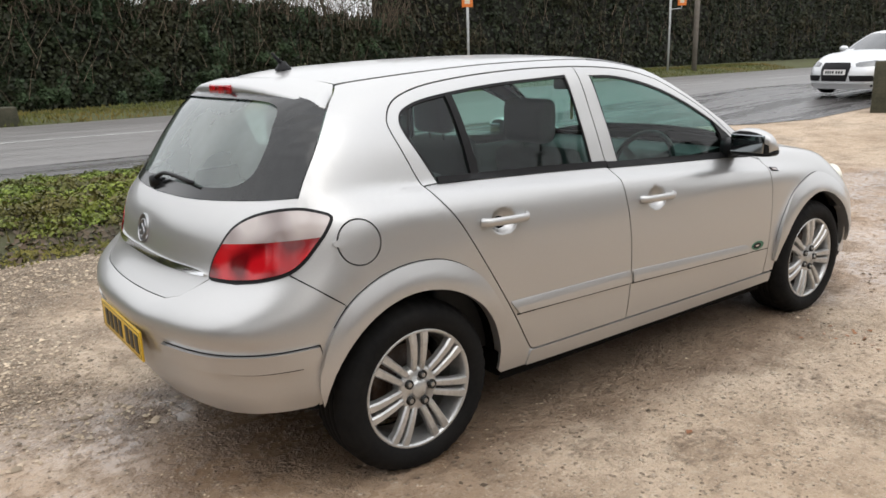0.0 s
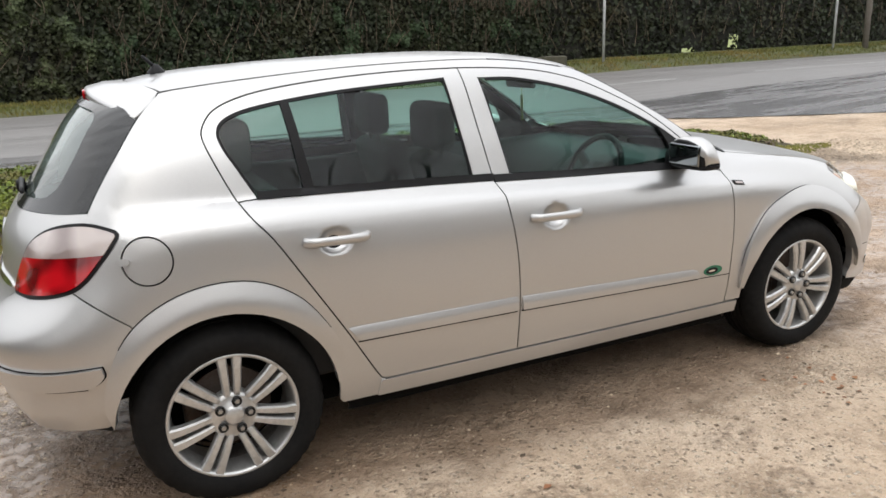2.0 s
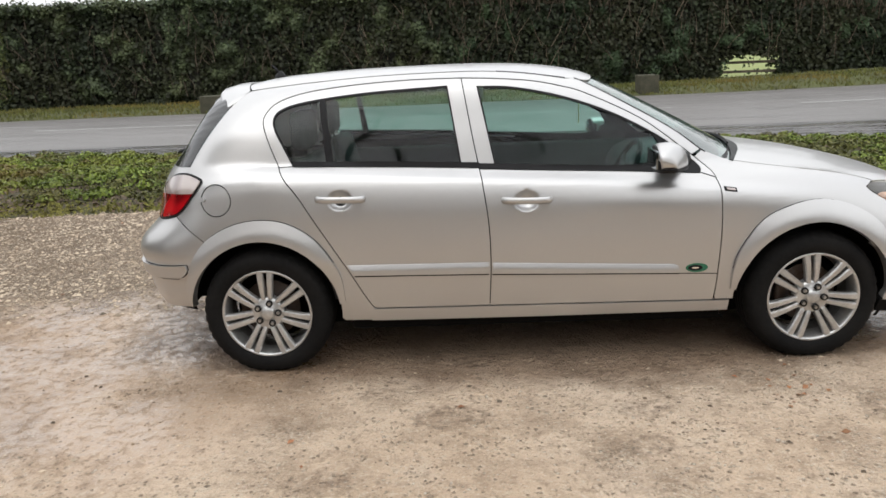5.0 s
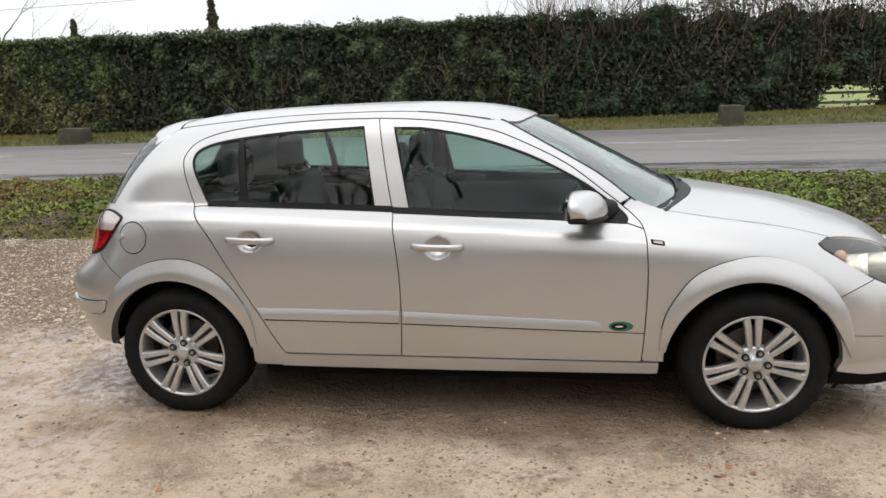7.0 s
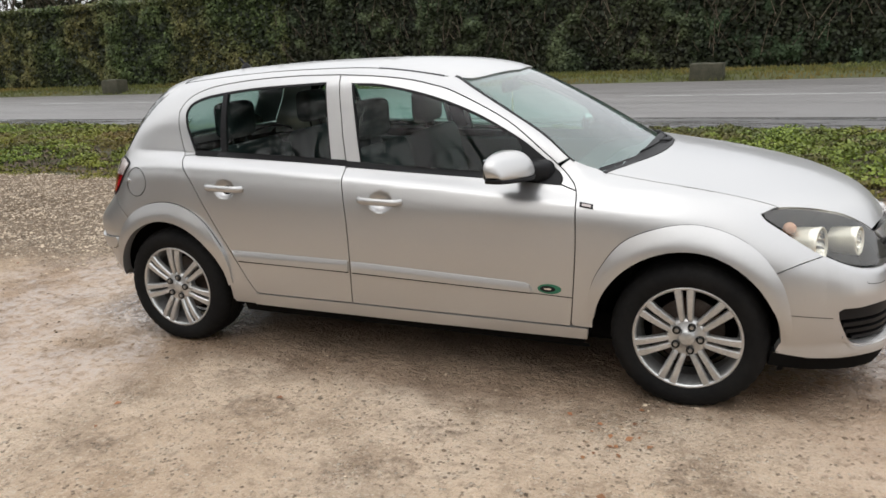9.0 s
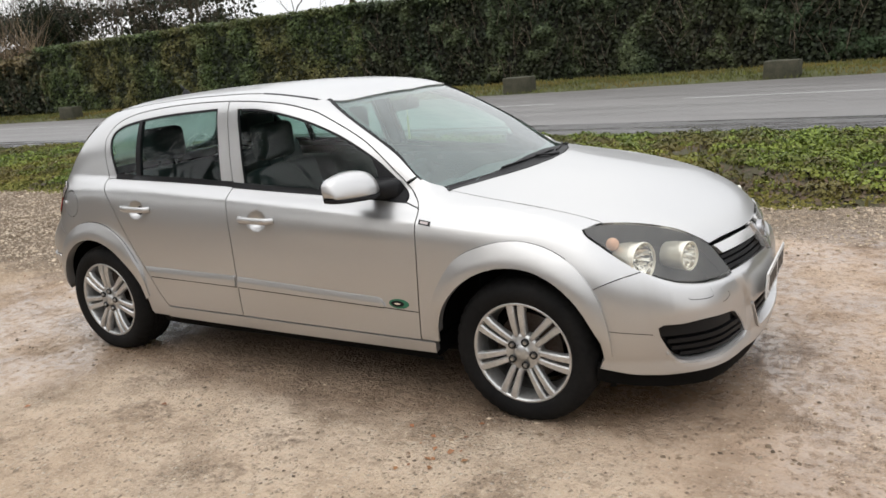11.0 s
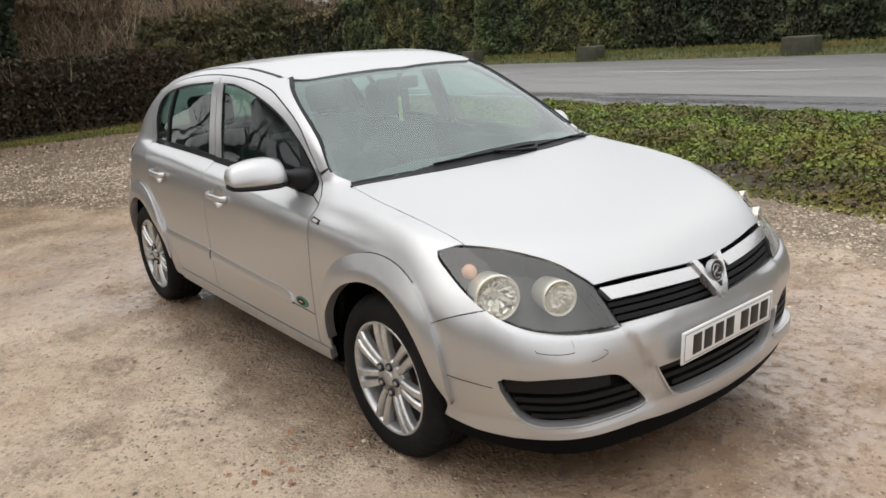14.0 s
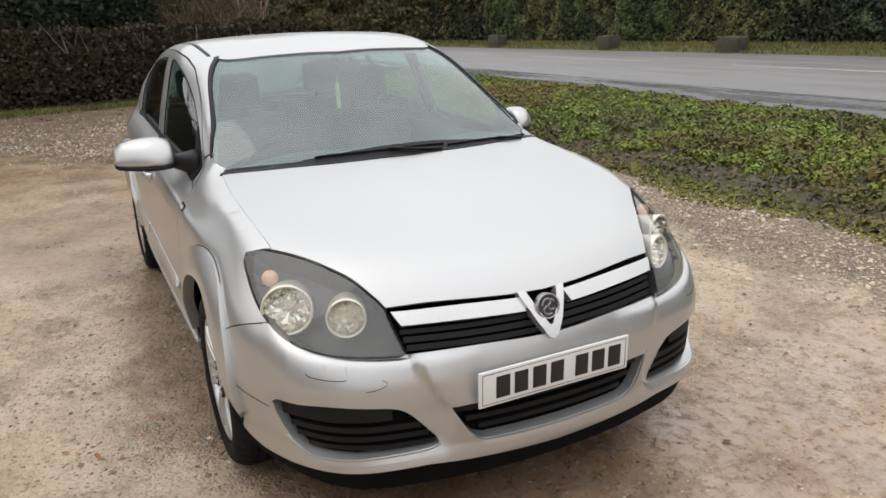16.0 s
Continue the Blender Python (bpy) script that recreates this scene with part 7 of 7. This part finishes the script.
# door mirrors
MIRROR = material("mirror_glass", (0.24, 0.26, 0.27), 0.04, 1.0)
def loft(sections, sg, power=.42, n=28, slant=0.0):
    """Rounded sections across the car: y, bottom, top, back and front; the ends are closed."""
    bm = bmesh.new()
    sq = lambda q: math.copysign(abs(q) ** power, q)
    rings = []
    for y, z0, z1, x0, x1 in sections:
        rings.append([bm.verts.new(((x0 + x1) / 2 + (x1 - x0) / 2 * sq(math.cos(a)) - slant * max(0, math.cos(a)) * (1 + sq(math.sin(a))) / 2 * (z1 - z0), y * sg, (z0 + z1) / 2 + (z1 - z0) / 2 * sq(math.sin(a)))) for a in (math.tau * k / n for k in range(n))])
    for a, b in zip(rings, rings[1:]):
        for k in range(n):
            bm.faces.new((a[k], a[(k + 1) % n], b[(k + 1) % n], b[k]))
    bm.faces.new(rings[0])
    bm.faces.new(rings[-1][::-1])
    bmesh.ops.recalc_face_normals(bm, faces=bm.faces[:])
    return bm


def dome(sections, sg, n=32):
    """Like loft, with a flat underside and a high rounded back."""
    bm = bmesh.new()
    rings = []
    for y, z0, z1, x0, x1 in sections:
        zb, ring = z0 + .22 * (z1 - z0), []
        for k in range(n):
            c, q = math.cos(math.tau * k / n), math.sin(math.tau * k / n)
            x = (x0 + x1) / 2 + (x1 - x0) / 2 * math.copysign(abs(c) ** (.5 if c < 0 or q < 0 else .78), c)
            z = zb + (z1 - zb) * q ** .88 if q > 0 else zb - (zb - z0) * abs(q) ** .5
            ring.append(bm.verts.new((x - .018 * max(0.0, q), y * sg, z)))
        rings.append(ring)
    for a, b in zip(rings, rings[1:]):
        for k in range(n):
            bm.faces.new((a[k], a[(k + 1) % n], b[(k + 1) % n], b[k]))
    bm.faces.new(rings[0])
    bm.faces.new(rings[-1][::-1])
    bmesh.ops.recalc_face_normals(bm, faces=bm.faces[:])
    return bm


CAP = [(-.818, .957, 1.034, .590, .665), (-.828, .951, 1.054, .580, .685), (-.87, .949, 1.066, .570, .694), (-.92, .949, 1.066, .566, .680), (-.962, .950, 1.060, .566, .652), (-1.0, .952, 1.050, .568, .624), (-1.024, .955, 1.034, .572, .606), (-1.034, .962, 1.012, .580, .598)]
CAP = [(y, a - .010, b - .010, c - .056, d - .012) for y, a, b, c, d in CAP]
for sg in (1, -1):
    cap = CAP if sg > 0 else [(-.776 + (y + .818) * .62, .935 + (a - .946) * .85, .935 + (b - .946) * .85, c, d) for y, a, b, c, d in CAP]
    mirror = part("door_mirror", dome([(y, a + .013, b + .006, c + .006, d) for y, a, b, c, d in cap], sg), PAINT, CAR, "silver door mirror with a black base")
    part("mirror_base", loft([(y, a, a + .020, c + .003, d + .002) for y, a, b, c, d in cap], sg), BLACK, mirror)
    part("mirror_rim", loft([(y, a + .012, b - .002, c + .001, c + .026) for y, a, b, c, d in cap[:-1]], sg, .45), BLACK, mirror)
    bm = bmesh.new()
    y_out, y_in, z0, z1 = (-1.004, -.836, .958, 1.040) if sg > 0 else (-.890, -.80, .948, 1.000)
    box(bm, (.504, y_out, z0), (.519, y_in, z1), .006, Matrix.Diagonal((1, sg, 1, 1)))
    part("mirror_glass", bm, MIRROR, mirror)
    arm = [(-.735, .898, 1.005, .575, .735), (-.765, .910, .998, .575, .715), (-.795, .926, .992, .575, .680), (-.83, .940, .990, .575, .650)]
    if sg < 0:
        arm = [(y + .03, a, b, c, d) for y, a, b, c, d in arm]
    part("mirror_arm", loft(arm, sg, .6), BLACK, mirror)

# plastic cowl between the screen and the bonnet
half = curve([(1.052, 0), (1.046, -.2), (1.026, -.38), (.986, -.545), (.93, -.69)], 4) + curve([(.945, -.698), (1.012, -.545), (1.072, -.38), (1.118, -.2), (1.133, 0)], 4)
panel("cowl_panel", half + [(u, -v) for u, v in half[::-1]][1:-1], "plan", BLACK, CAR, off=.003, fold=.004, step=(.03, .05), label="black plastic cowl under the wipers")

# wipers
def wiper(way, arm, name="wiper"):
    bm = bmesh.new()
    on = lambda x, y, h: tuple(skin_point("plan", x, y)[0] + skin_point("plan", x, y)[1] * h)
    line = curve(way, 4)
    tube(bm, [on(x, y, .008) for x, y in line], .0035, 6)
    tube(bm, [on(x, y, .002) for x, y in line], .003, 4)
    m = line[len(line) // 2]
    tube(bm, [on(arm[0], arm[1], .006), on((arm[0] + m[0]) / 2 + .008, (arm[1] + m[1]) / 2, .012), on(m[0], m[1], .012)], [.008, .006, .004], 6)
    part(name, bm, BLACK, CAR, "black windscreen wiper")


wiper([(1.03, -.353), (1.068, -.16), (1.078, .02), (1.072, .175)], (1.11, .15))
wiper([(1.08, .19), (1.035, .376), (.985, .53), (.935, .646)], (.985, .60))
bm = bmesh.new()
c0 = curve([(.945, -.67), (1.02, -.52), (1.075, -.38), (1.12, -.2), (1.135, 0), (1.12, .2), (1.075, .38), (1.02, .52), (.945, .67)], 4)
rws = [[bm.verts.new(tuple(skin_point("plan", x + dx, y)[0] + Vector((0, 0, dz)))) for dx, dz in ((-.05, -.004), (-.02, -.012), (.03, -.02))] for x, y in c0]
for a, b in zip(rws, rws[1:]):
    for i in range(2):
        bm.faces.new((a[i], a[i + 1], b[i + 1], b[i]))
part("scuttle_panel", bm, BLACK, CAR, "black plastic scuttle panel")
bm = bmesh.new()
p0, n0 = skin_point("back", .06, 1.0)
tube(bm, curve([p0 + n0 * .02, skin_point("back", -.05, 1.04)[0] + Vector((-.03, 0, 0)), skin_point("back", -.30, 1.03)[0] + Vector((-.022, 0, 0))], 4), .008, 6)
lathe(bm, [(0, -.03), (.022, -.03), (.028, 0)], 16, "x")
for v in bm.verts:
    if abs(v.co.x) < .04 and abs(v.co.z) < .04:
        v.co += p0
part("rear_wiper", bm, BLACK, gate, "black rear wiper")

# roof aerial
bm = bmesh.new()
p0 = skin_point("plan", -1.33, 0)[0]
lathe(bm, [(.034, -.002), (.032, .008), (.020, .022), (.011, .034), (0, .036)], 16, "z")
bmesh.ops.translate(bm, verts=bm.verts, vec=p0)
tube(bm, [p0 + Vector((0, 0, .02)), p0 + Vector((-.045, 0, .068))], [.009, .005], 8)
part("aerial", bm, BLACK, CAR, "short black roof aerial")

# number plates, written as plain bars
PLATE_W = material("plate_white", (0.72, 0.71, 0.69), 0.3, vary=0.06, scale=30)
PLATE_Y = material("plate_yellow", (0.74, 0.47, 0.04), 0.3, vary=0.08, scale=30)
INK = material("plate_ink", (0.012, 0.012, 0.012), 0.4, vary=0.2, scale=30)


def number_plate(at, mat, label, parent):
    bm = bmesh.new()
    box(bm, (-.004, -.26, -.0555), (.004, .26, .0555), .003, at)
    plate = part("number_plate", bm, mat, parent, label)
    for a, b in ((-.205, -.16), (-.145, -.10), (-.083, -.038), (-.022, .023), (.065, .11), (.125, .17), (.185, .23)):
        bm = bmesh.new()
        box(bm, (.0035, a, -.034), (.0062, b, .034), .001, at)
        part("plate_bar", bm, INK, plate)
    bm = bmesh.new()
    for a, b in (((-.25, -.0475), (.25, -.0462)), ((-.25, .0462), (.25, .0475)), ((-.25, -.0475), (-.2487, .0475)), ((.2487, -.0475), (.25, .0475))):
        box(bm, (.0036, a[0], a[1]), (.0050, b[0], b[1]), 0, at)
    part("plate_border", bm, INK, plate)


number_plate(Matrix.Translation((2.163, -.022, .474)) @ Matrix.Rotation(radians(3), 4, "Y"), PLATE_W, "white front number plate", nose)
number_plate(Matrix.Translation((-2.068, 0, .475)) @ Matrix.Rotation(radians(180), 4, "Z"), PLATE_Y, "yellow rear number plate", back_bumper)

# cabin
CLOTH = material("charcoal_cloth", (0.024, 0.025, 0.027), 0.9, second=(0.015, 0.015, 0.017), scale=60, bump=0.2, bump_scale=400)
DASH = material("dashboard_plastic", (0.028, 0.029, 0.031), 0.6, vary=0.2, scale=30, bump=0.1, bump_scale=500)
LINING = material("headlining", (0.30, 0.30, 0.28), 0.9, vary=0.1, scale=30)


def seat(x, y, name="front_seat", w=.24):
    s = new(name)
    s.parent = CAR
    s["label"] = "charcoal cloth car seat with a headrest"
    for nm, lo, hi, ang, piv in (("cushion", (x - .25, y - w, .34), (x + .27, y + w, .52), -4, (x, y, .4)), ("backrest", (x - .33, y - w, .45), (x - .20, y + w, 1.03), -14, (x - .25, y, .5))):
        bm = bmesh.new()
        box(bm, lo, hi, .05, Matrix.Translation(piv) @ Matrix.Rotation(radians(ang), 4, "Y") @ Matrix.Translation([-c for c in piv]), 3)
        part(nm, bm, CLOTH, s)
    bm = bmesh.new()
    box(bm, (x - .480, y - .135, 1.04), (x - .372, y + .135, 1.235), .053, None, 5)
    tube(bm, [(x - .40, y - .06, .95), (x - .42, y - .06, 1.06)], .007, 6)
    tube(bm, [(x - .40, y + .06, .95), (x - .42, y + .06, 1.06)], .007, 6)
    part("headrest", bm, CLOTH, s)


seat(.10, -.36)
seat(.10, .36)
for y in (-.40, .40):
    seat(-.72, y, "rear_seat", .30)
bm = bmesh.new()
sec = []
for y in np.linspace(-.68, .68, 15):
    k = 1 + .06 * math.cos(y * 9)
    prof = [(.60, .45), (.58, .66), (.61, .80), (.66, .87 + (.03 if -.55 < y < -.17 else 0)), (.74, .895), (.90, .915), (1.02, .90), (1.05, .5)]
    sec.append([bm.verts.new((px, y, pz)) for px, pz in prof])
for a, b in zip(sec, sec[1:]):
    for i in range(len(a) - 1):
        bm.faces.new((a[i], a[i + 1], b[i + 1], b[i]))
bmesh.ops.recalc_face_normals(bm, faces=bm.faces[:])
part("dashboard", bm, DASH, CAR, "dark grey dashboard")
wheel_at = Matrix.Translation((.50, -.33, .84)) @ Matrix.Rotation(radians(-65), 4, "Y")
bm = bmesh.new()
ringp = [(.185 * math.cos(a), .185 * math.sin(a), 0) for a in np.linspace(0, math.tau, 37)]
tube(bm, ringp, .015, 8, False)
for a in (0, 120, 240):
    box(bm, (-.02, 0, -.01), (.02, .18, .008), .005, Matrix.Rotation(radians(a + 90), 4, "Z"))
lathe(bm, [(0, .02), (.06, .015), (.075, -.02)], 20, "z")
bmesh.ops.transform(bm, matrix=wheel_at, verts=bm.verts)
part("steering_wheel", bm, BLACK, CAR, "black steering wheel")
for sg in (1, -1):
    bm = bmesh.new()
    box(bm, (-1.15, -.735 * sg, .32), (.82, -.69 * sg, .90), .015)
    part("door_card", bm, DASH, CAR)
bm = bmesh.new()
box(bm, (-1.78, -.62, .84), (-1.12, .62, .87), .01)
part("parcel_shelf", bm, CLOTH, CAR)
bm = bmesh.new()
box(bm, (-1.25, -.40, 1.362), (.05, .40, 1.37), .003)
part("headlining", bm, LINING, CAR, "pale headlining")
bm = bmesh.new()
box(bm, (.30, -.12, 1.235), (.33, .12, 1.295), .012)
tube(bm, [(.32, 0, 1.27), (.36, 0, 1.335)], .012, 8)
part("inside_mirror", bm, DASH, CAR, "black interior mirror")
TAG = material("yellow_tag", (0.80, 0.76, 0.30), 0.7, vary=0.2, scale=20)
bm = bmesh.new()
box(bm, (.318, -.010, 1.08), (.322, .010, 1.20), .002)
tube(bm, [(.32, 0, 1.2), (.32, 0, 1.25)], .0015, 4)
part("air_freshener", bm, TAG, CAR, "pale yellow hanging tag")

# ---- the pale car waiting by the road ----
far_car = thing("estate_car", "pale silver car stopped at the lot entrance", "car", at=None)
WHITE = material("pale_silver_paint", (0.66, 0.67, 0.68), 0.3, 0.4, 0.6, 0.05, 200)
DGLASS = material("dark_car_glass", (0.02, 0.024, 0.026), 0.06, 0.0, 0.5, vary=.3, scale=4)
nL = 220 * (8 * 8 + 1)
body_f, glass_f = [], []
for f in SKIN_F:
    c = C[list(f)].mean(axis=0)
    side_pane = abs(c[1]) > .6 and -1.2 < c[0] < .62 and abs(c[0] + .29) > .05
    front_pane = c[0] > .2 and abs(c[1]) < .64 * (1.35 - c[2] * .27) and c[2] > .965
    rear_pane = c[0] < -1.45 and abs(c[1]) < .55
    if f[0] >= 2 * nL and c[2] < 1.33 and c[2] > .975 and (side_pane or front_pane or rear_pane):
        glass_f.append(f)
    elif math.hypot(c[0] - 1.29, c[2] - .305) > .37 and math.hypot(c[0] + 1.305, c[2] - .305) > .37:
        body_f.append(f)
for nm, fs, mt in (("body", body_f, WHITE), ("window_glass", glass_f, DGLASS)):
    me = bpy.data.meshes.new(nm)
    me.from_pydata(SKIN_V, [], fs)
    b2 = bmesh.new()
    b2.from_mesh(me)
    bmesh.ops.delete(b2, geom=[v for v in b2.verts if not v.link_faces], context="VERTS")
    part(nm, b2, mt, far_car, "dark car windows" if nm == "window_glass" else "")
panel("grille", [(-17, .30), (17, .30), (21, .60), (19, .69), (-19, .69), (-21, .60)], "front", BLACK, far_car, off=.008, fold=.02, step=(4, .05), label="tall black grille")
panel("grille_frame", ribbon([(-17.5, .30), (-21.6, .60), (-19.5, .695), (19.5, .695), (21.6, .60), (17.5, .30)], .012), "front", CHROME, far_car, off=.012, fold=.02, step=(4, .05))
panel("number_plate", [(-15.5, .43), (15.5, .43), (15.5, .54), (-15.5, .54)], "front", PLATE_W, far_car, off=.014, fold=.01, step=(4, .05), label="white number plate")
for u in (-12.5, -9, -5.5, -2, 3, 6.5, 10):
    panel("plate_bar", [(u, .455), (u + 2.4, .455), (u + 2.4, .515), (u, .515)], "front", MESHY, far_car, off=.016, fold=.002, step=(4, .05))
LAMP_GREY = material("grey_headlamp", (0.20, 0.205, 0.21), 0.2, 0.5, 0.6, 0.3, 30)
panel("headlamp", [(-50, .615), (-27, .60), (-26, .67), (-32, .70), (-52, .735)], "front", LAMP_GREY, far_car, off=.006, fold=.02, both=True, step=(3, .03), label="bright headlamp")
panel("air_intake", [(-50, .30), (-22, .30), (-20, .42), (-46, .42)], "front", BLACK, far_car, off=.006, fold=.02, both=True, step=(3, .03))
panel("lower_lip", [(-58, .24), (58, .24), (58, .27), (-58, .27)], "front", WHITE, far_car, off=.02, fold=.03, step=(4, .03))
bm = bmesh.new()
box(bm, (-1.8, -.72, .18), (1.9, .72, .30), .03)
part("underside", bm, DARK, far_car)
for (cx, cz) in (FW, RW):
    bm = bmesh.new()
    lathe(bm, [(.20, -.84), (.22, -.855), (.26, -.862), (.30, -.845), (.314, -.82), (.314, -.66), (.22, -.65)], 40)
    bmesh.ops.recalc_face_normals(bm, faces=bm.faces[:])
    bmesh.ops.translate(bm, verts=bm.verts, vec=(cx, 0, cz + .02))
    tyres = pair("tyre", bm, RUBBER, far_car)
    bm = bmesh.new()
    for k in range(5):
        a = radians(72 * k)
        tube(bm, [(.03 * math.cos(a), -.835, .03 * math.sin(a)), (.205 * math.cos(a), -.845, .205 * math.sin(a))], [.03, .022], 6)
    lathe(bm, [(.215, -.848), (.205, -.85), (.2, -.82), (.19, -.74)], 32)
    bmesh.ops.translate(bm, verts=bm.verts, vec=(cx, 0, cz + .02))
    pair("rim", bm, ALLOY, far_car)
for sg in (1, -1):
    bm = bmesh.new()
    bmesh.ops.create_uvsphere(bm, u_segments=16, v_segments=10, radius=1, matrix=pose(.62, -.93 * sg, 1.0) @ Matrix.Diagonal((.06, .11, .07, 1)))
    part("door_mirror", bm, WHITE, far_car)
far_car.matrix_world = pose(16.62, 5.36, rise(16.5) - .01, 0, -1.0, 172) @ Matrix.Diagonal((1.06, .99, 1.0, 1))
